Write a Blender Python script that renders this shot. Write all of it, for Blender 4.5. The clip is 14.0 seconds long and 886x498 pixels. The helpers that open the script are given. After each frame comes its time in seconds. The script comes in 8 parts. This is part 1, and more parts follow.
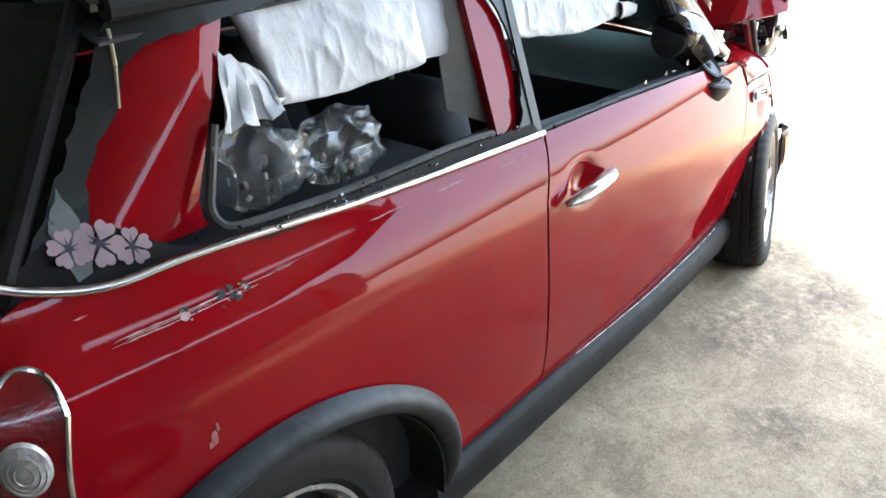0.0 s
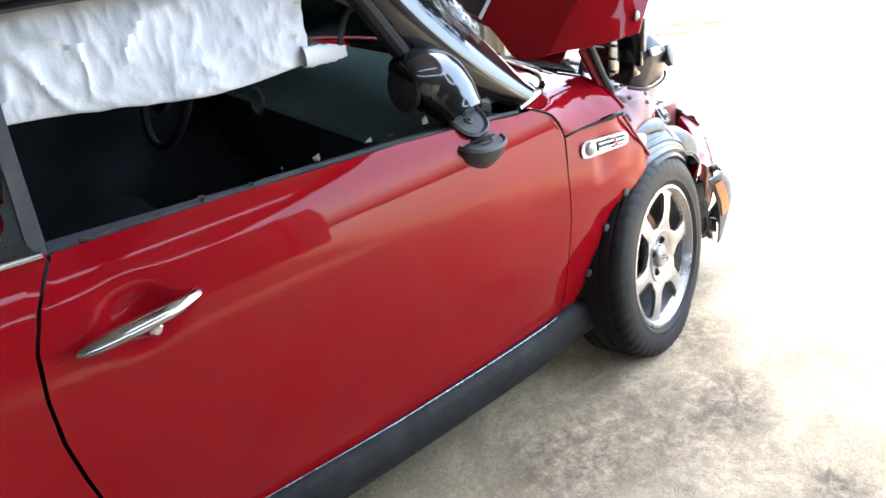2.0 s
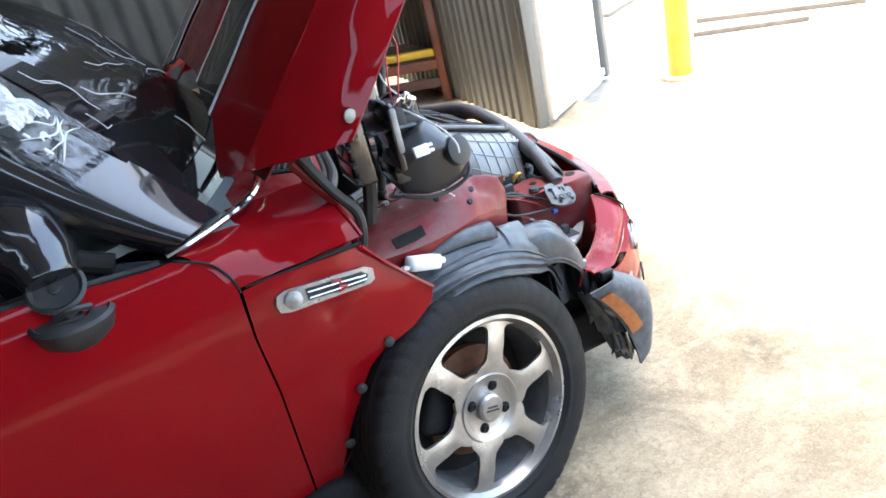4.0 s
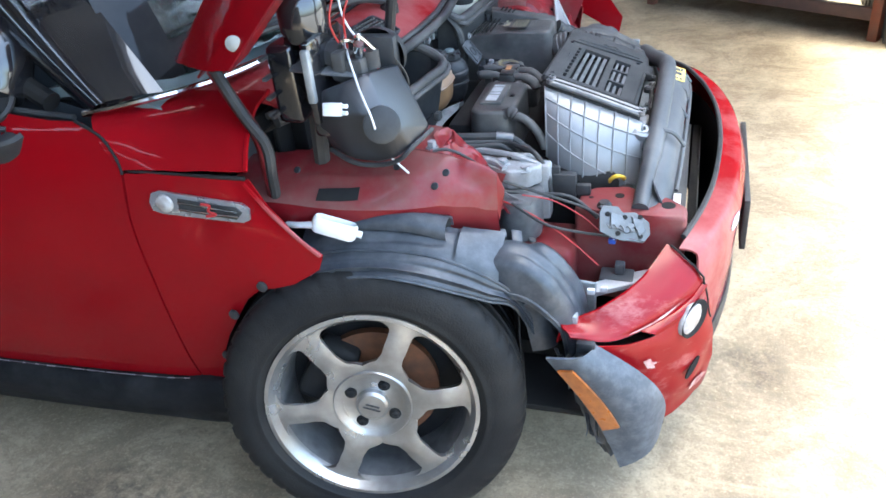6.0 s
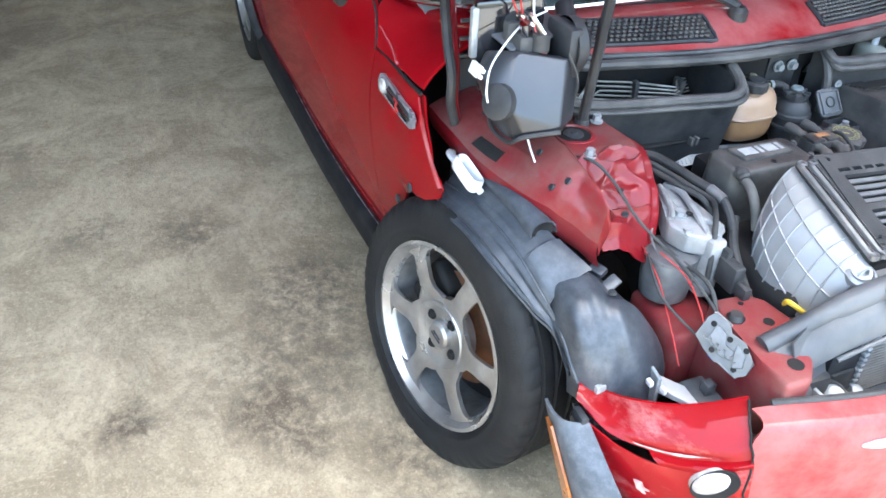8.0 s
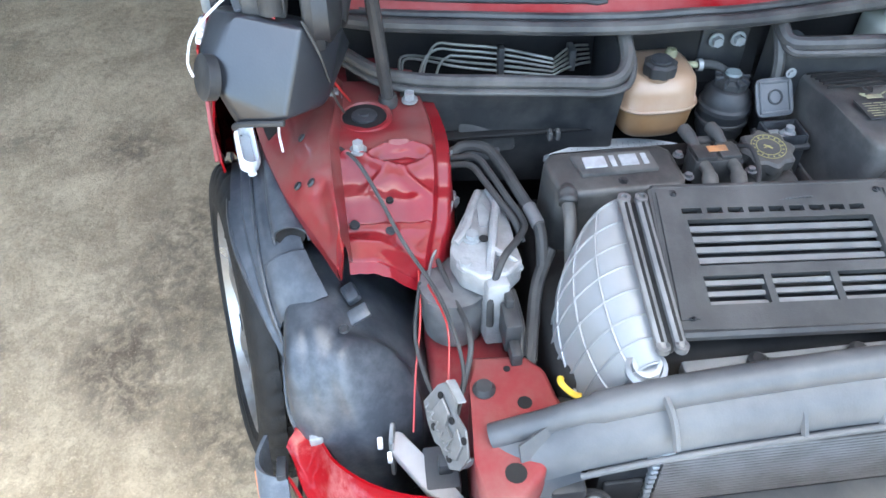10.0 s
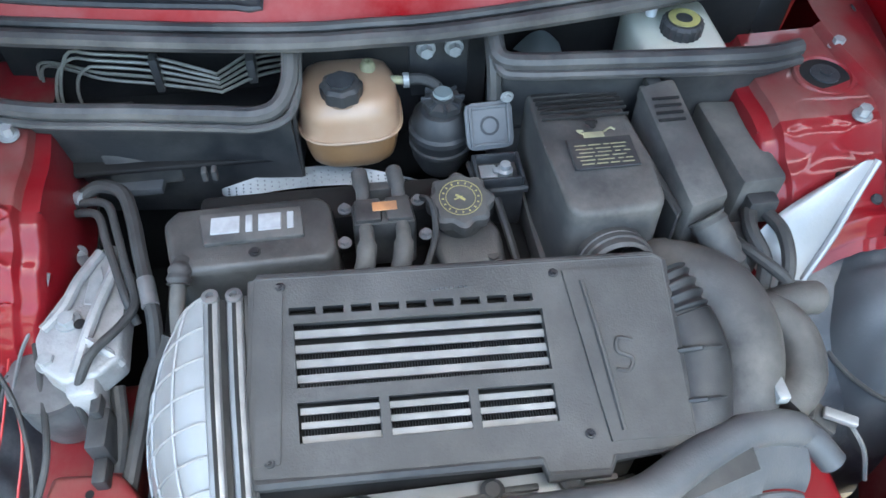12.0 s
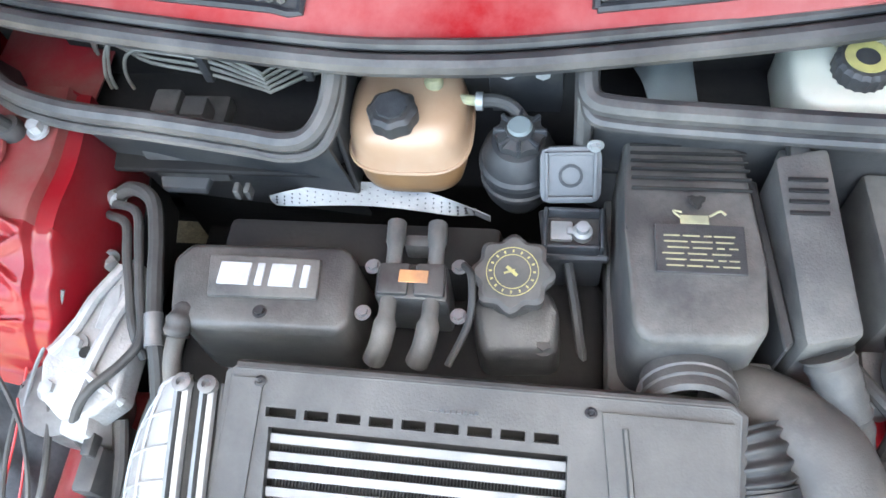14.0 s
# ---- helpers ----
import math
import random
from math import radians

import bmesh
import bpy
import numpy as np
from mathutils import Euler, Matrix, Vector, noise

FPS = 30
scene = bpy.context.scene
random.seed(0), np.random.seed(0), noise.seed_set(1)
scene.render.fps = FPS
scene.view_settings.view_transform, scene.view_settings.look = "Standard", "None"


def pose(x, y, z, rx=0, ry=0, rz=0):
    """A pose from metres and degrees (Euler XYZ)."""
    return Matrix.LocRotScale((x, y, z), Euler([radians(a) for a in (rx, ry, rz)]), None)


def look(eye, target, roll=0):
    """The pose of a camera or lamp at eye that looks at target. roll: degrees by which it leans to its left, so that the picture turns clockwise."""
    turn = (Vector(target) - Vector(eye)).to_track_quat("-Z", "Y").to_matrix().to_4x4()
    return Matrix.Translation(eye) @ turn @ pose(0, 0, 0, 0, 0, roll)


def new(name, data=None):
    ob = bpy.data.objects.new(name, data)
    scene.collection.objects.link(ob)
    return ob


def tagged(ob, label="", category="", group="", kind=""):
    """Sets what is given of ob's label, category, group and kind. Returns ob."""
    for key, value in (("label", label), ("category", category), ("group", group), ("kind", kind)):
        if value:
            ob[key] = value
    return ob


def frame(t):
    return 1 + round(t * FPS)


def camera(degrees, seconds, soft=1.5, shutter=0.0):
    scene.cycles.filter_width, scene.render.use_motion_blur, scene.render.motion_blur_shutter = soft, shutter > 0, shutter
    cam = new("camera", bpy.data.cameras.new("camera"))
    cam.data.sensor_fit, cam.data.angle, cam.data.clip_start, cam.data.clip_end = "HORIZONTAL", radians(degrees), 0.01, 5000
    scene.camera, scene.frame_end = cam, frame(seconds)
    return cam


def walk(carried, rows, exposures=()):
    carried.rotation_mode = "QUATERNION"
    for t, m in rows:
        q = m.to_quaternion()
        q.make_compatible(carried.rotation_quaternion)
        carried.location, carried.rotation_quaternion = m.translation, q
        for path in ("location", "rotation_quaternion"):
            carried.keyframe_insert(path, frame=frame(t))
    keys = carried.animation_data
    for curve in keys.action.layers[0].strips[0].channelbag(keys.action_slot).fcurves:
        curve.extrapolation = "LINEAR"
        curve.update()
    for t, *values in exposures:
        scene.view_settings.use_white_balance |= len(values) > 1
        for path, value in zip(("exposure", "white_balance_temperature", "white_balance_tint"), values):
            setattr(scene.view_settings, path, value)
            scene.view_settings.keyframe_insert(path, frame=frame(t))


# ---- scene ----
cam = camera(59.7, 14.0, soft=1.6)
PATH = [
    (0, (-2.946, -1.647, 1.474), (-1.596, -0.489, 0.56), -1.1),
    (0.5, (-2.669, -1.793, 1.428), (-1.421, -0.525, 0.515), -4.0),
    (1, (-2.372, -1.913, 1.433), (-1.301, -0.53, 0.462), -3.8),
    (1.5, (-2.017, -1.883, 1.445), (-0.917, -0.554, 0.434), -5.7),
    (2, (-1.742, -2.024, 1.425), (-0.675, -0.599, 0.514), -6.2),
    (2.5, (-1.43, -2.182, 1.455), (-0.578, -0.568, 0.635), -9.0),
    (3, (-1.082, -2.136, 1.418), (-0.212, -0.588, 0.497), -9.9),
    (3.2, (-0.961, -2.129, 1.413), (-0.099, -0.554, 0.532), -10.0),
    (5.3, (0.239, -2.032, 1.329), (-0.105, -0.272, 0.444), -13.1),
    (5.5, (0.336, -2.015, 1.335), (-0.148, -0.341, 0.352), -10.4),
    (6, (0.558, -1.826, 1.343), (-0.03, -0.224, 0.3), -6.3),
    (6.5, (0.685, -1.623, 1.375), (-0.145, -0.208, 0.231), -4.9),
    (7, (0.925, -1.533, 1.376), (-0.28, -0.394, 0.259), -0.0),
    (7.2, (0.99, -1.502, 1.394), (-0.291, -0.49, 0.24), 1.7),
    (9.3, (1.246, -0.768, 1.431), (-0.4, -0.549, 0.317), -1.5),
    (9.5, (1.192, -0.695, 1.425), (-0.389, -0.49, 0.218), -0.3),
    (10, (1.007, -0.526, 1.414), (-0.423, -0.361, 0.025), -0.5),
    (10.5, (0.918, -0.389, 1.391), (-0.482, -0.312, -0.036), -3.8),
    (11, (0.911, -0.135, 1.371), (-0.512, -0.155, -0.034), -1.0),
    (11.5, (0.884, -0.062, 1.391), (-0.442, 0.003, -0.105), -0.6),
    (12, (0.742, -0.032, 1.411), (-0.487, 0.169, -0.154), 1.7),
    (12.5, (0.593, -0.014, 1.405), (-0.417, 0.15, -0.314), 2.1),
    (13, (0.544, 0.065, 1.405), (-0.505, -0.021, -0.295), -4.1),
    (13.5, (0.492, 0.125, 1.418), (-0.526, -0.122, -0.286), -9.1),
    (14, (0.459, 0.132, 1.398), (-0.491, -0.141, -0.34), -11.5),
]
walk(cam, [(t, look(eye, target, roll)) for t, eye, target, roll in PATH],
     [(0, 4.95, 7100, 4), (2.2, 4.70, 7000, 5), (3.2, 4.27, 6900, 4), (5.3, 3.5, 6050, 0), (6.0, 3.9, 6200, 0), (7.2, 4.25, 6600, 0), (9.3, 4.22, 6500, 1), (10.5, 4.0, 6450, -1), (12, 3.95, 6450, -3), (13, 4.35, 6900, -2), (13.5, 4.7, 7150, 0), (14, 4.73, 7200, 0)])

# ---- light: overcast day outside an open shed ----
world = bpy.data.worlds.new("overcast_sky")
scene.world = world
world.use_nodes = True
wn = world.node_tree.nodes
sky = wn.new("ShaderNodeTexSky")
sky.sky_type = "NISHITA"
sky.sun_disc = False
sky.sun_elevation = radians(78)
sky.sun_rotation = radians(-34)
sky.dust_density = 5.0
sky.air_density = 1.0
wn["Background"].inputs[1].default_value = 0.14
world.node_tree.links.new(sky.outputs[0], wn["Background"].inputs[0])
sun_data = bpy.data.lights.new("sun", "SUN")
sun_data.energy = 1.5
sun_data.angle = radians(12)
sun_data.color = (1.0, 0.98, 0.96)
sun = new("sun", sun_data)
sun.matrix_world = look((-1.0, 1.5, 9), (0, 0, 0))

# ---- materials ----
def mat(name, base, alt=None, rough=0.5, metal=0.0, coat=0.0, scale=9.0, fine=160.0, bump=0.0, dust=None, amount=0.3,
        dust_scale=6.0, spec=0.5, rvar=0.12, ior=1.38):
    """Principled surface with large and fine variation, dust patches and fine relief."""
    m = bpy.data.materials.new(name)
    m.use_nodes = True
    nt = m.node_tree
    n, li = nt.nodes, nt.links
    p = n["Principled BSDF"]
    co = n.new("ShaderNodeTexCoord")
    big = n.new("ShaderNodeTexNoise")
    big.inputs["Scale"].default_value, big.inputs["Detail"].default_value = scale, 5
    small = n.new("ShaderNodeTexNoise")
    small.inputs["Scale"].default_value, small.inputs["Detail"].default_value = fine, 3
    li.new(co.outputs["Object"], big.inputs["Vector"])
    li.new(co.outputs["Object"], small.inputs["Vector"])
    alt = alt or tuple(c * 0.8 for c in base)
    mx = n.new("ShaderNodeMix")
    mx.data_type = "RGBA"
    mx.inputs["A"].default_value, mx.inputs["B"].default_value = (*base, 1), (*alt, 1)
    mr = n.new("ShaderNodeMapRange")
    mr.inputs["From Min"].default_value, mr.inputs["From Max"].default_value = 0.35, 0.65
    li.new(big.outputs["Fac"], mr.inputs["Value"])
    li.new(mr.outputs["Result"], mx.inputs["Factor"])
    col = mx.outputs["Result"]
    if dust:
        dn = n.new("ShaderNodeTexNoise")
        dn.inputs["Scale"].default_value, dn.inputs["Detail"].default_value = dust_scale, 8
        dn.inputs["Roughness"].default_value = 0.65
        li.new(co.outputs["Object"], dn.inputs["Vector"])
        dr = n.new("ShaderNodeMapRange")
        dr.inputs["From Min"].default_value, dr.inputs["From Max"].default_value = 0.42, 0.72
        dr.inputs["To Max"].default_value = amount
        li.new(dn.outputs["Fac"], dr.inputs["Value"])
        dm = n.new("ShaderNodeMix")
        dm.data_type = "RGBA"
        dm.inputs["B"].default_value = (*dust, 1)
        li.new(col, dm.inputs["A"])
        li.new(dr.outputs["Result"], dm.inputs["Factor"])
        col = dm.outputs["Result"]
    li.new(col, p.inputs["Base Color"])
    rr = n.new("ShaderNodeMapRange")
    rr.inputs["To Min"].default_value, rr.inputs["To Max"].default_value = max(0.02, rough - rvar), min(1, rough + rvar)
    li.new(big.outputs["Fac"], rr.inputs["Value"])
    li.new(rr.outputs["Result"], p.inputs["Roughness"])
    p.inputs["Metallic"].default_value = metal
    p.inputs["Specular IOR Level"].default_value = spec
    if coat:
        p.inputs["Coat Weight"].default_value, p.inputs["Coat Roughness"].default_value = coat, 0.03
        p.inputs["Coat IOR"].default_value = ior
    if bump:
        b = n.new("ShaderNodeBump")
        b.inputs["Strength"].default_value, b.inputs["Distance"].default_value = bump, 0.004
        li.new(small.outputs["Fac"], b.inputs["Height"])
        li.new(b.outputs["Normal"], p.inputs["Normal"])
    return m


def scuffed(name, base, bare, seed, amount=1.0):
    """Glossy paint with streaky pale scuffs worn through it."""
    m = mat(name, base, tuple(.85 * c for c in base), .42, coat=.5, scale=4, spec=.1)
    n, li = m.node_tree.nodes, m.node_tree.links
    p = n["Principled BSDF"]
    co = n.new("ShaderNodeTexCoord")
    mp = n.new("ShaderNodeMapping")
    mp.inputs["Location"].default_value = (seed, seed * .7, 0)
    mp.inputs["Scale"].default_value = (7, 7, 15)
    li.new(co.outputs["Object"], mp.inputs["Vector"])
    fac = None
    for sc, det, lo, hi in ((1.0, 8, .52, .66), (5.0, 6, .36, .52)):
        t = n.new("ShaderNodeTexNoise")
        t.inputs["Scale"].default_value, t.inputs["Detail"].default_value, t.inputs["Roughness"].default_value = sc, det, .7
        li.new(mp.outputs["Vector"], t.inputs["Vector"])
        r = n.new("ShaderNodeMapRange")
        r.inputs["From Min"].default_value, r.inputs["From Max"].default_value, r.inputs["To Max"].default_value = lo, hi, amount if sc < 2 else 1
        li.new(t.outputs["Fac"], r.inputs["Value"])
        if fac is None:
            fac = r.outputs["Result"]
        else:
            k = n.new("ShaderNodeMath")
            k.operation = "MULTIPLY"
            li.new(fac, k.inputs[0])
            li.new(r.outputs["Result"], k.inputs[1])
            fac = k.outputs[0]
    x = n.new("ShaderNodeMix")
    x.data_type = "RGBA"
    old = p.inputs["Base Color"].links[0].from_socket
    li.new(old, x.inputs["A"])
    x.inputs["B"].default_value = (*bare, 1)
    li.new(fac, x.inputs["Factor"])
    li.new(x.outputs["Result"], p.inputs["Base Color"])
    return m


def clear(name, tint, haze=0.0, rough=0.03, wrinkle=0.0, gloss=1.45, scale=25.0):
    """Clear sheet: see-through with gloss at its face, a little milky where haze is given."""
    m = bpy.data.materials.new(name)
    m.use_nodes = True
    nt = m.node_tree
    n, li = nt.nodes, nt.links
    n.remove(n["Principled BSDF"])
    tr = n.new("ShaderNodeBsdfTransparent")
    tr.inputs[0].default_value = (*tint, 1)
    gl = n.new("ShaderNodeBsdfGlossy")
    gl.inputs["Roughness"].default_value = rough
    df = n.new("ShaderNodeBsdfDiffuse")
    df.inputs[0].default_value = (0.75, 0.78, 0.8, 1)
    a = n.new("ShaderNodeMixShader")
    a.inputs[0].default_value = haze
    fr = n.new("ShaderNodeFresnel")
    fr.inputs[0].default_value = gloss
    b = n.new("ShaderNodeMixShader")
    li.new(tr.outputs[0], a.inputs[1])
    li.new(df.outputs[0], a.inputs[2])
    li.new(fr.outputs[0], b.inputs[0])
    li.new(a.outputs[0], b.inputs[1])
    li.new(gl.outputs[0], b.inputs[2])
    if wrinkle:
        co = n.new("ShaderNodeTexCoord")
        no = n.new("ShaderNodeTexNoise")
        no.inputs["Scale"].default_value, no.inputs["Detail"].default_value = scale, 4
        no.inputs["Distortion"].default_value = 1.5
        li.new(co.outputs["Object"], no.inputs["Vector"])
        bu = n.new("ShaderNodeBump")
        bu.inputs["Strength"].default_value, bu.inputs["Distance"].default_value = wrinkle, 0.03
        li.new(no.outputs["Fac"], bu.inputs["Height"])
        for s in (gl, df, fr):
            li.new(bu.outputs["Normal"], s.inputs["Normal"])
    li.new(b.outputs[0], n["Material Output"].inputs["Surface"])
    return m


DUST = (0.30, 0.28, 0.25)
PAINT = mat("red_paint", (0.215, 0.0025, 0.006), (0.185, 0.0025, 0.006), 0.5, coat=0.62, scale=3, dust=(0.28, 0.04, 0.04), amount=0.06, dust_scale=7, rvar=0.05, spec=0.0)
PAINT_IN = mat("red_paint_dusty", (0.155, 0.005, 0.009), (0.12, 0.006, 0.010), 0.42, coat=0.6, scale=7, dust=(0.20, 0.08, 0.07), amount=0.20, dust_scale=7, bump=0.04, spec=0.1)
PAINT_DUSTY = mat("red_paint_under_dust", (0.165, 0.012, 0.016), (0.13, 0.022, 0.023), 0.5, coat=0.35, scale=9, dust=(0.145, 0.095, 0.08), amount=0.55, dust_scale=9, bump=0.06, spec=0.2)
# Pale patches stand for dust and for sky reflected in scuttle and bumper.
PALE_RED = mat("red_paint_pale_with_dust_and_sky", (0.215, 0.0035, 0.007), (0.20, 0.01, 0.012), 0.5, coat=0.45, scale=3, dust=(0.42, 0.22, 0.21), amount=0.6, dust_scale=2.6, spec=0.0)
SCUFFED_RED = scuffed("scuffed_red_paint", (0.21, 0.0035, 0.007), (0.40, 0.20, 0.19), 3.1, 0.38)
SCRATCH = mat("scratched_red_paint", (0.34, 0.15, 0.15), (0.24, 0.05, 0.055), 0.6, scale=60, fine=300, bump=0.2)
SCRAPE = mat("scraped_paint", (0.52, 0.42, 0.40), (0.32, 0.08, 0.08), 0.6, scale=46, fine=300, bump=0.3)
BLACK_GLOSS = mat("black_paint", (0.006, 0.0065, 0.009), (0.010, 0.010, 0.012), 0.16, coat=1.0, scale=6, dust=DUST, amount=0.03, spec=0.35, rvar=0.05, ior=1.55)
BLACK = mat("black_plastic", (0.016, 0.017, 0.019), (0.028, 0.029, 0.031), 0.5, scale=14, fine=500, bump=0.12, dust=DUST, amount=0.12, dust_scale=11, spec=0.32)
GREY = mat("dusty_engine_plastic", (0.034, 0.034, 0.035), (0.064, 0.063, 0.062), 0.55, scale=10, fine=420, bump=0.15, dust=(0.23, 0.215, 0.19), amount=0.38, dust_scale=8, spec=0.25)
COVER_DARK = mat("grey_intercooler_plastic", (0.026, 0.0265, 0.0275), (0.044, 0.044, 0.045), 0.5, scale=10, fine=420, bump=0.13, dust=(0.20, 0.19, 0.175), amount=0.17, dust_scale=9, spec=0.25)
COVER = mat("dark_engine_cover", (0.018, 0.018, 0.019), (0.034, 0.034, 0.034), 0.42, scale=10, fine=420, bump=0.12, dust=(0.22, 0.21, 0.19), amount=0.30, dust_scale=9, spec=0.4)
SHROUD = mat("grey_shroud_plastic", (0.052, 0.056, 0.062), (0.072, 0.076, 0.082), 0.5, scale=6, fine=380, bump=0.1, dust=(0.3, 0.29, 0.27), amount=0.14, spec=0.35)
FLARE = mat("grey_arch_plastic", (0.013, 0.0145, 0.017), (0.021, 0.023, 0.027), 0.5, scale=6, fine=420, bump=0.12, dust=(0.24, 0.25, 0.26), amount=0.12, dust_scale=22, spec=0.28)
LINER = mat("wheel_arch_liner", (0.024, 0.028, 0.035), (0.036, 0.042, 0.052), 0.36, scale=5, fine=240, bump=0.10, dust=(0.30, 0.31, 0.32), amount=0.16, dust_scale=30, spec=0.45)
SILL = mat("matt_black_sill", (0.006, 0.0062, 0.007), (0.011, 0.011, 0.012), 0.6, scale=9, fine=400, bump=0.12, dust=(0.2, 0.2, 0.2), amount=0.06, dust_scale=16, spec=0.16)
DUSTY_GLASS = mat("dusty_dark_glass", (0.010, 0.011, 0.010), (0.016, 0.017, 0.015), 0.3, scale=4, fine=200, bump=0.03, dust=(0.035, 0.038, 0.031), amount=0.3, dust_scale=9, spec=0.18)
PATCH = mat("pale_glass_patch", (0.075, 0.080, 0.074), (0.11, 0.115, 0.108), 0.3, scale=22, fine=200, bump=0.05, spec=0.5)
LINING = mat("grey_cabin_lining", (0.17, 0.17, 0.165), (0.13, 0.13, 0.125), 0.7, scale=14, fine=300, bump=0.1, spec=0.2)
BAND = mat("black_glass_band", (0.006, 0.0065, 0.008), (0.009, 0.009, 0.010), 0.22, coat=0.7, scale=6, dust=DUST, amount=0.03, spec=0.0)
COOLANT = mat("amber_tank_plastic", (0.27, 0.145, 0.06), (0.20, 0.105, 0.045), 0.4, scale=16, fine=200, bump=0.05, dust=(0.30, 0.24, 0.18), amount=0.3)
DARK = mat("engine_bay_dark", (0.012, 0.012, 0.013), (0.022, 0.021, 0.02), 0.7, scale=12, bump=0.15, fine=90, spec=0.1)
CABIN = mat("dark_cabin_trim", (0.028, 0.030, 0.033), (0.042, 0.044, 0.048), 0.65, scale=8, fine=350, bump=0.1, spec=0.2)
DASH = mat("grey_dashboard", (0.11, 0.135, 0.14), (0.14, 0.165, 0.17), 0.6, scale=6, fine=500, bump=0.1)
RUBBER = mat("rubber", (0.022, 0.022, 0.023), (0.04, 0.04, 0.04), 0.6, scale=14, fine=200, bump=0.1, dust=DUST, amount=0.14, spec=0.25)
SEAL = mat("rubber_seal", (0.024, 0.025, 0.027), (0.040, 0.041, 0.043), 0.42, scale=12, fine=260, bump=0.1, dust=DUST, amount=0.2, spec=0.3)
TYRE = mat("tyre_rubber", (0.0095, 0.0095, 0.0105), (0.015, 0.015, 0.015), 0.62, scale=9, fine=260, bump=0.25, dust=(0.2, 0.18, 0.15), amount=0.06, spec=0.18)
ALLOY = mat("worn_alloy", (0.43, 0.42, 0.41), (0.30, 0.29, 0.28), 0.30, metal=0.75, scale=12, fine=240, bump=0.06, dust=(0.2, 0.17, 0.14), amount=0.35, dust_scale=12)
CAST = mat("cast_aluminium", (0.33, 0.335, 0.34), (0.22, 0.222, 0.226), 0.5, metal=0.25, scale=25, fine=220, bump=0.3, dust=(0.16, 0.15, 0.14), amount=0.5, dust_scale=20)
SILVER = mat("silver_plastic", (0.27, 0.275, 0.285), (0.20, 0.205, 0.212), 0.40, metal=0.3, scale=9, fine=260, bump=0.06, dust=(0.24, 0.22, 0.20), amount=0.35, dust_scale=10)
ZINC = mat("zinc_steel", (0.30, 0.31, 0.315), (0.20, 0.21, 0.215), 0.42, metal=0.25, scale=40, fine=300, bump=0.1)
DULL = mat("dull_clamp_steel", (0.17, 0.172, 0.175), (0.10, 0.102, 0.105), 0.42, metal=0.4, scale=30, fine=260, bump=0.1, dust=(0.2, 0.19, 0.18), amount=0.4)
PIPE = mat("brake_pipe_steel", (0.24, 0.235, 0.205), (0.17, 0.165, 0.14), 0.42, metal=0.2, scale=30, fine=260, bump=0.05)
STEEL = mat("grey_bright_trim", (0.38, 0.39, 0.41), (0.26, 0.27, 0.29), 0.28, metal=0.6, scale=26)
CHROME = mat("chrome", (0.66, 0.66, 0.66), (0.52, 0.52, 0.50), 0.12, metal=1.0, scale=20, rvar=0.06)
RUST = mat("rusty_disc", (0.16, 0.06, 0.025), (0.09, 0.04, 0.02), 0.7, metal=0.2, scale=30, fine=200, bump=0.2)
TAN = mat("aged_tan_plastic", (0.33, 0.225, 0.15), (0.26, 0.16, 0.10), 0.3, scale=7, fine=200, dust=(0.45, 0.38, 0.30), amount=0.3, bump=0.03)
AMBER = mat("amber_lens", (0.42, 0.13, 0.025), (0.26, 0.08, 0.02), 0.3, scale=50, coat=0.6)
WHITE = mat("white_plastic", (0.72, 0.73, 0.74), (0.62, 0.62, 0.62), 0.4, scale=20)
INK = mat("dark_print", (0.05, 0.05, 0.08), None, 0.8, scale=40)
FABRIC = mat("airbag_fabric", (0.46, 0.465, 0.475), (0.39, 0.40, 0.415), 0.55, scale=9, fine=160, bump=0.16)
TRIM = mat("grey_pillar_trim", (0.30, 0.30, 0.28), (0.24, 0.24, 0.22), 0.7, scale=14, fine=300, bump=0.1)
RAIL = mat("dusty_faded_red", (0.165, 0.014, 0.018), (0.18, 0.032, 0.033), 0.55, coat=0.2, scale=9, dust=(0.17, 0.10, 0.085), amount=0.6, dust_scale=11, bump=0.08, spec=0.2)
SLAT = mat("bare_aluminium", (0.135, 0.138, 0.142), (0.095, 0.098, 0.10), 0.45, metal=0.15, scale=30, fine=260, bump=0.08, dust=(0.12, 0.11, 0.10), amount=0.5, dust_scale=26)
SHIELD = mat("embossed_heat_shield", (0.24, 0.25, 0.255), (0.15, 0.155, 0.16), 0.45, metal=0.4, scale=14, fine=120, bump=0.35)
FIN = mat("dusty_radiator_fin", (0.20, 0.19, 0.18), (0.14, 0.13, 0.12), 0.5, metal=0.4, scale=20, dust=(0.16, 0.14, 0.12), amount=0.4)
GALV = mat("galvanised_plate", (0.52, 0.53, 0.54), (0.42, 0.43, 0.44), 0.45, metal=0.35, scale=18, fine=200, bump=0.06)
SCUFFED = mat("scuffed_grey_plastic", (0.045, 0.053, 0.066), (0.075, 0.086, 0.10), 0.5, scale=7, fine=300, bump=0.12, dust=(0.30, 0.32, 0.35), amount=0.25, dust_scale=34, spec=0.3)
BADGE = mat("pale_badge_paint", (0.34, 0.35, 0.36), (0.25, 0.255, 0.26), 0.5, scale=60, fine=300)
YPRINT = mat("dull_yellow_print", (0.34, 0.31, 0.11), (0.24, 0.22, 0.09), 0.6, scale=60)
MILKY = mat("milky_plastic", (0.50, 0.51, 0.44), (0.42, 0.42, 0.35), 0.35, scale=12)
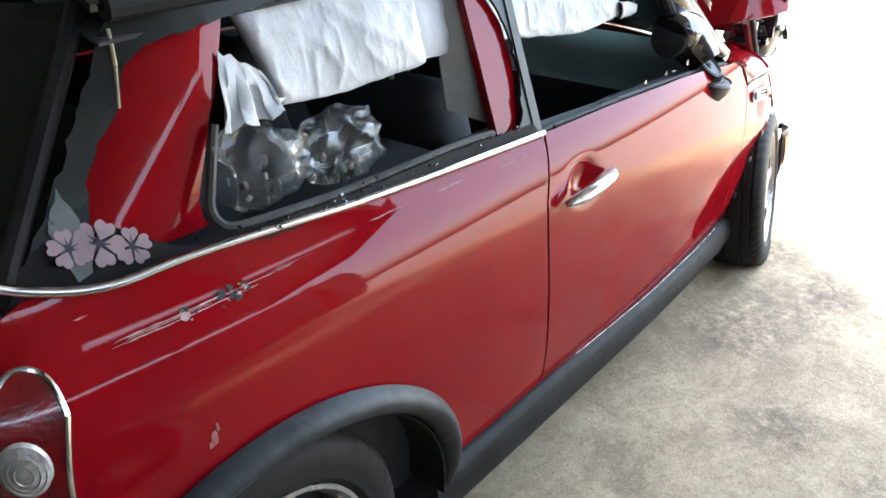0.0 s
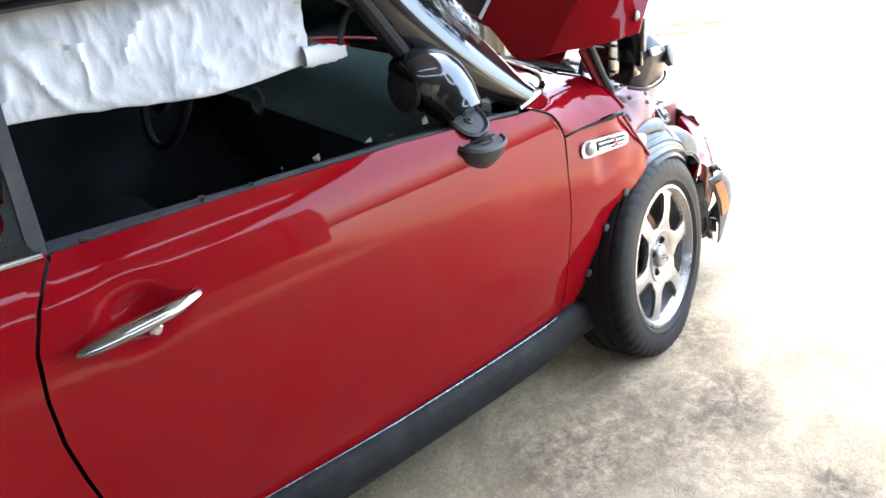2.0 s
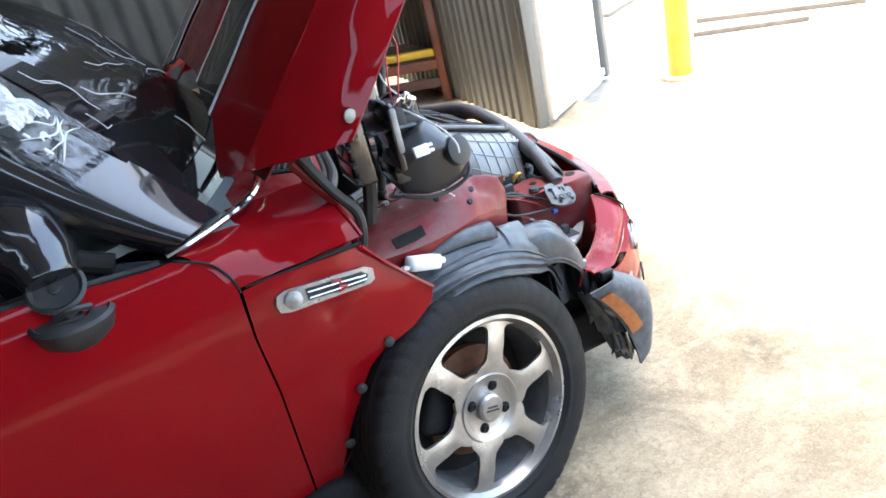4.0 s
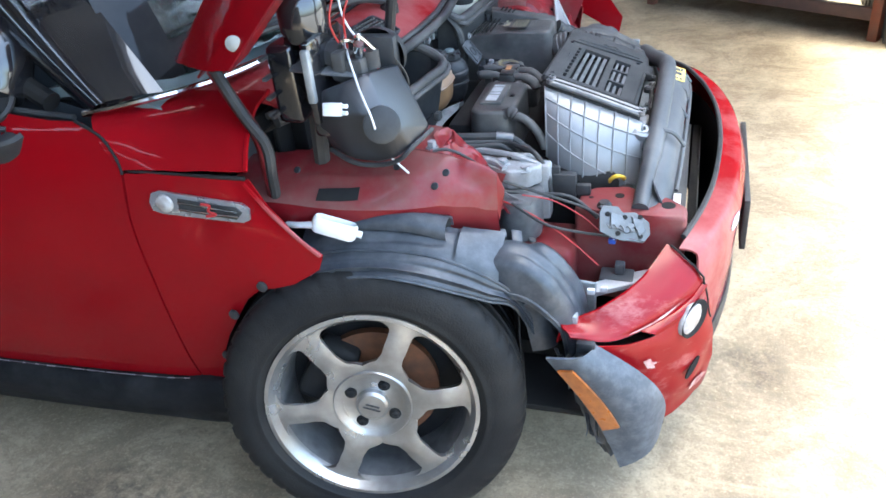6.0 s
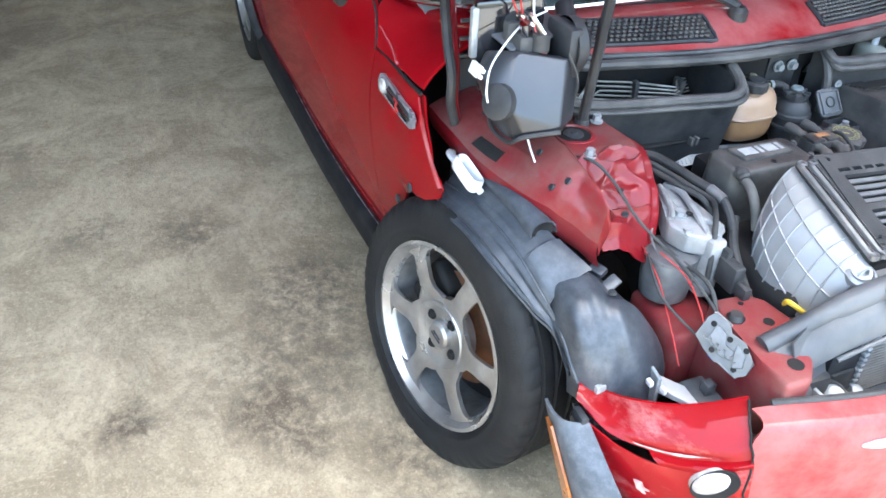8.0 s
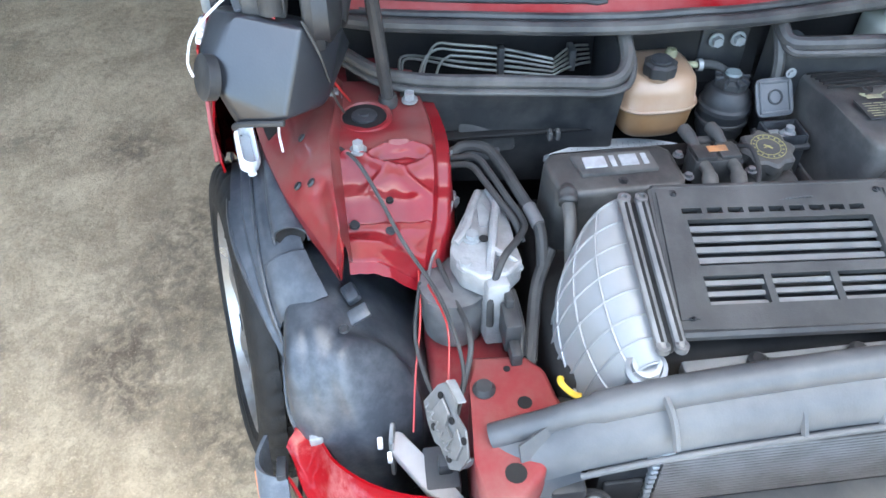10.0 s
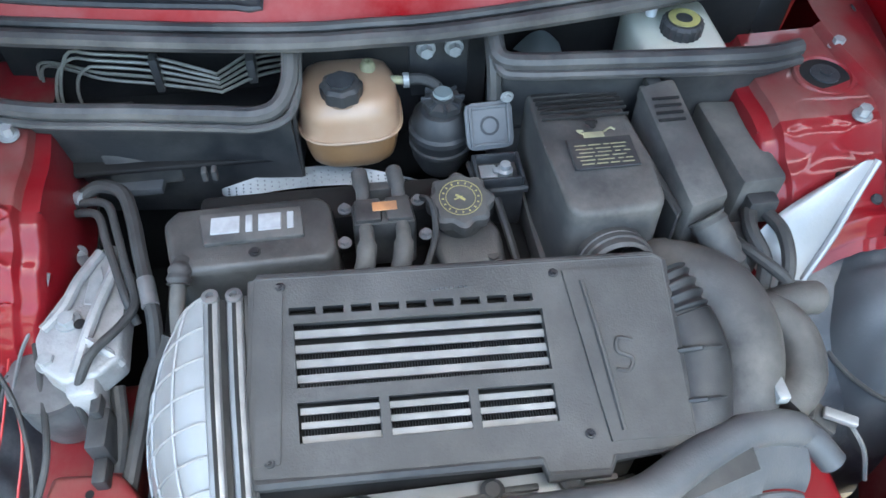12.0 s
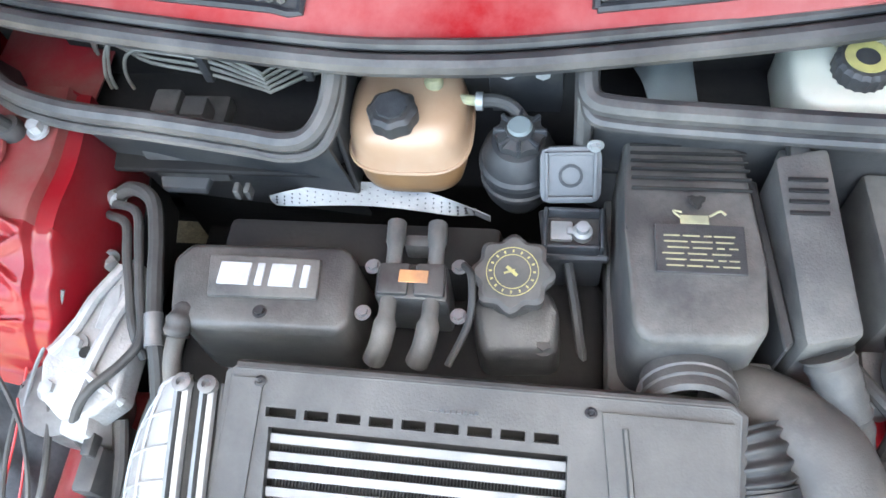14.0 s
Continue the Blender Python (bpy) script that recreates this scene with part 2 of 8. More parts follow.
YELLOW = mat("yellow_paint", (0.75, 0.50, 0.03), (0.65, 0.42, 0.03), 0.5, scale=8, dust=DUST, amount=0.25)
YLABEL = mat("yellow_label", (0.72, 0.60, 0.16), (0.62, 0.5, 0.14), 0.6, scale=40)
PALE = mat("pale_yellow_print", (0.27, 0.26, 0.15), (0.17, 0.165, 0.11), 0.6, scale=60)
ORANGE = mat("orange_label", (0.36, 0.17, 0.07), (0.24, 0.12, 0.06), 0.6, scale=60)
PINK = mat("pink_decal", (0.36, 0.25, 0.275), (0.29, 0.21, 0.235), 0.6, scale=30)
REDWIRE = mat("red_wire", (0.36, 0.02, 0.02), None, 0.4)
WHITEWIRE = mat("white_wire", (0.65, 0.66, 0.68), None, 0.4)
RED_LENS = mat("red_lens", (0.17, 0.004, 0.006), (0.10, 0.003, 0.005), 0.15, coat=1.0, scale=30, fine=110, bump=0.3)
CLEAR_LENS = mat("clear_lens", (0.38, 0.37, 0.36), (0.25, 0.22, 0.21), 0.2, coat=1.0, scale=60, fine=90, bump=0.4)
GLASS = clear("windscreen_glass", (0.42, 0.52, 0.50), 0.008, 0.02, 0.18, 1.5, 9)
TINT = clear("broken_tinted_glass", (0.05, 0.065, 0.06), 0.02, 0.06, 0.03, 1.4, 25)
FILM = clear("clear_film", (0.80, 0.82, 0.84), 0.09, 0.10, 0.5, 1.6, 12)
FILM_GLARE = clear("painted_film_glare", (0.80, 0.82, 0.84), 0.85, 0.16, 0.8, 1.8, 20)
BAGFILM = clear("clear_bag", (0.90, 0.91, 0.90), 0.07, 0.06, 0.12, 1.5, 9)


# ---- building helpers ----
def part(name, bm, material, parent=None, label="", angle=35):
    """Links a bmesh as one mesh object under parent."""
    bmesh.ops.recalc_face_normals(bm, faces=bm.faces)
    me = bpy.data.meshes.new(name)
    bm.to_mesh(me)
    bm.free()
    me.materials.append(material)
    me.shade_smooth()
    me.set_sharp_from_angle(angle=radians(angle))
    ob = new(name, me)
    if parent:
        ob.parent = parent
    if label:
        ob["label"] = label
    return ob


def thing(name, label, category, at=(0, 0, 0), group="", kind=""):
    return tagged(new(name), label, category, group, kind) if at == (0, 0, 0) else _thing_at(name, label, category, at, group, kind)


def _thing_at(name, label, category, at, group, kind):
    ob = tagged(new(name), label, category, group, kind)
    ob.location = at
    return ob


def join(*bms):
    """Several bmeshes as one."""
    out = bmesh.new()
    for b in bms:
        me = bpy.data.meshes.new("joined")
        b.to_mesh(me)
        b.free()
        out.from_mesh(me)
        bpy.data.meshes.remove(me)
    return out


def moved(bm, m):
    bmesh.ops.transform(bm, matrix=m, verts=bm.verts)
    return bm


def rbox(lo, hi, bevel=0.004, seg=2, m=None):
    """Box between two corners with rounded edges."""
    bm = bmesh.new()
    bmesh.ops.create_cube(bm, size=1)
    for v in bm.verts:
        v.co = Vector([lo[i] if v.co[i] < 0 else hi[i] for i in range(3)])
    if bevel:
        bmesh.ops.bevel(bm, geom=list(bm.edges), offset=bevel, segments=seg, profile=0.5, affect="EDGES", clamp_overlap=True)
    return moved(bm, m) if m else bm


def prism(pts, bottom, top, bevel=0.004, seg=2, shrink=0.0):
    """Upright prism over a plan outline; bottom and top are heights or functions of x, y; shrink tapers the top."""
    bm = bmesh.new()
    fb = bottom if callable(bottom) else (lambda x, y: bottom)
    ft = top if callable(top) else (lambda x, y: top)
    cx, cy = sum(p[0] for p in pts) / len(pts), sum(p[1] for p in pts) / len(pts)
    lo = [bm.verts.new((x, y, fb(x, y))) for x, y in pts]
    hi = []
    for x, y in pts:
        X, Y = cx + (x - cx) * (1 - shrink), cy + (y - cy) * (1 - shrink)
        hi.append(bm.verts.new((X, Y, ft(X, Y))))
    bm.faces.new(lo[::-1])
    bm.faces.new(hi)
    for i in range(len(pts)):
        j = (i + 1) % len(pts)
        bm.faces.new((lo[i], lo[j], hi[j], hi[i]))
    if bevel:
        bmesh.ops.bevel(bm, geom=list(bm.edges), offset=bevel, segments=seg, profile=0.5, affect="EDGES", clamp_overlap=True)
    return bm


def smooth_path(pts, steps=6):
    """Catmull-Rom through the points."""
    P = [Vector(p) for p in pts]
    if len(P) < 3 or steps < 2:
        return P
    out = []
    for i in range(len(P) - 1):
        a, b, c, d = P[max(i - 1, 0)], P[i], P[i + 1], P[min(i + 2, len(P) - 1)]
        for k in range(steps):
            t = k / steps
            out.append(0.5 * (2 * b + (c - a) * t + (2 * a - 5 * b + 4 * c - d) * t * t + (3 * b - a - 3 * c + d) * t ** 3))
    out.append(P[-1])
    return out


def tube(pts, r, seg=8, steps=6, flat=1.0, rib=0.0, ribs=0):
    """Round tube along a smooth path; r is a radius or a function of the way along (0 to 1)."""
    P = smooth_path(pts, steps)
    bm = bmesh.new()
    n = len(P)
    up = Vector((0, 0, 1))
    if abs((P[1] - P[0]).normalized().z) > 0.9:
        up = Vector((1, 0, 0))
    rings = []
    for i, p in enumerate(P):
        d = (P[min(i + 1, n - 1)] - P[max(i - 1, 0)]).normalized()
        s = d.cross(up)
        s = s.normalized() if s.length > 1e-6 else Vector((1, 0, 0))
        u = s.cross(d).normalized()
        up = u
        t = i / (n - 1)
        R = r(t) if callable(r) else r
        if ribs:
            R *= 1 + rib * math.cos(2 * math.pi * ribs * t)
        rings.append([bm.verts.new(p + s * R * math.cos(2 * math.pi * k / seg) + u * R * flat * math.sin(2 * math.pi * k / seg)) for k in range(seg)])
    for a, b in zip(rings, rings[1:]):
        for k in range(seg):
            bm.faces.new((a[k], a[(k + 1) % seg], b[(k + 1) % seg], b[k]))
    bm.faces.new(rings[0][::-1])
    bm.faces.new(rings[-1])
    return bm


def lathe(profile, seg=32, m=None, wave=None):
    """Turned shape: profile rows (radius, height) about z; wave(angle) scales the radius."""
    bm = bmesh.new()
    rings = []
    for r, h in profile:
        if r < 1e-6:
            rings.append([bm.verts.new((0, 0, h))])
        else:
            row = []
            for k in range(seg):
                a = 2 * math.pi * k / seg
                R = r * (wave(a) if wave else 1)
                row.append(bm.verts.new((R * math.cos(a), R * math.sin(a), h)))
            rings.append(row)
    for a, b in zip(rings, rings[1:]):
        for k in range(seg):
            j = (k + 1) % seg
            if len(a) == 1 and len(b) == 1:
                continue
            if len(a) == 1:
                bm.faces.new((a[0], b[k], b[j]))
            elif len(b) == 1:
                bm.faces.new((a[k], a[j], b[0]))
            else:
                bm.faces.new((a[k], a[j], b[j], b[k]))
    return moved(bm, m) if m else bm


def grid(f, nu, nv, thick=0.0, closed=False):
    """Surface f(u, v) over the unit square, given thickness along its normals."""
    bm = bmesh.new()
    V = [[bm.verts.new(f(i / nu, j / nv)) for j in range(nv + 1)] for i in range(nu + 1)]
    for i in range(nu):
        for j in range(nv):
            bm.faces.new((V[i][j], V[i + 1][j], V[i + 1][j + 1], V[i][j + 1]))
    if closed:
        bmesh.ops.remove_doubles(bm, verts=bm.verts, dist=1e-5)
    bmesh.ops.recalc_face_normals(bm, faces=bm.faces)
    if thick:
        bmesh.ops.solidify(bm, geom=list(bm.faces), thickness=thick)
    return bm


def sheet(outline, f, step=0.05, thick=0.003, holes=(), jag=0.0, seed=1):
    """Panel with a flat outline (a, b), cut into cells and laid on the surface f(a, b); holes are boxes (a0, b0, a1, b1)."""
    bm = bmesh.new()
    pts = []
    rng = random.Random(seed)
    for i, (a, b) in enumerate(outline):
        if jag:
            c, d = outline[(i + 1) % len(outline)]
            n = max(1, int(math.hypot(c - a, d - b) / 0.012))
            for k in range(n):
                pts.append((a + (c - a) * k / n + rng.uniform(-jag, jag), b + (d - b) * k / n + rng.uniform(-jag, jag)))
        else:
            pts.append((a, b))
    bm.faces.new([bm.verts.new((a, b, 0)) for a, b in pts])
    a0, a1 = min(p[0] for p in pts), max(p[0] for p in pts)
    b0, b1 = min(p[1] for p in pts), max(p[1] for p in pts)
    cuts_a = [a0 + step * k for k in range(1, int((a1 - a0) / step) + 1)] + [v for h in holes for v in (h[0], h[2])]
    cuts_b = [b0 + step * k for k in range(1, int((b1 - b0) / step) + 1)] + [v for h in holes for v in (h[1], h[3])]
    for c in cuts_a:
        bmesh.ops.bisect_plane(bm, geom=bm.verts[:] + bm.edges[:] + bm.faces[:], plane_co=(c, 0, 0), plane_no=(1, 0, 0))
    for c in cuts_b:
        bmesh.ops.bisect_plane(bm, geom=bm.verts[:] + bm.edges[:] + bm.faces[:], plane_co=(0, c, 0), plane_no=(0, 1, 0))
    if holes:
        gone = []
        for fa in bm.faces:
            c = fa.calc_center_median()
            if any(h[0] < c.x < h[2] and h[1] < c.y < h[3] for h in holes):
                gone.append(fa)
        bmesh.ops.delete(bm, geom=gone, context="FACES")
    bmesh.ops.dissolve_degenerate(bm, dist=1e-5, edges=bm.edges[:])
    for v in bm.verts:
        v.co = Vector(f(v.co.x, v.co.y))
    bmesh.ops.recalc_face_normals(bm, faces=bm.faces)
    if thick:
        bmesh.ops.solidify(bm, geom=list(bm.faces), thickness=thick)
    return bm


def curve(xs, ys):
    """Smooth curve through given values."""
    xs, ys = np.array(xs, float), np.array(ys, float)
    d = np.gradient(ys, xs)

    def f(x):
        x = min(max(x, xs[0]), xs[-1])
        i = min(int(np.searchsorted(xs, x, side="right")) - 1, len(xs) - 2)
        h = xs[i + 1] - xs[i]
        t = (x - xs[i]) / h
        return float((2 * t ** 3 - 3 * t * t + 1) * ys[i] + (t ** 3 - 2 * t * t + t) * h * d[i]
                     + (3 * t * t - 2 * t ** 3) * ys[i + 1] + (t ** 3 - t * t) * h * d[i + 1])
    return f


def bolt(at, axis="z", r=0.008, h=0.008):
    """Hexagon bolt head on a washer."""
    m = {"z": pose(*at), "-y": pose(*at, 90), "y": pose(*at, -90), "x": pose(*at, 0, 90)}[axis]
    return moved(join(lathe([(0, 0), (r * 1.5, 0), (r * 1.5, h * 0.25), (0, h * 0.25)], 14), lathe([(0, h * 0.2), (r, h * 0.2), (r, h), (0, h * 1.05)], 6)), m)


def facing(at, normal, up=(0, 0, 1)):
    """Matrix at a point with its z axis along normal."""
    w = Vector(normal).normalized()
    a = Vector(up).cross(w).normalized()
    b = w.cross(a)
    return Matrix(((a.x, b.x, w.x, at[0]), (a.y, b.y, w.y, at[1]), (a.z, b.z, w.z, at[2]), (0, 0, 0, 1)))

# ---- the place: open-fronted shed, concrete floor, gravel yard ----
def floor_material(name, base, alt, stain, stain_amount, scale, bump, spots=()):
    m = bpy.data.materials.new(name)
    m.use_nodes = True
    nt = m.node_tree
    n, li = nt.nodes, nt.links
    p = n["Principled BSDF"]
    co = n.new("ShaderNodeTexCoord")

    def noise_tex(s, d, rough=0.6, dist=0.0):
        t = n.new("ShaderNodeTexNoise")
        t.inputs["Scale"].default_value, t.inputs["Detail"].default_value = s, d
        t.inputs["Roughness"].default_value, t.inputs["Distortion"].default_value = rough, dist
        li.new(co.outputs["Object"], t.inputs["Vector"])
        return t

    def ramp(src, lo, hi, to=1.0):
        r = n.new("ShaderNodeMapRange")
        r.inputs["From Min"].default_value, r.inputs["From Max"].default_value, r.inputs["To Max"].default_value = lo, hi, to
        li.new(src.outputs["Fac"], r.inputs["Value"])
        return r.outputs["Result"]

    def blend(a, b, f):
        x = n.new("ShaderNodeMix")
        x.data_type = "RGBA"
        for s, v in (("A", a), ("B", b)):
            if isinstance(v, tuple):
                x.inputs[s].default_value = (*v, 1)
            else:
                li.new(v, x.inputs[s])
        li.new(f, x.inputs["Factor"])
        return x.outputs["Result"]

    big, mid, fine, grit = noise_tex(0.9 * scale, 6), noise_tex(3.5 * scale, 9, 0.75, 0.6), noise_tex(24 * scale, 7, 0.75, 0.3), noise_tex(150 * scale, 4, 0.7)
    c = blend(base, alt, ramp(mid, 0.42, 0.59))
    c = blend(c, tuple(0.66 * v for v in base), ramp(fine, 0.50, 0.60, 0.6))
    c = blend(c, stain, ramp(big, 0.56, 0.70, stain_amount))
    chip = noise_tex(62 * scale, 8, 0.8, 0.5)
    c = blend(c, tuple(0.40 * v for v in base), ramp(chip, 0.54, 0.59, 0.45))
    c = blend(c, tuple(min(1, 1.5 * v) for v in base), ramp(chip, 0.45, 0.38, 0.32))
    drag = n.new("ShaderNodeMapping")
    drag.inputs["Rotation"].default_value = (0, 0, 0.5)
    drag.inputs["Scale"].default_value = (2.2, 9, 1)
    li.new(co.outputs["Object"], drag.inputs["Vector"])
    worn = noise_tex(1.0 * scale, 8, 0.7, 0.8)
    li.new(drag.outputs["Vector"], worn.inputs["Vector"])
    c = blend(c, tuple(min(1, 1.5 * v) for v in base), ramp(worn, 0.55, 0.68, 0.24))
    c = blend(c, tuple(0.5 * v for v in base), ramp(worn, 0.45, 0.33, 0.2))
    for cx, cy, rad, amt in spots:
        dv = n.new("ShaderNodeVectorMath")
        dv.operation = "DISTANCE"
        dv.inputs[1].default_value = (cx, cy, 0)
        warp = n.new("ShaderNodeVectorMath")
        warp.operation = "MULTIPLY_ADD"
        warp.inputs[1].default_value = (0.22, 0.22, 0)
        li.new(mid.outputs["Color"], warp.inputs[0])
        li.new(co.outputs["Object"], warp.inputs[2])
        sub = n.new("ShaderNodeVectorMath")
        sub.operation = "SUBTRACT"
        sub.inputs[1].default_value = (0.11, 0.11, 0)
        li.new(warp.outputs[0], sub.inputs[0])
        li.new(sub.outputs[0], dv.inputs[0])
        r = n.new("ShaderNodeMapRange")
        r.inputs["From Min"].default_value, r.inputs["From Max"].default_value = rad, rad * 0.3
        r.inputs["To Min"].default_value, r.inputs["To Max"].default_value = 0.0, amt
        li.new(dv.outputs["Value"], r.inputs["Value"])
        k = n.new("ShaderNodeMath")
        k.operation = "MULTIPLY"
        li.new(r.outputs["Result"], k.inputs[0])
        li.new(ramp(fine, 0.36, 0.57), k.inputs[1])
        c = blend(c, stain, k.outputs[0])
    c = blend(c, tuple(0.45 * v for v in base), ramp(grit, 0.47, 0.36, 0.3))
    c = blend(c, tuple(min(1, 1.45 * v) for v in base), ramp(grit, 0.56, 0.68, 0.35))
    li.new(c, p.inputs["Base Color"])
    p.inputs["Roughness"].default_value = 0.82
    b = n.new("ShaderNodeBump")
    b.inputs["Strength"].default_value, b.inputs["Distance"].default_value = bump, 0.01
    li.new(fine.outputs["Fac"], b.inputs["Height"])
    b2 = n.new("ShaderNodeBump")
    b2.inputs["Strength"].default_value, b2.inputs["Distance"].default_value = bump * 0.6, 0.004
    li.new(grit.outputs["Fac"], b2.inputs["Height"])
    li.new(b.outputs["Normal"], b2.inputs["Normal"])
    li.new(b2.outputs["Normal"], p.inputs["Normal"])
    return m


CONCRETE = floor_material("concrete", (0.40, 0.314, 0.206), (0.225, 0.170, 0.106), (0.072, 0.050, 0.031), 0.6, 1.0, 0.6,
                         ((-0.30, -1.05, 0.34, 0.6), (-0.17, -1.16, 0.13, 0.8), (-0.05, -1.10, 0.11, 0.7), (-0.24, -1.49, 0.11, 0.9), (-1.02, -1.24, 0.17, 0.7), (-1.12, -1.56, 0.15, 0.6), (-0.62, -0.95, 0.26, 0.7), (-1.72, -1.79, 0.12, 0.5), (0.05, -0.85, 0.2, 0.7), (0.85, -0.75, 0.14, 0.6), (0.75, -0.2, 0.16, 0.6)))
GRAVEL = floor_material("gravel_yard", (0.28, 0.27, 0.25), (0.21, 0.20, 0.185), (0.13, 0.125, 0.11), 0.5, 1.6, 1.0)
SHEETMETAL = mat("grey_sheet_metal", (0.17, 0.175, 0.175), (0.13, 0.135, 0.135), 0.5, metal=0.3, scale=2, dust=(0.2, 0.17, 0.13), amount=0.3)
ROOFMETAL = mat("roof_sheet", (0.20, 0.20, 0.195), (0.15, 0.15, 0.145), 0.6, scale=2)
WHITEPANEL = mat("white_door_paint", (0.78, 0.78, 0.76), (0.70, 0.70, 0.68), 0.5, scale=3, dust=DUST, amount=0.15)
TIMBER = mat("weathered_timber", (0.22, 0.18, 0.14), (0.15, 0.12, 0.095), 0.8, scale=8, fine=90, bump=0.4)
RUSTRED = mat("rust_red_steel", (0.20, 0.055, 0.03), (0.12, 0.045, 0.03), 0.65, scale=12, bump=0.2, dust=DUST, amount=0.2)
BROWN = mat("brown_steel", (0.10, 0.055, 0.045), (0.07, 0.045, 0.04), 0.65, scale=12, bump=0.2)

bm = bmesh.new()
bm.faces.new([bm.verts.new(v) for v in ((-400, -400, -0.03), (400, -400, -0.03), (400, 400, -0.03), (-400, 400, -0.03))])
tagged(part("ground", bm, GRAVEL), "pale gravel yard stretching away outside the shed", "ground", kind="structure")


def slab_outline():
    pts = []
    for k in range(61):
        y = -7 + 12.6 * k / 60
        pts.append((1.84 + 0.015 * noise.noise((y * 3, 0, 0)), y))
    return [(-9.2, 5.6), (-9.2, -7)] + pts


bm = prism(slab_outline(), -0.12, 0.0, 0)
tagged(part("floor", bm, CONCRETE), "stained bare concrete slab with a broken edge", "floor", kind="structure")


def corrugated(x0, y0, x1, y1, z0, z1, pitch=0.09, depth=0.02):
    """Upright corrugated sheet between two plan points."""
    L = math.hypot(x1 - x0, y1 - y0)
    n = int(L / pitch) * 6
    dx, dy = (x1 - x0) / L, (y1 - y0) / L

    def f(u, v):
        s = u * L
        w = depth * (1 if (s / pitch) % 1 < 0.35 else -1 if 0.5 < (s / pitch) % 1 < 0.85 else 0)
        return (x0 + dx * s - dy * w, y0 + dy * s + dx * w, z0 + (z1 - z0) * v)
    return grid(f, n, 2, 0.012)


tagged(part("wall_front", corrugated(1.47, 1.53, 1.47, 5.5, 0.0, 3.5), SHEETMETAL), "grey corrugated metal wall beside the opening", "wall", kind="structure")
tagged(part("wall_left", corrugated(1.45, 5.5, -9, 5.5, 0.0, 3.5, 0.2), SHEETMETAL), "grey corrugated metal wall deep in shade", "wall", kind="structure")
tagged(part("wall_rear", corrugated(-9, 5.5, -9, -6.8, 0.0, 3.5, 0.2), SHEETMETAL), "grey corrugated metal end wall of the shed", "wall", kind="structure")

# Out-of-view wall, added to cut side light and darken reflections in the paint.
tagged(part("wall_right_unseen", corrugated(-9, -6.85, 1.9, -6.85, 0.0, 3.1, 0.25, 0.012), mat("dark_brown_sheet", (0.075, 0.065, 0.055), (0.05, 0.044, 0.04), 0.7, scale=2, dust=DUST, amount=0.2)), "unseen dark wall added to shape light on the car's side", "wall", kind="structure")
# roof with two rows of open skylight strips
sky_holes = [(-1.9, -3.56, 0.5, -3.2), (-6.6, 2.7, -2.2, 3.0)]
bm = sheet([(-9.2, -6.9), (0.85, -6.9), (0.85, 5.6), (-9.2, 5.6)], lambda a, b: (a, b, 3.5), 1.0, 0.05, sky_holes)
tagged(part("ceiling", bm, ROOFMETAL), "metal shed roof with long skylight openings", "ceiling", kind="structure")
for x in (-8.0, -5.6, -3.2, -0.8, 0.76):
    tagged(part("roof_beam", rbox((x - 0.06, -6.9, 3.25), (x + 0.06, 5.45, 3.46), 0.006), BROWN), "brown steel beam under the roof", "beam", group="roof beams", kind="structure")
for x in (-8.9, -4.4, 1.42):
    tagged(part("shed_post", rbox((x - 0.06, -6.80, 0.0), (x + 0.06, -6.68, 3.26), 0.006), BROWN), "brown steel post on the open side of the shed", "post", group="shed posts", kind="structure")

# door jamb and white leaf swung outwards
tagged(part("door_jamb", join(rbox((1.43, 1.44, 0), (1.51, 1.53, 2.9), 0.006), rbox((1.44, 1.40, 0), (1.50, 1.436, 2.9), 0.004)), SHEETMETAL), "grey metal door jamb with a worn edge", "door jamb", kind="structure")
leaf = thing("shed_door", "white sheet-metal shed door standing open outwards", "door", kind="structure")
ang = math.atan2(1.84 - 1.42, 2.16 - 1.52)
for nm, b, mt in (("panel", corrugated(0.05, 0, 0.78, 0, 0.06, 2.8, 0.12, 0.008), WHITEPANEL),
                  ("end_post", rbox((0.78, -0.03, 0.0), (0.84, 0.03, 2.85), 0.005), SHEETMETAL),
                  ("hinge_post", rbox((0.0, -0.025, 0.02), (0.05, 0.025, 2.85), 0.005), WHITEPANEL),
                  ("bottom_rail", rbox((0.05, -0.02, 0.02), (0.78, 0.02, 0.06), 0.004), WHITEPANEL)):
    part(nm, moved(b, pose(1.52, 1.42, 0, 0, 0, math.degrees(ang))), mt, leaf)

post = thing("bollard", "yellow painted steel bollard standing in gravel", "bollard")
part("shaft", lathe([(0.0, -0.05), (0.066, -0.05), (0.066, 1.15), (0.05, 1.19), (0, 1.2)], 28, pose(2.46, 1.48, 0)), YELLOW, post)
part("footing", lathe([(0, -0.04), (0.13, -0.04), (0.12, -0.012), (0.067, -0.01)], 24, pose(2.46, 1.48, 0)), CONCRETE, post)

for a, b, w in (((3.1, 2.1), (3.62, 1.62), 0.12), ((3.35, 2.35), (4.05, 1.55), 0.09), ((3.2, 3.3), (4.3, 3.9), 0.14)):
    L, an = math.hypot(b[0] - a[0], b[1] - a[1]), math.atan2(b[1] - a[1], b[0] - a[0])
    tagged(part("plank", rbox((0, -w / 2, 0), (L, w / 2, 0.035), 0.004, 1, pose(a[0], a[1], -0.029, 0, 0, math.degrees(an))), TIMBER), "weathered timber plank lying on the gravel", "plank", group="planks on the gravel")

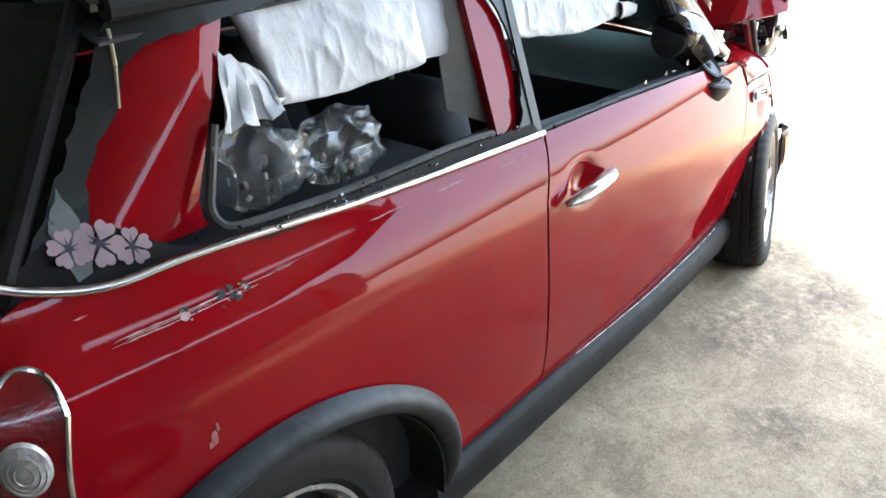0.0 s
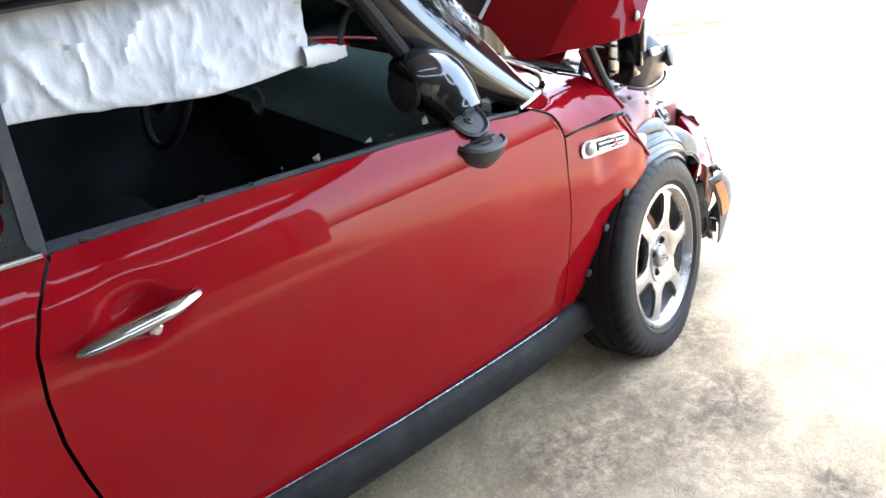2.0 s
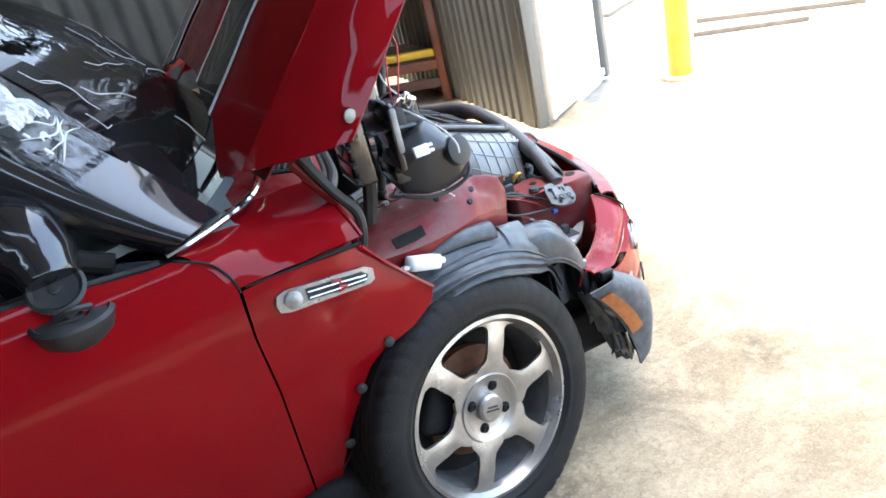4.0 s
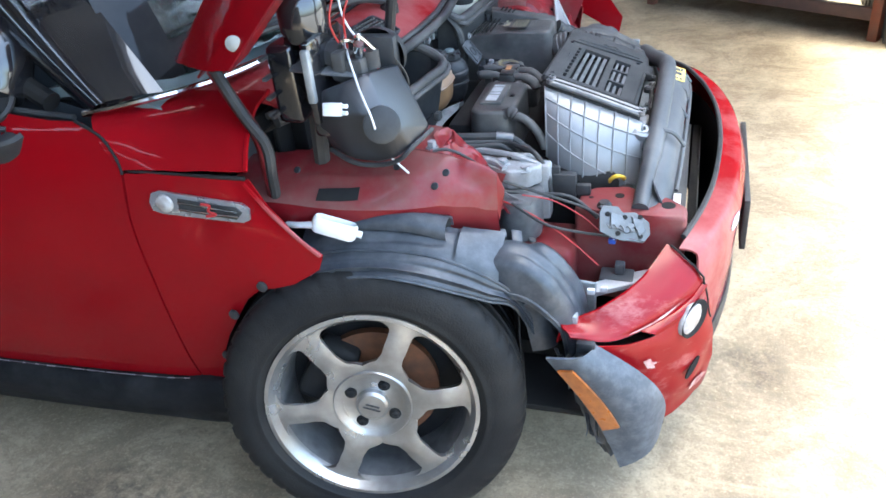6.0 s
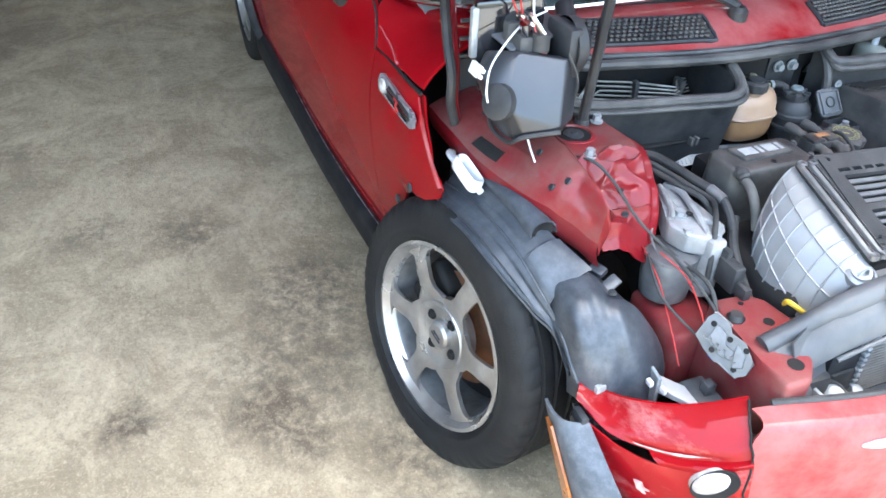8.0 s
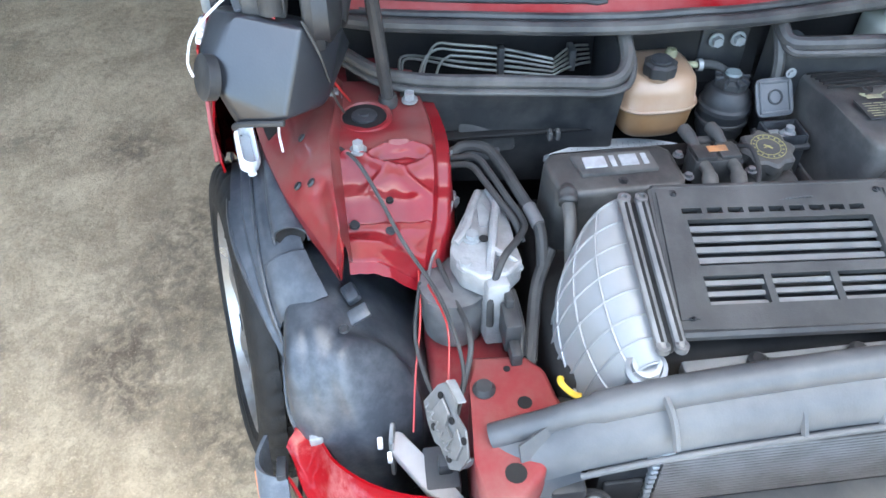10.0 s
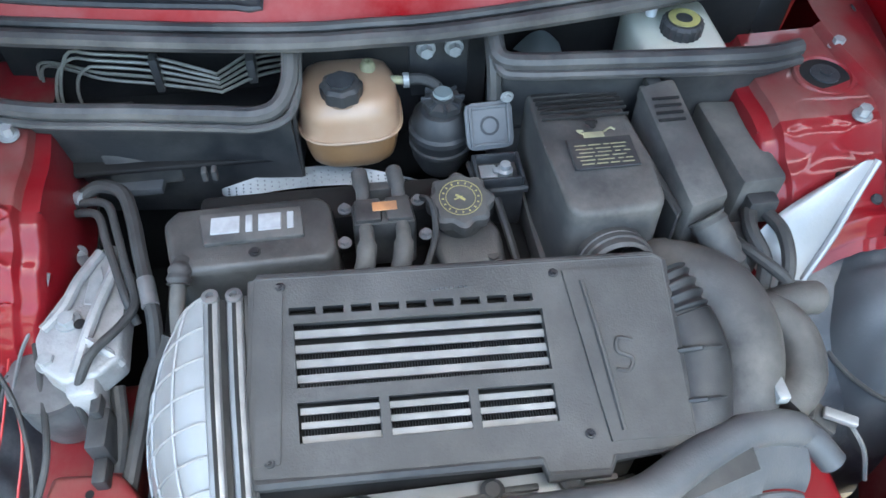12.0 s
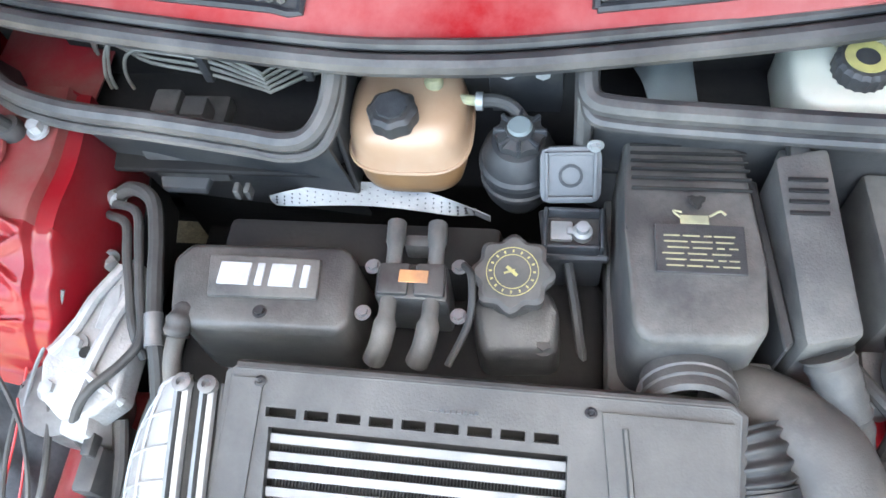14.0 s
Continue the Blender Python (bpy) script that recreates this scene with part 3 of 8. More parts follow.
# steel bench beyond the car
bench = thing("steel_bench", "rust-red steel work bench with yellow rails", "bench")
B0, B1 = Vector((0.27, 3.24, 0)), Vector((1.40, 2.47, 0))
bd = (B1 - B0).normalized()
bang = math.degrees(math.atan2(bd.y, bd.x))
bl = (B1 - B0).length
bp = pose(B0.x, B0.y, 0, 0, 0, bang)
for x, y in ((0.0, 0.0), (bl, 0.0), (0.0, 0.55), (bl, 0.55)):
    part("leg", rbox((x - 0.025, y - 0.025, 0), (x + 0.025, y + 0.025, 0.78), 0.004, 2, bp), RUSTRED, bench)
part("lower_rail", rbox((0.026, -0.02, 0.10), (bl - 0.026, 0.02, 0.16), 0.004, 2, bp), BROWN, bench)
part("front_rail", rbox((0.026, -0.02, 0.22), (bl - 0.026, 0.02, 0.28), 0.004, 2, bp), RUSTRED, bench)
part("shelf", rbox((0.026, 0.0, 0.285), (bl - 0.026, 0.54, 0.30), 0.002, 1, bp), BROWN, bench)
part("yellow_bar", rbox((0.03, -0.02, 0.302), (bl * 0.46, 0.04, 0.345), 0.006, 2, bp), YELLOW, bench)
part("yellow_bar", rbox((bl * 0.60, -0.02, 0.302), (bl - 0.03, 0.04, 0.345), 0.006, 2, bp), YELLOW, bench)
part("clamp_block", rbox((bl * 0.48, -0.03, 0.302), (bl * 0.58, 0.05, 0.42), 0.008, 2, bp), BLACK, bench)
part("bench_top", rbox((-0.04, -0.05, 0.78), (bl + 0.04, 0.6, 0.83), 0.006, 2, bp), BROWN, bench)

# small ride-on machine parked behind
mower = thing("ride_on_mower", "small red ride-on machine with fat grey tyres", "mower")


def small_wheel(x, y, r, w):
    wh = part("wheel", lathe([(0.55 * r, -w / 2 + 0.02), (0.62 * r, -w / 2), (0.9 * r, -w / 2 + 0.01), (r, -w / 4), (r, w / 4), (0.9 * r, w / 2 - 0.01), (0.62 * r, w / 2), (0.55 * r, w / 2 - 0.02), (0.55 * r, -w / 2 + 0.02)], 36, pose(x, y, r, 90)), TYRE, mower)
    part("rim", lathe([(0, w / 2 - 0.06), (0.2 * r, w / 2 - 0.05), (0.3 * r, w / 2 - 0.03), (0.5 * r, w / 2 - 0.03), (0.555 * r, w / 2 - 0.01), (0.555 * r, -w / 2 + 0.02), (0, -w / 2 + 0.03)], 30, pose(x, y, r, -90) @ pose(0, 0, 0, 180)), WHITE, wh)


small_wheel(-2.42, -2.32, 0.20, 0.20)
small_wheel(-3.35, -2.25, 0.17, 0.15)
part("fender", grid(lambda u, v: (-2.42 + 0.27 * math.cos(math.pi * (0.1 + 0.8 * u)), -2.44 + 0.26 * v, 0.20 + 0.27 * math.sin(math.pi * (0.1 + 0.8 * u))), 14, 3, 0.006), PAINT_IN, mower)
part("chassis", rbox((-3.5, -2.85, 0.16), (-2.25, -2.46, 0.36), 0.03, 3), BLACK, mower)
part("hood", rbox((-3.55, -2.82, 0.36), (-2.95, -2.48, 0.62), 0.06, 4), PAINT_IN, mower)
part("seat", join(rbox((-2.7, -2.8, 0.46), (-2.35, -2.5, 0.54), 0.03, 3), rbox((-2.38, -2.8, 0.5), (-2.3, -2.5, 0.8), 0.03, 3), rbox((-2.6, -2.7, 0.34), (-2.4, -2.6, 0.47), 0.01)), BLACK, mower)

# ---- the car: x forward, right-hand side at negative y, origin on the floor under the front axle ----
car = thing("car", "red three-door hatchback with a wrecked open front", "car")

SEC = curve([.1, .24, .32, .40, .48, .56, .63, .70, .76, .82, .865, .90, .922, .945, 1.0], [.775, .790, .813, .827, .8375, .845, .8475, .843, .835, .823, .808, .786, .765, .750, .725])
TAP = curve([-2.62, -2.5, -2.2, -1.4, -1.0, -.68, -.35, -.18, -.05, .05], [.02, .01, 0, 0, .004, .016, .038, .05, .07, .09])


def side(u, z, out=0.0):
    """Outer skin of the right-hand side; u runs along the car and round its rear corner."""
    y = SEC(z) + out
    if u >= -2.62:
        return Vector((u, -(y - TAP(u)), z))
    R = 0.30
    p = min((-2.62 - u) / R, 1.55)
    return Vector((-2.62 - (R + out) * math.sin(p), -(y - .02) + (R + out) * (1 - math.cos(p)), z))


def left(u, z, out=0.0):
    p = side(u, z, out)
    return Vector((p.x, -p.y, p.z))


def glassline(x, z, out=0.0):
    """Plane of the side windows."""
    return Vector((x, -(.757 + out - (z - .92) * .42 - .25 * max(0, -2.3 - x)), z))


# doors and side panels
A_SEAM = [(-.4240, .40), (-.4220, .56), (-.4285, .69), (-.4245, .79), (-.450, .843), (-.503, .872)]
door = part("door", sheet([(-1.597, .284), (-1.35, .270), (-1.0, .263), (-.65, .263), (-.4245, .268)] + A_SEAM + [(-.56, .874), (-.72, .892), (-.887, .903), (-1.27, .917), (-1.567, .923), (-1.592, .895), (-1.615, .86), (-1.641, .80), (-1.653, .72), (-1.654, .64), (-1.644, .56), (-1.630, .48), (-1.614, .40)], lambda a, b: side(a, b, -.020 * math.exp(-(((a + 1.485) / .050) ** 2 + ((b - .800) / .036) ** 2) ** 1.3)), .015, .012), PAINT, car, "glossy red driver's door with its window missing")
ARC = [(-2.41 + .43 * math.cos(radians(a)), .30 + .37 * math.sin(radians(a))) for a in range(178, 2, -8)]
part("quarter_panel", sheet([(-1.604, .284), (-1.621, .40), (-1.637, .48), (-1.651, .56), (-1.661, .64), (-1.660, .72), (-1.648, .80), (-1.622, .86), (-1.599, .895), (-1.574, .925), (-1.95, .939), (-2.15, .948), (-2.28, .957), (-2.44, .967), (-2.53, .966), (-2.58, .971), (-2.62, .980), (-2.66, .985), (-2.72, .96), (-2.83, .90), (-2.86, .7), (-2.86, .30)] + ARC + [(-1.978, .290)], side, .03, .010), PAINT, car, "glossy red rear quarter panel with chipped shoulder")
part("front_fender", sheet([(-.420, .268), (-.420, .40), (-.418, .56), (-.424, .69), (-.418, .781), (-.36, .783), (-.30, .779), (-.24, .775), (-.178, .770), (-.147, .721), (-.12, .69), (-.093, .658), (-.06, .623), (-.071, .594), (-.123, .563), (-.197, .546), (-.235, .515), (-.261, .479), (-.30, .42), (-.324, .376), (-.345, .32), (-.366, .27)],
     lambda a, b: side(a, b) + Vector((0, .030 * max(0, (a + .2) / .15) * noise.noise((a * 14, b * 14, 0)) + .016 * max(0, noise.noise((a * 9, b * 9, 4)) if a > -.3 else 0), 0)), .022, .004), PAINT, car, "red front wing crumpled and torn at its edge")


def ws_base(y):
    q = abs(y) / .73
    return Vector((-.24 - .27 * q ** 2.2, y, .888 - .026 * q * q))


def wing_top(u, v):
    a = side(-.43 + .255 * u, .789)
    if u < .5:
        t = u / .5
        b = Vector((-.507, -.728, .870)).lerp(Vector((-.40, -.62, .876)), t)
    else:
        t = (u - .5) / .5
        b = Vector((-.40, -.62, .876)).lerp(Vector((-.215, -.585, .862)), t)
    p = a.lerp(b, v)
    bulge = math.sin(math.pi * min(1, v)) * .022
    return p + Vector((0.0, -bulge * .8, bulge)) + Vector((0, 0, .004 * noise.noise((u * 5, v * 5, 2))))


part("wing_top", grid(wing_top, 18, 10, .004), PAINT, car, "red upper wing corner with a curled torn edge")
part("wing_tear", tube([side(-.41, .785, -.003), side(-.33, .782, -.002), side(-.25, .779, -.002), side(-.18, .775, -.003)], lambda t: .0022 + .0022 * t, 6), DARK, car)
part("door_seam", tube([side(-.4215, .780, .0), side(-.4235, .797, .0), side(-.434, .822, .001), side(-.452, .846, .001), side(-.480, .862, .001), side(-.508, .873, .0)], .0028, 6), DARK, car)
part("wing_edge", tube([wing_top(1, k / 6) for k in range(7)], .005, 6, 3), PAINT, car, "curled red metal edge")
for u, z in ((-.187, .558), (-.268, .482), (-.325, .36)):
    part("clip", lathe([(0, 0), (.011, 0), (.011, .004), (.006, .006), (0, .006)], 12, pose(*side(u, z, .002), 90)), BLACK, car)
part("wing_lip", tube([side(a, b, .001) for a, b in ((-.182, .768), (-.147, .722), (-.12, .69), (-.093, .658), (-.062, .625))], .0042, 6, 3), PALE_RED, car, "bent edge of the torn wing")
part("wing_liner_edge", grid(lambda u, v: side(-.366 + .30 * u, .27 + .29 * (u ** .8), -.004) + Vector((.012 * v, .05 * v, -.01 * v)), 14, 2, .003), PAINT_IN, car)

# side repeater
rep = part("side_repeater", sheet([(-.372, .732), (-.366, .748), (-.35, .753), (-.19, .733), (-.176, .722), (-.178, .702), (-.19, .697), (-.35, .710), (-.368, .716)], lambda a, b: side(a, b, .006), .02, .007), STEEL, car, "chrome side repeater surround")
part("grille_insert", sheet([(-.312, .741), (-.20, .727), (-.188, .717), (-.20, .704), (-.312, .718)], lambda a, b: side(a, b, .0085), .02, .003), BLACK, rep)
for k in range(2):
    part("grille_bar", tube([side(-.31, .735 - k * .012, .011), side(-.25, .728 - k * .011, .012), side(-.195, .719 - k * .008, .011)], .0022, 6, 3), CHROME, rep)
part("lamp", moved(lathe([(.018, 0), (.017, .005), (.011, .009), (0, .011)], 20), pose(*side(-.339, .731, .007), 90)), CLEAR_LENS, rep, "round clear repeater lamp")
part("badge", tube([side(-.262, .735, .014), side(-.245, .732, .014), side(-.25, .722, .014), side(-.235, .716, .014), side(-.255, .712, .014)], .0025, 6, 4), REDWIRE, rep)

# door fittings
hx0, hx1 = -1.598, -1.383
part("door_handle", tube([side(hx0, .783, .016), side(-1.56, .79, .030), side(-1.49, .798, .038), side(-1.43, .801, .034), side(hx1, .800, .014)], lambda t: .007 + .011 * math.sin(math.pi * t) ** .6, 12, 6, .8), CHROME, door, "chrome door handle")
part("door_lock", lathe([(.012, -.012), (.012, .008), (.008, .012), (0, .012)], 16, pose(*side(-1.47, .768, .006), 90)), CHROME, door)
part("window_seal", tube([side(u, z - .006, -.030) for u, z in ((-1.575, .923), (-1.27, .917), (-.887, .903), (-.66, .886), (-.53, .874))], .006, 8), RUBBER, door, "black window seal")
rng = random.Random(4)
for k in range(9):
    u = -1.5 + k * .09 + rng.uniform(-.02, .02)
    b = bmesh.new()
    p = side(u, .92, -.012)
    q = [b.verts.new(p + Vector((rng.uniform(-.014, .014), rng.uniform(-.003, .003), rng.uniform(-.008, .012)))) for _ in range(4)]
    bmesh.ops.convex_hull(b, input=q)
    part("glass_shard", b, TINT, door)

# broken door mirror: base cup on the door, shell tipped inwards
cup = part("mirror_foot", lathe([(0, -.058), (.034, -.055), (.050, -.03), (.056, .0), (.050, .006), (.046, .001), (.036, .004), (.024, .004), (.020, -.004), (0, -.004)], 28, pose(-.688, -.797, .852, 14, 4, 0) @ Matrix.Diagonal((1.25, .8, 1, 1))), BLACK, door, "black mirror foot snapped open")
part("pivot", join(lathe([(.012, -.01), (.012, .014), (.0, .016)], 14, pose(-.688, -.797, .852, 14)), tube([(-.713, -.797, .858), (-.683, -.812, .87), (-.653, -.797, .86)], .006, 6), rbox((-.723, -.812, .848), (-.668, -.787, .856), .003)), BLACK, cup)
SHELL_R = curve([0, .06, .2, .4, .65, .85, 1], [.056, .063, .069, .070, .062, .052, .046])
mir = part("mirror_shell", tube([(-.788, -.680, .982), (-.758, -.682, .990), (-.722, -.694, .980), (-.704, -.718, .950), (-.697, -.740, .925), (-.694, -.758, .905)], SHELL_R, 36, 8), BLACK_GLOSS, door, "glossy black door mirror shell hanging loose")
part("neck_ring", lathe([(0, -.006), (.046, -.004), (.049, .004), (.043, .008), (.036, .002), (0, .001)], 28, pose(-.694, -.768, .897, 38, 4, 0)), BLACK, mir)
part("neck_spring", lathe([(0, 0), (.011, 0), (.011, .005), (.005, .006), (.005, .009), (0, .009)], 16, pose(-.694, -.768, .897, 38, 4, 0)), BLACK, mir)
part("mirror_back", lathe([(0, .0), (.052, .0), (.056, .004), (.050, .010), (0, .008)], 30, pose(-.789, -.680, .982, 0, -84, 4)), BLACK, mir)

# sills and arch flares


def sill(u, v):
    sec = [(-.70, .124), (-.762, .122), (-.792, .132), (-.815, .156), (-.825, .185), (-.826, .213), (-.819, .240), (-.805, .257), (-.782, .264), (-.75, .264)]
    x = -2.02 + 1.70 * u
    k = v * (len(sec) - 1)
    i = min(int(k), len(sec) - 2)
    y = sec[i][0] + (sec[i + 1][0] - sec[i][0]) * (k - i)
    z = sec[i][1] + (sec[i + 1][1] - sec[i][1]) * (k - i)
    front = max(0, (x + .62) / .3)
    z = z + .004 * front * (z > .18) + .03 * max(0, front - .55) * (z < .18) + .016 * max(0, min(1, (-1.0 - x) / .55)) * (z > .18)
    y += TAP(x) * .9
    hump = math.exp(-((x + .40) / .05) ** 2)
    return Vector((x, y - .006 * hump, z + .014 * hump * (z > .18)))


part("sill_cover", grid(sill, 60, 27, 0), SILL, car, "matt black plastic sill cover")
# Bright tube draws the highlight along the door's bottom edge.
part("sill_glint", tube([sill(k / 40, .80) + Vector((0, -.003, .005)) for k in range(14, 38)], .0012, 6, 2), STEEL, car, "thin bright line painted as the highlight under the door")


def flare(u, v):
    a = radians(196 - 204 * u)
    out = .006 + .030 * math.sin(math.pi * min(1, v * 1.15)) ** .7 - .05 * max(0, v - .86) / .14
    ra, rb = .458 - .060 * v, .398 - .068 * v
    x, z = -2.41 + ra * math.cos(a), .30 + rb * math.sin(a)
    return side(x, max(.1, z), out)


part("rear_arch_flare", grid(flare, 44, 10, .004), FLARE, car, "scuffed black plastic rear wheel-arch flare")
part("rear_arch_liner", grid(lambda u, v: Vector((-2.41 + .40 * math.cos(radians(196 - 204 * u)), -.84 + .30 * v, .30 + .335 * math.sin(radians(196 - 204 * u)))), 24, 3, .003), DARK, car)
part("arch_lining_back", prism([(-2.8, -.56), (-1.99, -.56), (-1.99, -.55), (-2.8, -.55)], .12, .72, 0), DARK, car)

# belt trim, decals and chips
belt = [(-1.582, .926), (-1.8, .934), (-1.95, .940), (-2.15, .949), (-2.28, .958), (-2.44, .968), (-2.53, .967), (-2.58, .972), (-2.62, .983), (-2.66, 1.000), (-2.69, 1.018)]
part("chrome_belt_strip", tube([side(u, z + .002, .009) for u, z in belt], .0072, 12, 6), CHROME, car, "polished chrome belt strip")
tagged(car)
rng = random.Random(11)
for k in range(26):
    u, z = (-2.40 + rng.gauss(0, .022) if k < 21 else -2.48 + rng.gauss(0, .006)), .905 + rng.gauss(0, .006)
    n = rng.randint(7, 9)
    r = rng.uniform(.0018, .0075)
    part("paint_chip", sheet([(u + r * rng.uniform(.5, 1.2) * math.cos(6.283 * i / n), z + r * .7 * rng.uniform(.5, 1.2) * math.sin(6.283 * i / n)) for i in range(n)], lambda a, b: side(a, b, .0015), .02, .001), rng.choice((FLARE, FLARE, SCRAPE, PALE)), car)
for u0, u1, z, w, m_ in ((-2.585, -2.29, .9075, .0016, SCRAPE), (-2.590, -2.36, .9025, .0013, SCRAPE), (-2.57, -2.44, .9050, .0030, SCRATCH), (-2.34, -2.25, .9095, .0014, SCRATCH), (-2.12, -2.02, .915, .0018, SCRATCH), (-1.95, -1.86, .912, .0018, SCRATCH), (-1.76, -1.66, .905, .0016, SCRATCH), (-2.615, -2.595, .944, .0030, SCRAPE)):
    part("paint_scrape", sheet([(u0, z), (u0 + .3 * (u1 - u0), z - .0003), (u1, z + .0005), (u1 - .01, z + w * .6), (u0 + .5 * (u1 - u0), z + w), (u0 + .01, z + w * .7)], lambda a, b: side(a, b, .0012), .03, .001, (), .0006, int(-u0 * 100)), m_, car)
for u, z, r in ((-2.505, .732, .012), (-2.512, .722, .009), (-2.497, .745, .007), (-2.20, .62, .006)):
    part("paint_scuff", sheet([(u + r * rng.uniform(.4, 1.1) * math.cos(.5236 * i) * .6, z + r * rng.uniform(.4, 1.3) * math.sin(.5236 * i)) for i in range(12)], lambda a, b: side(a, b, .0012), .02, .001), SCRATCH, car)

# tail lamp
TL = [(-2.672, .86), (-2.671, .892), (-2.678, .912), (-2.70, .920), (-2.725, .908), (-2.748, .875), (-2.775, .80), (-2.782, .72), (-2.77, .665), (-2.745, .64), (-2.718, .65), (-2.706, .70), (-2.696, .78)]
tail = part("tail_lamp", sheet(TL, lambda a, b: side(a, b, .008), .02, .010), RED_LENS, car, "red tail lamp with a chrome ring")
part("chrome_ring", tube([side(a, b, .008) for a, b in TL + TL[:1]], .0042, 8, 4), CHROME, tail)
part("reversing_lens", lathe([(.034, 0), (.032, .006), (.027, .009), (.026, .0075), (.020, .0112), (.019, .0095), (.012, .013), (.011, .0115), (0, .0135)], 28, pose(*side(-2.735, .815, .010), 90, 0, -32) @ Matrix.Diagonal((.9, 1.25, 1, 1))), CLEAR_LENS, tail, "ribbed clear reversing lens")

# rear end


def rear_skin(u, v):
    z = .30 + .66 * v
    s = side(-2.86 - .16 * min(1, u * 4), z, 0)
    if u <= .25:
        return s
    t = (u - .25) / .75
    e = left(-2.86 - .16, z, 0)
    return s.lerp(e, t) + Vector((-.03 * math.sin(math.pi * t), 0, 0))


part("tailgate", grid(rear_skin, 24, 10, .004), PAINT, car, "red lower tailgate panel")


def hatch_glass(u, v):
    z = .985 + .31 * v
    x = -2.648 + .236 * v - .17 * math.sin(math.pi * u) ** .6
    y0 = .64 - .12 * v
    return Vector((x, -y0 + 2 * y0 * u, z))


part("rear_window", grid(hatch_glass, 22, 8, .006), DUSTY_GLASS, car, "dark dusty rear window")
part("rear_window_frame", tube([hatch_glass(0, 0) + Vector((-.004, -.004, 0)), hatch_glass(0, .4) + Vector((-.004, -.004, 0)), hatch_glass(0, .8) + Vector((-.004, -.004, 0)), hatch_glass(0, 1) + Vector((0, 0, .01))], .014, 8), DARK, car)
part("tailgate_chrome", tube([hatch_glass(k / 10, 0) + Vector((-.006, 0, -.006)) for k in range(11)], .010, 8, 3), CHROME, car)

# upper side: broken glass over red pillars
part("belt_band", sheet([(-1.585, .928), (-1.95, .938), (-2.28, .952), (-2.44, .957), (-2.53, .952), (-2.66, .96), (-2.635, 1.0), (-2.60, 1.02), (-2.545, 1.022), (-2.50, 1.016), (-2.463, .986), (-2.43, .972), (-2.355, .967), (-2.26, .970), (-2.12, .963), (-1.85, .962), (-1.72, .955), (-1.60, .950)], lambda a, b: glassline(a, b, .010), .04, .008, (), .0022, 3), DARK, car, "black belt band with glass crumbs")
rng = random.Random(44)
crumbs = []
for k in range(55):
    a = rng.uniform(-2.42, -1.62)
    p = glassline(a, .945 + .022 * (-1.6 - a) + rng.uniform(.004, .022), .021)
    r = rng.uniform(.0013, .0032)
    crumbs.append(rbox((-r, -r, -r * .6), (r, r, r * .6), .0006, 1, pose(p.x, p.y, p.z, rng.uniform(0, 360), rng.uniform(0, 360), rng.uniform(0, 360))))
tagged(part("glass_crumb", join(*crumbs), BLACK_GLOSS, car), kind="stuff")
part("rear_glass_remnant", sheet([(-2.628, .995), (-2.60, 1.03), (-2.54, 1.104), (-2.47, 1.20), (-2.41, 1.285), (-2.10, 1.285), (-2.16, 1.265), (-2.275, 1.256), (-2.335, 1.246), (-2.375, 1.238), (-2.414, 1.216), (-2.446, 1.157), (-2.484, 1.125), (-2.513, 1.088), (-2.535, 1.03), (-2.545, 1.015)], lambda a, b: glassline(a, b, .006), .05, .004, (), .003, 5), DUSTY_GLASS, car, "jagged rest of dusty tinted quarter glass")
part("clean_patch", sheet([(-2.585, 1.035), (-2.556, 1.086), (-2.546, 1.045), (-2.540, 1.005), (-2.556, .972), (-2.575, .968)], lambda a, b: glassline(a, b, .0125), .03, .001, (), .002, 9), PATCH, car, "pale see-through corner of the quarter glass")
part("pillar_rear", sheet([(-2.225, 1.268), (-2.238, 1.255), (-2.278, 1.177), (-2.31, 1.129), (-2.351, 1.043), (-2.366, 1.008), (-2.363, .976), (-2.351, .963), (-2.434, .969), (-2.449, .975), (-2.463, .984), (-2.481, 1.0), (-2.502, 1.015), (-2.545, 1.015), (-2.52, 1.09), (-2.49, 1.132), (-2.45, 1.165), (-2.42, 1.225), (-2.375, 1.25), (-2.335, 1.258), (-2.278, 1.268)],
     lambda a, b: glassline(a, b, -.012) + Vector((0, 1.5 * (a + 2.30 + .85 * (1.25 - b)) ** 2, 0)), .022, .01), PAINT, car, "glossy red rear pillar laid bare")
part("pillar_centre", sheet([(-1.698, .940), (-1.695, .967), (-1.682, 1.10), (-1.668, 1.26), (-1.64, 1.26), (-1.603, 1.196), (-1.579, 1.148), (-1.581, 1.069), (-1.613, .971), (-1.64, .940)], lambda a, b: glassline(a, b, -.014), .03, .02), PAINT, car, "red centre pillar laid bare")
part("pillar_trim", sheet([(-1.679, .96), (-1.667, 1.10), (-1.652, 1.26), (-1.715, 1.26), (-1.722, 1.10), (-1.738, .99)], lambda a, b: glassline(a, b, -.030) + Vector((0, .9 * (-1.66 - a), 0)), .03, .012), TRIM, car, "grey fabric pillar trim")
part("pillar_glass", sheet([(-1.588, .940), (-1.568, 1.10), (-1.552, 1.26), (-1.60, 1.285), (-1.66, 1.27), (-1.640, 1.24), (-1.605, 1.20), (-1.583, 1.148), (-1.585, 1.07), (-1.615, .975), (-1.64, .950), (-1.73, .953), (-1.73, .943)], lambda a, b: glassline(a, b, .004), .03, .006, (), .004, 8), DUSTY_GLASS, car, "jagged tinted glass edge")
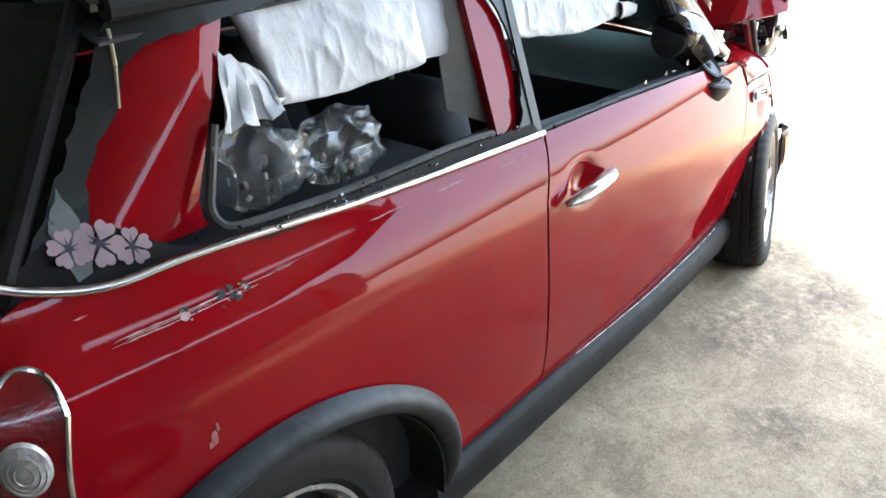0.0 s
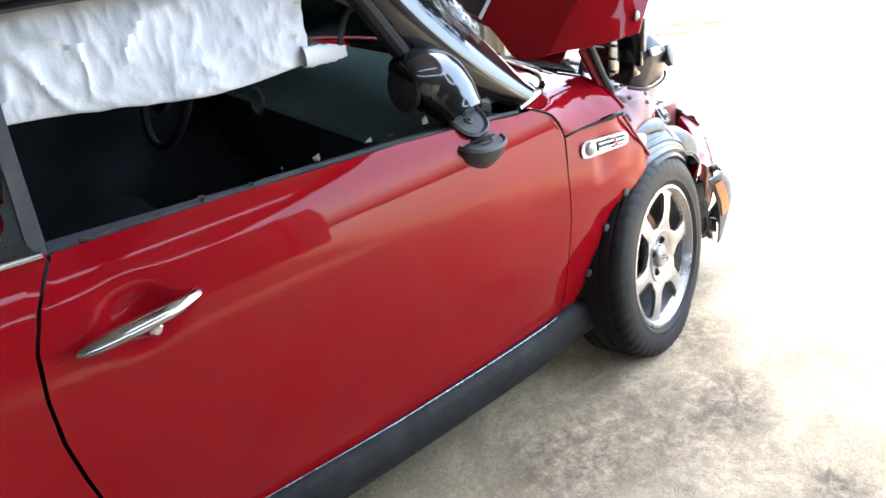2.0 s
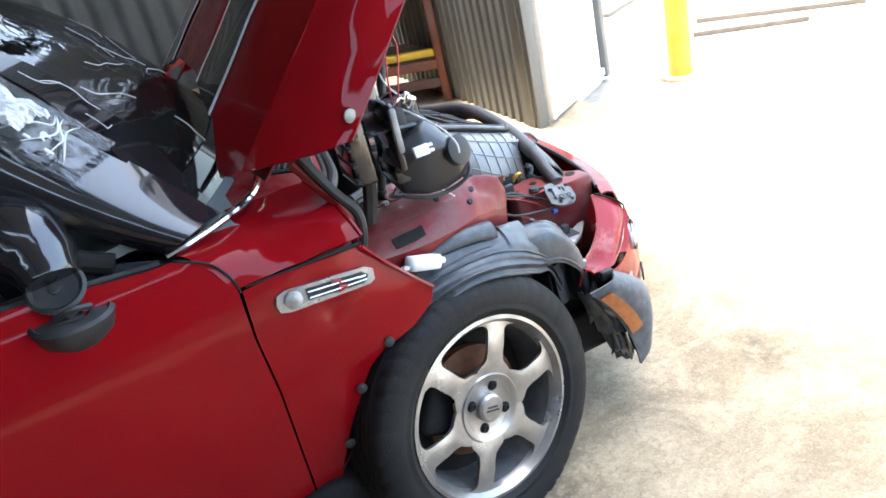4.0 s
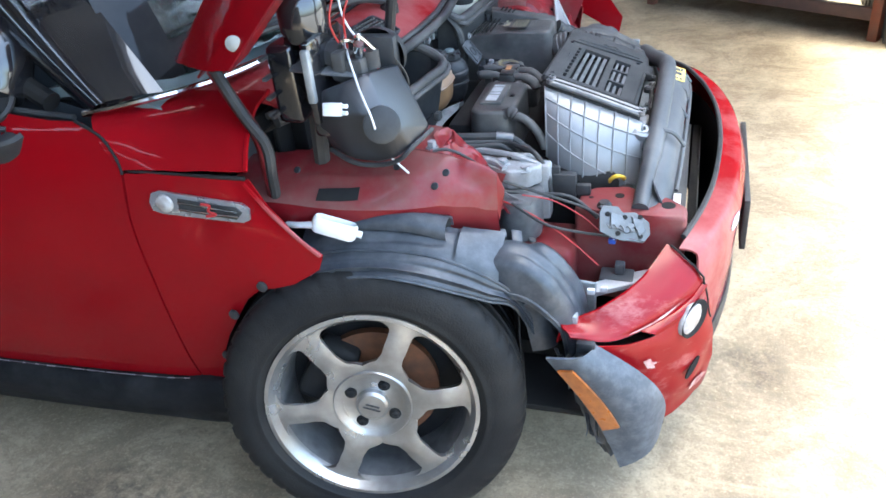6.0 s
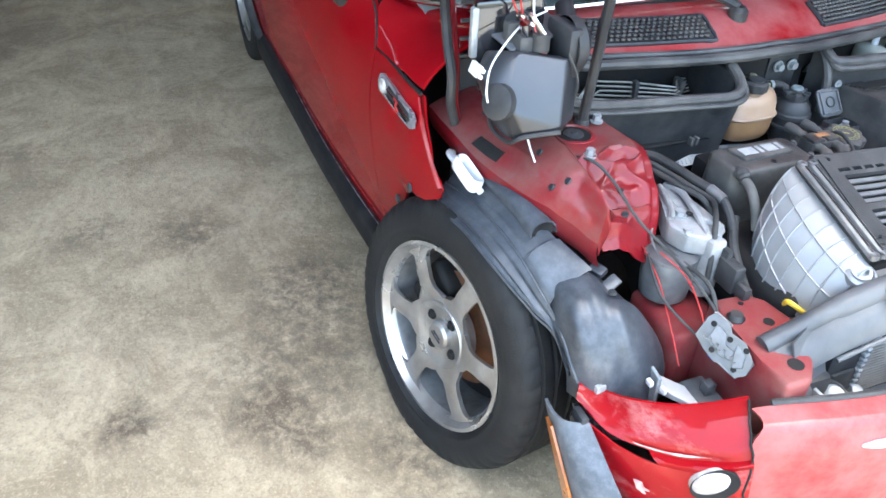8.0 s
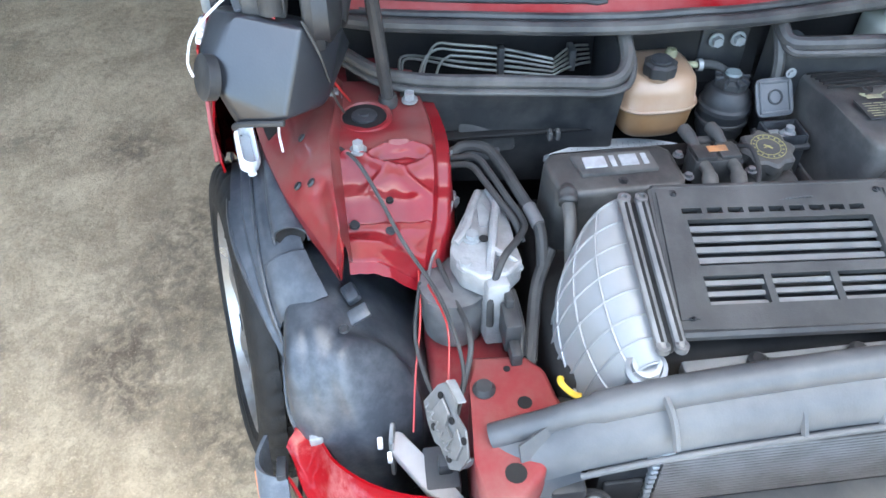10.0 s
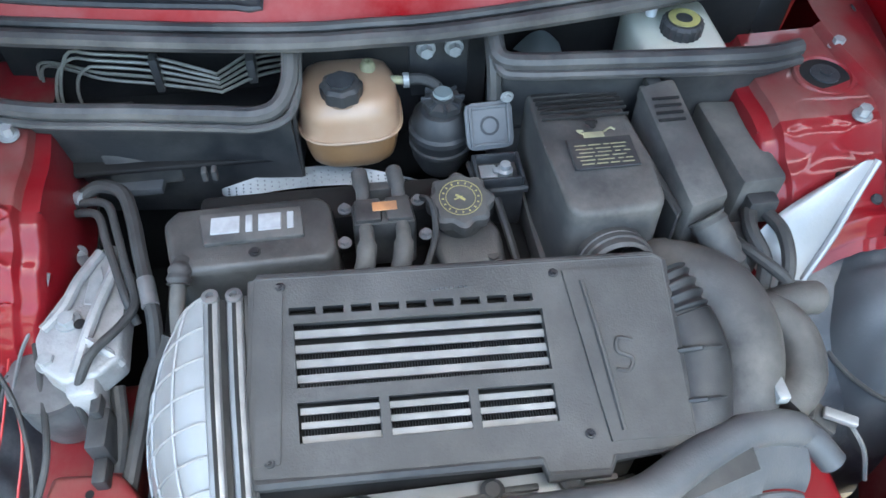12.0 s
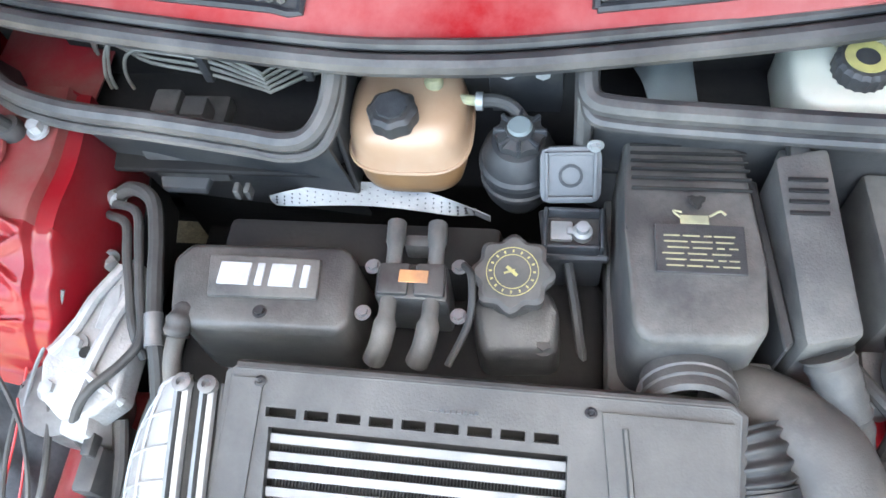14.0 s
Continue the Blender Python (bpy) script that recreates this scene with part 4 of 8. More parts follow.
part("pillar_cover", sheet([(-1.572, .922), (-1.554, 1.10), (-1.536, 1.26), (-1.560, 1.26), (-1.579, 1.10), (-1.598, .922)], lambda a, b: glassline(a, b, .008), .04, .012), BLACK, car, "black centre pillar cover")
part("quarter_frame", tube([glassline(-2.318, 1.115, -.012), glassline(-2.353, 1.043, -.008), glassline(-2.369, 1.008, -.006), glassline(-2.366, .986, -.004), glassline(-2.345, .975, -.003), glassline(-2.264, .973, -.003), glassline(-2.12, .966, -.003), glassline(-1.844, .964, -.003), glassline(-1.72, .957, -.005)], .008, 8, 6), RUBBER, car, "black rubber window frame")
part("bare_trim_strip", tube([glassline(-2.334, 1.089, -.004), glassline(-2.345, 1.06, -.004), glassline(-2.356, 1.032, -.004)], .0025, 6), PALE, car)
part("bare_trim_strip", tube([glassline(-2.418, 1.266, .012), glassline(-2.422, 1.242, .012), glassline(-2.427, 1.219, .012)], .0032, 6), PALE, car)
part("bare_trim_strip", tube([glassline(-2.425, 1.216, .006), glassline(-2.433, 1.19, .006), glassline(-2.441, 1.165, .006)], .0026, 6), PALE, car)
for cx, cz, r, turn in ((-2.572, 1.011, .026, .3), (-2.535, 1.008, .032, .9), (-2.498, .994, .026, .1)):
    for k in range(5):
        a = 2 * math.pi * k / 5 + turn
        petal = [(cx + .14 * r * math.cos(a), cz + .14 * r * math.sin(a))]
        for t in range(-6, 7):
            q = r * (1 - .30 * (abs(t) / 6) ** 4 - .13 * math.exp(-(t / 1.3) ** 2))
            petal.append((cx + q * math.cos(a + .095 * t), cz + q * math.sin(a + .095 * t)))
        part("flower_decal", sheet(petal, lambda p_, q_: glassline(p_, q_, .0165), .03, .001), PINK, car)
    part("flower_heart", sheet([(cx + (.62 if t % 2 else .10) * r * math.cos(t * .6283 + turn - .6283), cz + (.62 if t % 2 else .10) * r * math.sin(t * .6283 + turn - .6283)) for t in range(10)], lambda p_, q_: glassline(p_, q_, .0172), .03, .001), INK, car)
    part("flower_heart", sheet([(cx + (.40 if t % 2 else .12) * r * math.cos(t * .6283 + turn), cz + (.40 if t % 2 else .12) * r * math.sin(t * .6283 + turn)) for t in range(10)], lambda p_, q_: glassline(p_, q_, .018), .03, .001), INK, car)

# roof, rails, pillars, windscreen


def roof(u, v):
    x = -.84 - 1.60 * u
    y = -.605 + 1.21 * v
    w = math.sin(math.pi * v)
    return Vector((x, y, 1.302 + .075 * w ** .5 + .02 * math.sin(math.pi * u)))


part("roof", grid(roof, 20, 16, .012), BLACK_GLOSS, car, "black roof skin")
part("roof_rail", tube([(-2.42, -.600, 1.295), (-1.9, -.606, 1.300), (-1.4, -.606, 1.302), (-1.08, -.606, 1.298), (-.95, -.608, 1.282), (-.885, -.622, 1.225), (-.835, -.642, 1.15), (-.765, -.672, 1.03), (-.68, -.705, .93), (-.60, -.722, .885)], .020, 10), DARK, car, "black roof rail seal")
part("headliner", grid(lambda u, v: roof(u, v) + Vector((0, 0, -.05)), 8, 6, .006), CABIN, car)


def a_pillar(u, v):
    o = Vector((-.508, -.728, .866)).lerp(Vector((-.90, -.605, 1.292)), u)
    g = Vector((-.395, -.655, .884)).lerp(Vector((-.76, -.545, 1.325)), u)
    o += Vector((-.036, 0, -.022)) * math.sin(math.pi * u) ** .8
    return o.lerp(g, v) + Vector((.25, -.50, .38)).normalized() * .044 * math.sin(math.pi * v ** .58) ** .9


part("windscreen_pillar", grid(a_pillar, 24, 18, .02), BLACK_GLOSS, car, "glossy black windscreen pillar")
part("windscreen_pillar", grid(lambda u, v: Vector((a_pillar(u, v).x, -a_pillar(u, v).y, a_pillar(u, v).z)), 16, 8, .02), BLACK_GLOSS, car)
part("pillar_lining", sheet([(-.955, 1.262), (-.865, 1.240), (-.793, 1.150), (-.72, 1.045), (-.745, 1.035), (-.79, 1.105), (-.856, 1.161), (-.951, 1.222)], lambda a, b: Vector((a, -.592 - .10 * (1.25 - b) - .25 * (a + .85), b)), .04, .01), LINING, car, "grey windscreen pillar lining")
part("hanging_cable", tube([(-.889, -.60, 1.085), (-.871, -.60, 1.128), (-.853, -.60, 1.148), (-.825, -.60, 1.154), (-.781, -.605, 1.137), (-.729, -.625, 1.055)], .0065, 8), RUBBER, car, "dark cable loop hanging from the pillar")


def screen(u, v):
    y = -.655 + 1.31 * u
    b = ws_base(y) + Vector((-.012, 0, .012))
    t = Vector((-.76 + .06 * (1 - (y / .655) ** 2), y * .835, 1.325 + .035 * (1 - (y / .655) ** 2)))
    p = b.lerp(t, v)
    crack = .010 * noise.noise((u * 7, v * 7, 3)) if .15 < v < .95 else 0
    return p + Vector((.03 * math.sin(math.pi * v), 0, .03 * math.sin(math.pi * v) + crack))


ws = part("windscreen", grid(screen, 40, 26, .005), GLASS, car, "cracked windscreen with a dark edge band")
ws.visible_shadow = False
part("screen_band", grid(lambda u, v: screen(u, .03 + .09 * v) + Vector((.004, 0, .004)), 30, 2, .002), BAND, car)
part("screen_band_side", grid(lambda u, v: screen(.07 * u, v) + Vector((.004, -.002, .004)), 2, 20, .002), BAND, car)
rng = random.Random(8)
for k in range(12):
    u, v, a = rng.uniform(.06, .45), rng.uniform(.2, .75), rng.uniform(0, 6.28)
    pts = []
    for j in range(5):
        u, v = min(.97, max(.03, u + .03 * math.cos(a))), min(.93, max(.12, v + .05 * math.sin(a)))
        a += rng.uniform(-.7, .7)
        pts.append(screen(u, v) + Vector((.004, 0, .005)))
    part("glass_crack", tube(pts, .0011, 4, 3), WHITEWIRE, ws)
CH = [(-.515, -.742, .872), (-.455, -.728, .880), (-.400, -.702, .886), (-.352, -.662, .889), (-.318, -.61, .889), (-.290, -.52, .887), (-.27, -.42, .888), (-.252, -.25, .896), (-.240, 0, .902)]
part("screen_chrome", tube([(x, y * s, z) for s, half in ((1, CH), (-1, CH[-2::-1])) for x, y, z in half], .0085, 8, 6, .8), CHROME, car, "chrome strip along the windscreen base")

# scuttle with two air grilles


def scuttle(u, v):
    y = -.60 + 1.20 * u
    q = abs(y) / .6
    f = Vector((-.100 - .075 * q * q + .02 * math.exp(-(y / .12) ** 2), y, .826 + .008 * q))
    b = ws_base(y) + Vector((.002, 0, -.004))
    return f.lerp(b, v) + Vector((0, 0, .012 * math.sin(math.pi * v)))


scut = part("scuttle_panel", grid(scuttle, 40, 8, .006), PALE_RED, car, "red scuttle panel below the windscreen")
for a0, a1 in ((.10, .39), (.64, .92)):
    def gr(u, v, a0=a0, a1=a1):
        return scuttle(a0 + (a1 - a0) * u, .11 + .43 * v) + Vector((0, 0, .004))
    g = part("scuttle_grille", grid(gr, 16, 4, .004), BLACK, scut, "black honeycomb scuttle grille")
    part("grille_frame", tube([gr(k / 12, 0) for k in range(13)] + [gr(1, .5)] + [gr(1 - k / 12, 1) for k in range(13)] + [gr(0, .5), gr(0, 0)], .005, 6, 2), FLARE, g)
    cells = []
    for i in range(26):
        for j in range(6):
            p = gr((i + .5 + .5 * (j % 2)) / 27, (j + .7) / 6.6) + Vector((0, 0, .003))
            cells.append(lathe([(.0055, 0), (.0045, .004), (.002, .0042)], 6, pose(*p)))
    part("grille_mesh", join(*cells), SEAL, g)
part("wiper_pivot", lathe([(0, 0), (.022, 0), (.022, .03), (.014, .04), (0, .042)], 20, pose(-.165, -.045, .850)), BLACK, car)
part("wiper_arm", tube([(-.165, -.045, .888), (-.21, -.09, .905), (-.25, -.22, .918), (-.33, -.48, .925)], lambda t: .012 - .006 * t, 8), BLACK, car, "black wiper arm")
part("wiper_blade", tube([(-.26, .10, .925), (-.28, -.05, .93), (-.31, -.3, .928), (-.36, -.54, .918)], .006, 6), RUBBER, car)
part("wiper_arm", tube([(-.165, .47, .85), (-.22, .40, .90), (-.26, .25, .925), (-.29, .12, .935)], lambda t: .011 - .006 * t, 8), BLACK, car)

# raised bonnet
BD, BN, BA = Vector((.67, 0, .742)), Vector((-.742, 0, .67)), Vector((-.40, 0, .957))


def bonnet_at(s, y, n=0.0):
    return BA + BD * s + BN * n + Vector((0, y, 0))


REAR_EDGE = curve([0, .25, .45, .62, .77, .87, .93, 1.0], [.145, .14, .11, .09, .042, .008, .015, .04])


def bonnet_top(u, v):
    w = .675 + .02 * v
    y = -w + 2 * w * u
    q = abs(y) / w
    s0 = REAR_EDGE(q)
    s = s0 + (.98 - s0) * v
    return bonnet_at(s, y, .05 * (1 - q ** 2.5) - .05 + .006 * noise.noise((u * 9, v * 6, 1)) - .08 * max(0, v - .8))


bon = part("bonnet", grid(bonnet_top, 64, 20, .006), PAINT, car, "raised red bonnet with a broad black stripe")


def cheek(sgn):
    def f(u, v):
        a = bonnet_at(.04 + .94 * u, sgn * (.675 + .02 * u), -.05)
        b = bonnet_at(.185 + .80 * u, sgn * (.80 - .16 * u), -.175)
        return a.lerp(b, v) + Vector((0, sgn * .018 * math.sin(math.pi * v), 0)) + Vector((0, .006 * noise.noise((u * 9, v * 5, 6)), 0))
    return f


part("bonnet_side", grid(cheek(-1), 26, 8, .005), PAINT, bon, "creased red bonnet side")
part("bonnet_side", grid(cheek(1), 26, 8, .005), PAINT, bon)
part("bonnet_flange", grid(lambda u, v: cheek(-1)(u, 1) + Vector((.01 * v, .045 * v, .012 * v)), 20, 2, .003), PAINT_IN, bon)
for k in (.07, .40):
    part("grommet", lathe([(0, 0), (.013, 0), (.013, .003), (.007, .007), (0, .008)], 16, pose(*(cheek(-1)(k, .86) + Vector((0, -.003, 0))), 90, 0, 20)), TRIM, bon)


def stripe(lo, hi, off):
    def f(u, v):
        p = bonnet_top((lo + (hi - lo) * u + .69) / 1.38, v)
        return p + BN * off
    return f


part("black_stripe", grid(stripe(-.42, -.235, .006), 8, 20, .002), BLACK_GLOSS, bon)
part("white_line", grid(stripe(-.432, -.420, .006), 2, 20, .002), WHITE, bon)
part("white_line", grid(stripe(-.235, -.223, .006), 2, 20, .002), WHITE, bon)
part("black_stripe", grid(stripe(.235, .42, .006), 8, 20, .002), BLACK_GLOSS, bon)
part("white_line", grid(stripe(.420, .432, .006), 2, 20, .002), WHITE, bon)
part("white_line", grid(stripe(.223, .235, .006), 2, 20, .002), WHITE, bon)
part("bonnet_inner", grid(lambda u, v: bonnet_top(u, v) - BN * .05, 10, 8, .004), PAINT_IN, bon)
part("hinge_arm", tube([(-.245, -.700, .945), (-.215, -.705, .89), (-.175, -.712, .82), (-.170, -.715, .76), (-.18, -.70, .70)], .012, 8), PAINT_IN, bon, "bent red bonnet hinge arm")
part("hinge_hose", tube([(-.232, -.716, .955), (-.19, -.722, .87), (-.157, -.724, .815), (-.160, -.722, .755), (-.185, -.69, .66)], .010, 8), RUBBER, bon)
part("prop_rod", tube([(-.034, -.491, .738), (-.005, -.50, .86), (.04, -.515, 1.05), (.12, -.53, 1.40)], .010, 10), BLACK, car, "black bonnet gas strut")
part("prop_end", lathe([(0, -.012), (.014, -.01), (.016, 0), (.014, .01), (0, .012)], 14, pose(-.034, -.491, .738)), BLACK, car)

# left-hand side shell
part("left_side_panel", sheet([(-2.86, .30), (-2.86, .9), (-2.6, .965), (-1.58, .925), (-.55, .874), (-.46, .85), (-.43, .79), (-.43, .30)], left, .12, .01), PAINT, car)
part("left_wing", sheet([(-.42, .30), (-.42, .80), (-.36, .84), (.0, .80), (.25, .72), (.32, .62)] + [(.40 * math.cos(radians(a)), .32 + .36 * math.sin(radians(a))) for a in range(40, 181, 12)], lambda a, b: left(a, b) + Vector((0, -.05 * max(0, a), 0)), .06, .005), PAINT, car)
part("left_window", sheet([(-2.5, .96), (-2.35, 1.26), (-.92, 1.28), (-.62, .92)], lambda a, b: Vector((a, -glassline(a, b).y, b)), .2, .004), TINT, car)

# cabin
part("cabin_floor", rbox((-2.7, -.78, .16), (-.25, .78, .22), .01), CABIN, car)
part("bulkhead", rbox((-.30, -.66, .2), (-.27, .70, .80), .005), CABIN, car)
dash = part("dashboard", grid(lambda u, v: Vector((-.36 - .42 * v + .05 * math.sin(math.pi * u), -.70 + 1.40 * u, .86 + .05 * math.sin(math.pi * min(1, v * 1.1)) - .10 * max(0, v - .7) / .3)), 20, 12, .02), DASH, car, "grey moulded dashboard top")
part("dash_front", grid(lambda u, v: Vector((-.77 + .1 * v, -.70 + 1.40 * u, .80 - .30 * v)), 12, 5, .02), CABIN, dash)
part("air_vent", lathe([(.036, 0), (.042, .004), (.036, .010), (.026, .004), (0, .004)], 24, pose(-.775, -.62, .80, 0, -80, 10)), TRIM, dash)
part("air_vent", lathe([(.036, 0), (.042, .004), (.036, .010), (.026, .004), (0, .004)], 24, pose(-.775, .10, .82, 0, -80, 0)), TRIM, dash)
steer = part("steering_wheel", tube([(-.95 + .07 * math.sin(radians(a)), .36 + .175 * math.cos(radians(a)), .86 + .165 * math.sin(radians(a))) for a in range(0, 361, 20)], .014, 8, 2), CABIN, car, "black steering wheel")
part("steering_hub", lathe([(0, 0), (.07, 0), (.08, .02), (.06, .04), (0, .05)], 20, pose(-.95, .36, .86, 0, -67, 0)), CABIN, steer)


def seat(x, y, name="front_seat"):
    s = part(name, rbox((x - .50, y - .24, .24), (x, y + .24, .50), .06, 4), CABIN, car, "dark cloth seat")
    part("backrest", rbox((-.09, -.23, 0), (.07, .23, .60), .06, 4, pose(x - .46, y, .44, 0, -16, 0)), CABIN, s)
    part("headrest", rbox((-.06, -.13, .0), (.05, .13, .17), .05, 4, pose(x - .66, y, 1.04, 0, -14, 0)), CABIN, s)
    part("headrest_post", tube([(x - .63, y - .06, 1.0), (x - .655, y - .06, 1.07)], .007, 6, 1), ZINC, s)
    part("headrest_post", tube([(x - .63, y + .06, 1.0), (x - .655, y + .06, 1.07)], .007, 6, 1), ZINC, s)


seat(-1.05, -.36)
seat(-1.05, .36)
rs = part("rear_seat", rbox((-2.15, -.60, .26), (-1.75, .60, .52), .06, 4), CABIN, car, "dark rear bench seat")
part("backrest", rbox((-.08, -.60, 0), (.08, .60, .58), .06, 4, pose(-2.18, 0, .46, 0, -14, 0)), CABIN, rs)
part("parcel_shelf", rbox((-2.62, -.62, .84), (-2.30, .62, .87), .01), CABIN, car)
part("quarter_trim", rbox((-2.6, -.74, .22), (-1.62, -.66, .945), .03, 3), CABIN, car)
part("left_quarter_trim", rbox((-2.6, .62, .22), (-1.50, .69, .93), .03, 3), CABIN, car)
part("left_footwell", rbox((-1.50, .66, .22), (-.30, .70, .86), .02, 2), CABIN, car)
part("door_card", sheet([(-1.58, .32), (-.46, .30), (-.46, .84), (-.60, .875), (-1.56, .915)], lambda a, b: side(a, b, -.085), .15, .03), CABIN, door)
part("pull_strap", rbox((-1.2, -.735, .70), (-.95, -.70, .735), .012, 3), DASH, door)
part("left_door_card", sheet([(-1.58, .32), (-.46, .30), (-.46, .84), (-.60, .875), (-1.56, .915)], lambda a, b: left(a, b, -.06), .15, .03), CABIN, car)

# deployed curtain airbag


def crease(x, z, k, seed):
    """Sharp fold lines running over cloth."""
    return max(0, 1 - k * abs(noise.noise((x, z, seed)))) ** 2


def cushion(x0t, x0b, x1t, x1b, low, top, off, thick, fold, seed):
    """Flat cloth cushion hung from the roof rail; its ends may slant."""
    def f(u, v):
        a = 2 * math.pi * v
        k = .5 + .5 * math.sin(a)
        x = (x0b + (x0t - x0b) * k) * (1 - u) + (x1b + (x1t - x1b) * k) * u
        lz = low(x)
        z = lz + (top - lz) * k
        end = (1 - abs(2 * u - 1) ** 16) ** .5
        wr = .004 * noise.noise((x * 5, z * 9, seed)) + .0018 * noise.noise((x * 34 - z * 22, z * 30, seed + 2))
        wr += fold * (crease(x * 5 + z * 9, z * 7 - x * 2, 4, seed + 3) + .7 * crease(x * 11 - z * 9, z * 12 + x * 3, 4, seed + 5) + .35 * crease(x * 26 + z * 8, z * 20 - x * 9, 3.5, seed + 7))
        c = glassline(x, z, off)
        return c + Vector((0, -thick * end * math.cos(a) * (.75 + .25 * math.sin(x * 16 + seed)) - wr * max(0, math.cos(a)), .003 * noise.noise((x * 24, seed, math.cos(a)))))
    return f


LOW_REAR = curve([-2.3, -2.17, -2.10, -2.03, -1.96, -1.80], [1.112, 1.107, 1.102, 1.099, 1.102, 1.106])
LOW_FRONT = curve([-1.7, -1.48, -1.34, -1.18, -1.08, -.99, -.9], [1.100, 1.089, 1.073, 1.056, 1.059, 1.066, 1.066])
bag_front = part("curtain_airbag", grid(cushion(-1.66, -1.66, -.925, -.966, LOW_FRONT, 1.272, -.090, .018, .0085, 4), 190, 60, 0, True), FABRIC, car, "crumpled white curtain airbag hanging from the roof rail")
part("curtain_airbag", grid(cushion(-2.215, -2.172, -1.800, -1.812, LOW_REAR, 1.285, -.040, .030, .0050, 13), 130, 60, 0, True), FABRIC, car, "crumpled white curtain airbag hanging from the roof rail")
part("airbag_link", grid(cushion(-1.815, -1.805, -1.64, -1.64, lambda x: 1.102, 1.285, -.075, .012, .003, 23), 40, 30, 0, True), FABRIC, car, "flat white airbag section behind the pillar trim")
part("airbag_tail", grid(lambda u, v: Vector((-.985 + .105 * u, -.612 + .014 * (1 - u) * math.cos(6.283 * v), 1.083 - .010 * u + (.022 - .012 * u ** 2) * math.sin(6.283 * v) + .004 * noise.noise((u * 9, math.cos(6.283 * v) * 2, 0)))), 26, 18, 0, True), FABRIC, bag_front, "twisted white airbag tail")


def ruffle(u, v):
    """Torn end of the airbag, gathered into pleats."""
    x = (-2.268 - .040 * v) * (1 - u) + (-2.205 + .022 * v) * u
    z = (1.212 - .112 * v) * (1 - u) + (1.172 - .066 * v) * u
    z += .014 * v * noise.noise((u * 5, 0, 4)) + .006 * noise.noise((u * 5, v * 5, 9))
    return glassline(x, z, -.012 + v * (.007 * math.sin(u * 13 + 3 * v) + .018 * noise.noise((u * 6, v * 2, 2)))) + Vector((.006 * v * math.sin(u * 31), 0, 0))


part("airbag_ruffle", grid(ruffle, 60, 24, .0015), FABRIC, car, "torn white end of the airbag gathered in pleats")

# wheels


def tyre_mesh(prof, base, seg=288):
    """Tyre section turned about the axle, with cross grooves cut into its shoulders."""
    bm = bmesh.new()
    rings = []
    for r, h in prof:
        row = []
        for k in range(seg):
            a = 2 * math.pi * k / seg
            R = r - (.0055 if r > .289 and abs(h) > .052 and (k + int(abs(h) * 90)) % 6 == 0 else 0)
            row.append(bm.verts.new((R * math.cos(a), R * math.sin(a), h)))
        rings.append(row)
    for a, b in zip(rings, rings[1:]):
        for k in range(seg):
            j = (k + 1) % seg
            bm.faces.new((a[k], a[j], b[j], b[k]))
    axis = (base.to_3x3() @ Vector((0, 0, 1))).normalized()
    mid = base.translation
    moved(bm, base)
    for v in bm.verts:  # soft tyre squashed where it meets the floor
        s = (v.co - mid).dot(axis)
        if v.co.z < .05 and abs(s) > .07:
            v.co += axis * math.copysign(.010 * (1 - max(0, v.co.z) / .05), s)
        v.co.z = max(v.co.z, .002)
    return bm


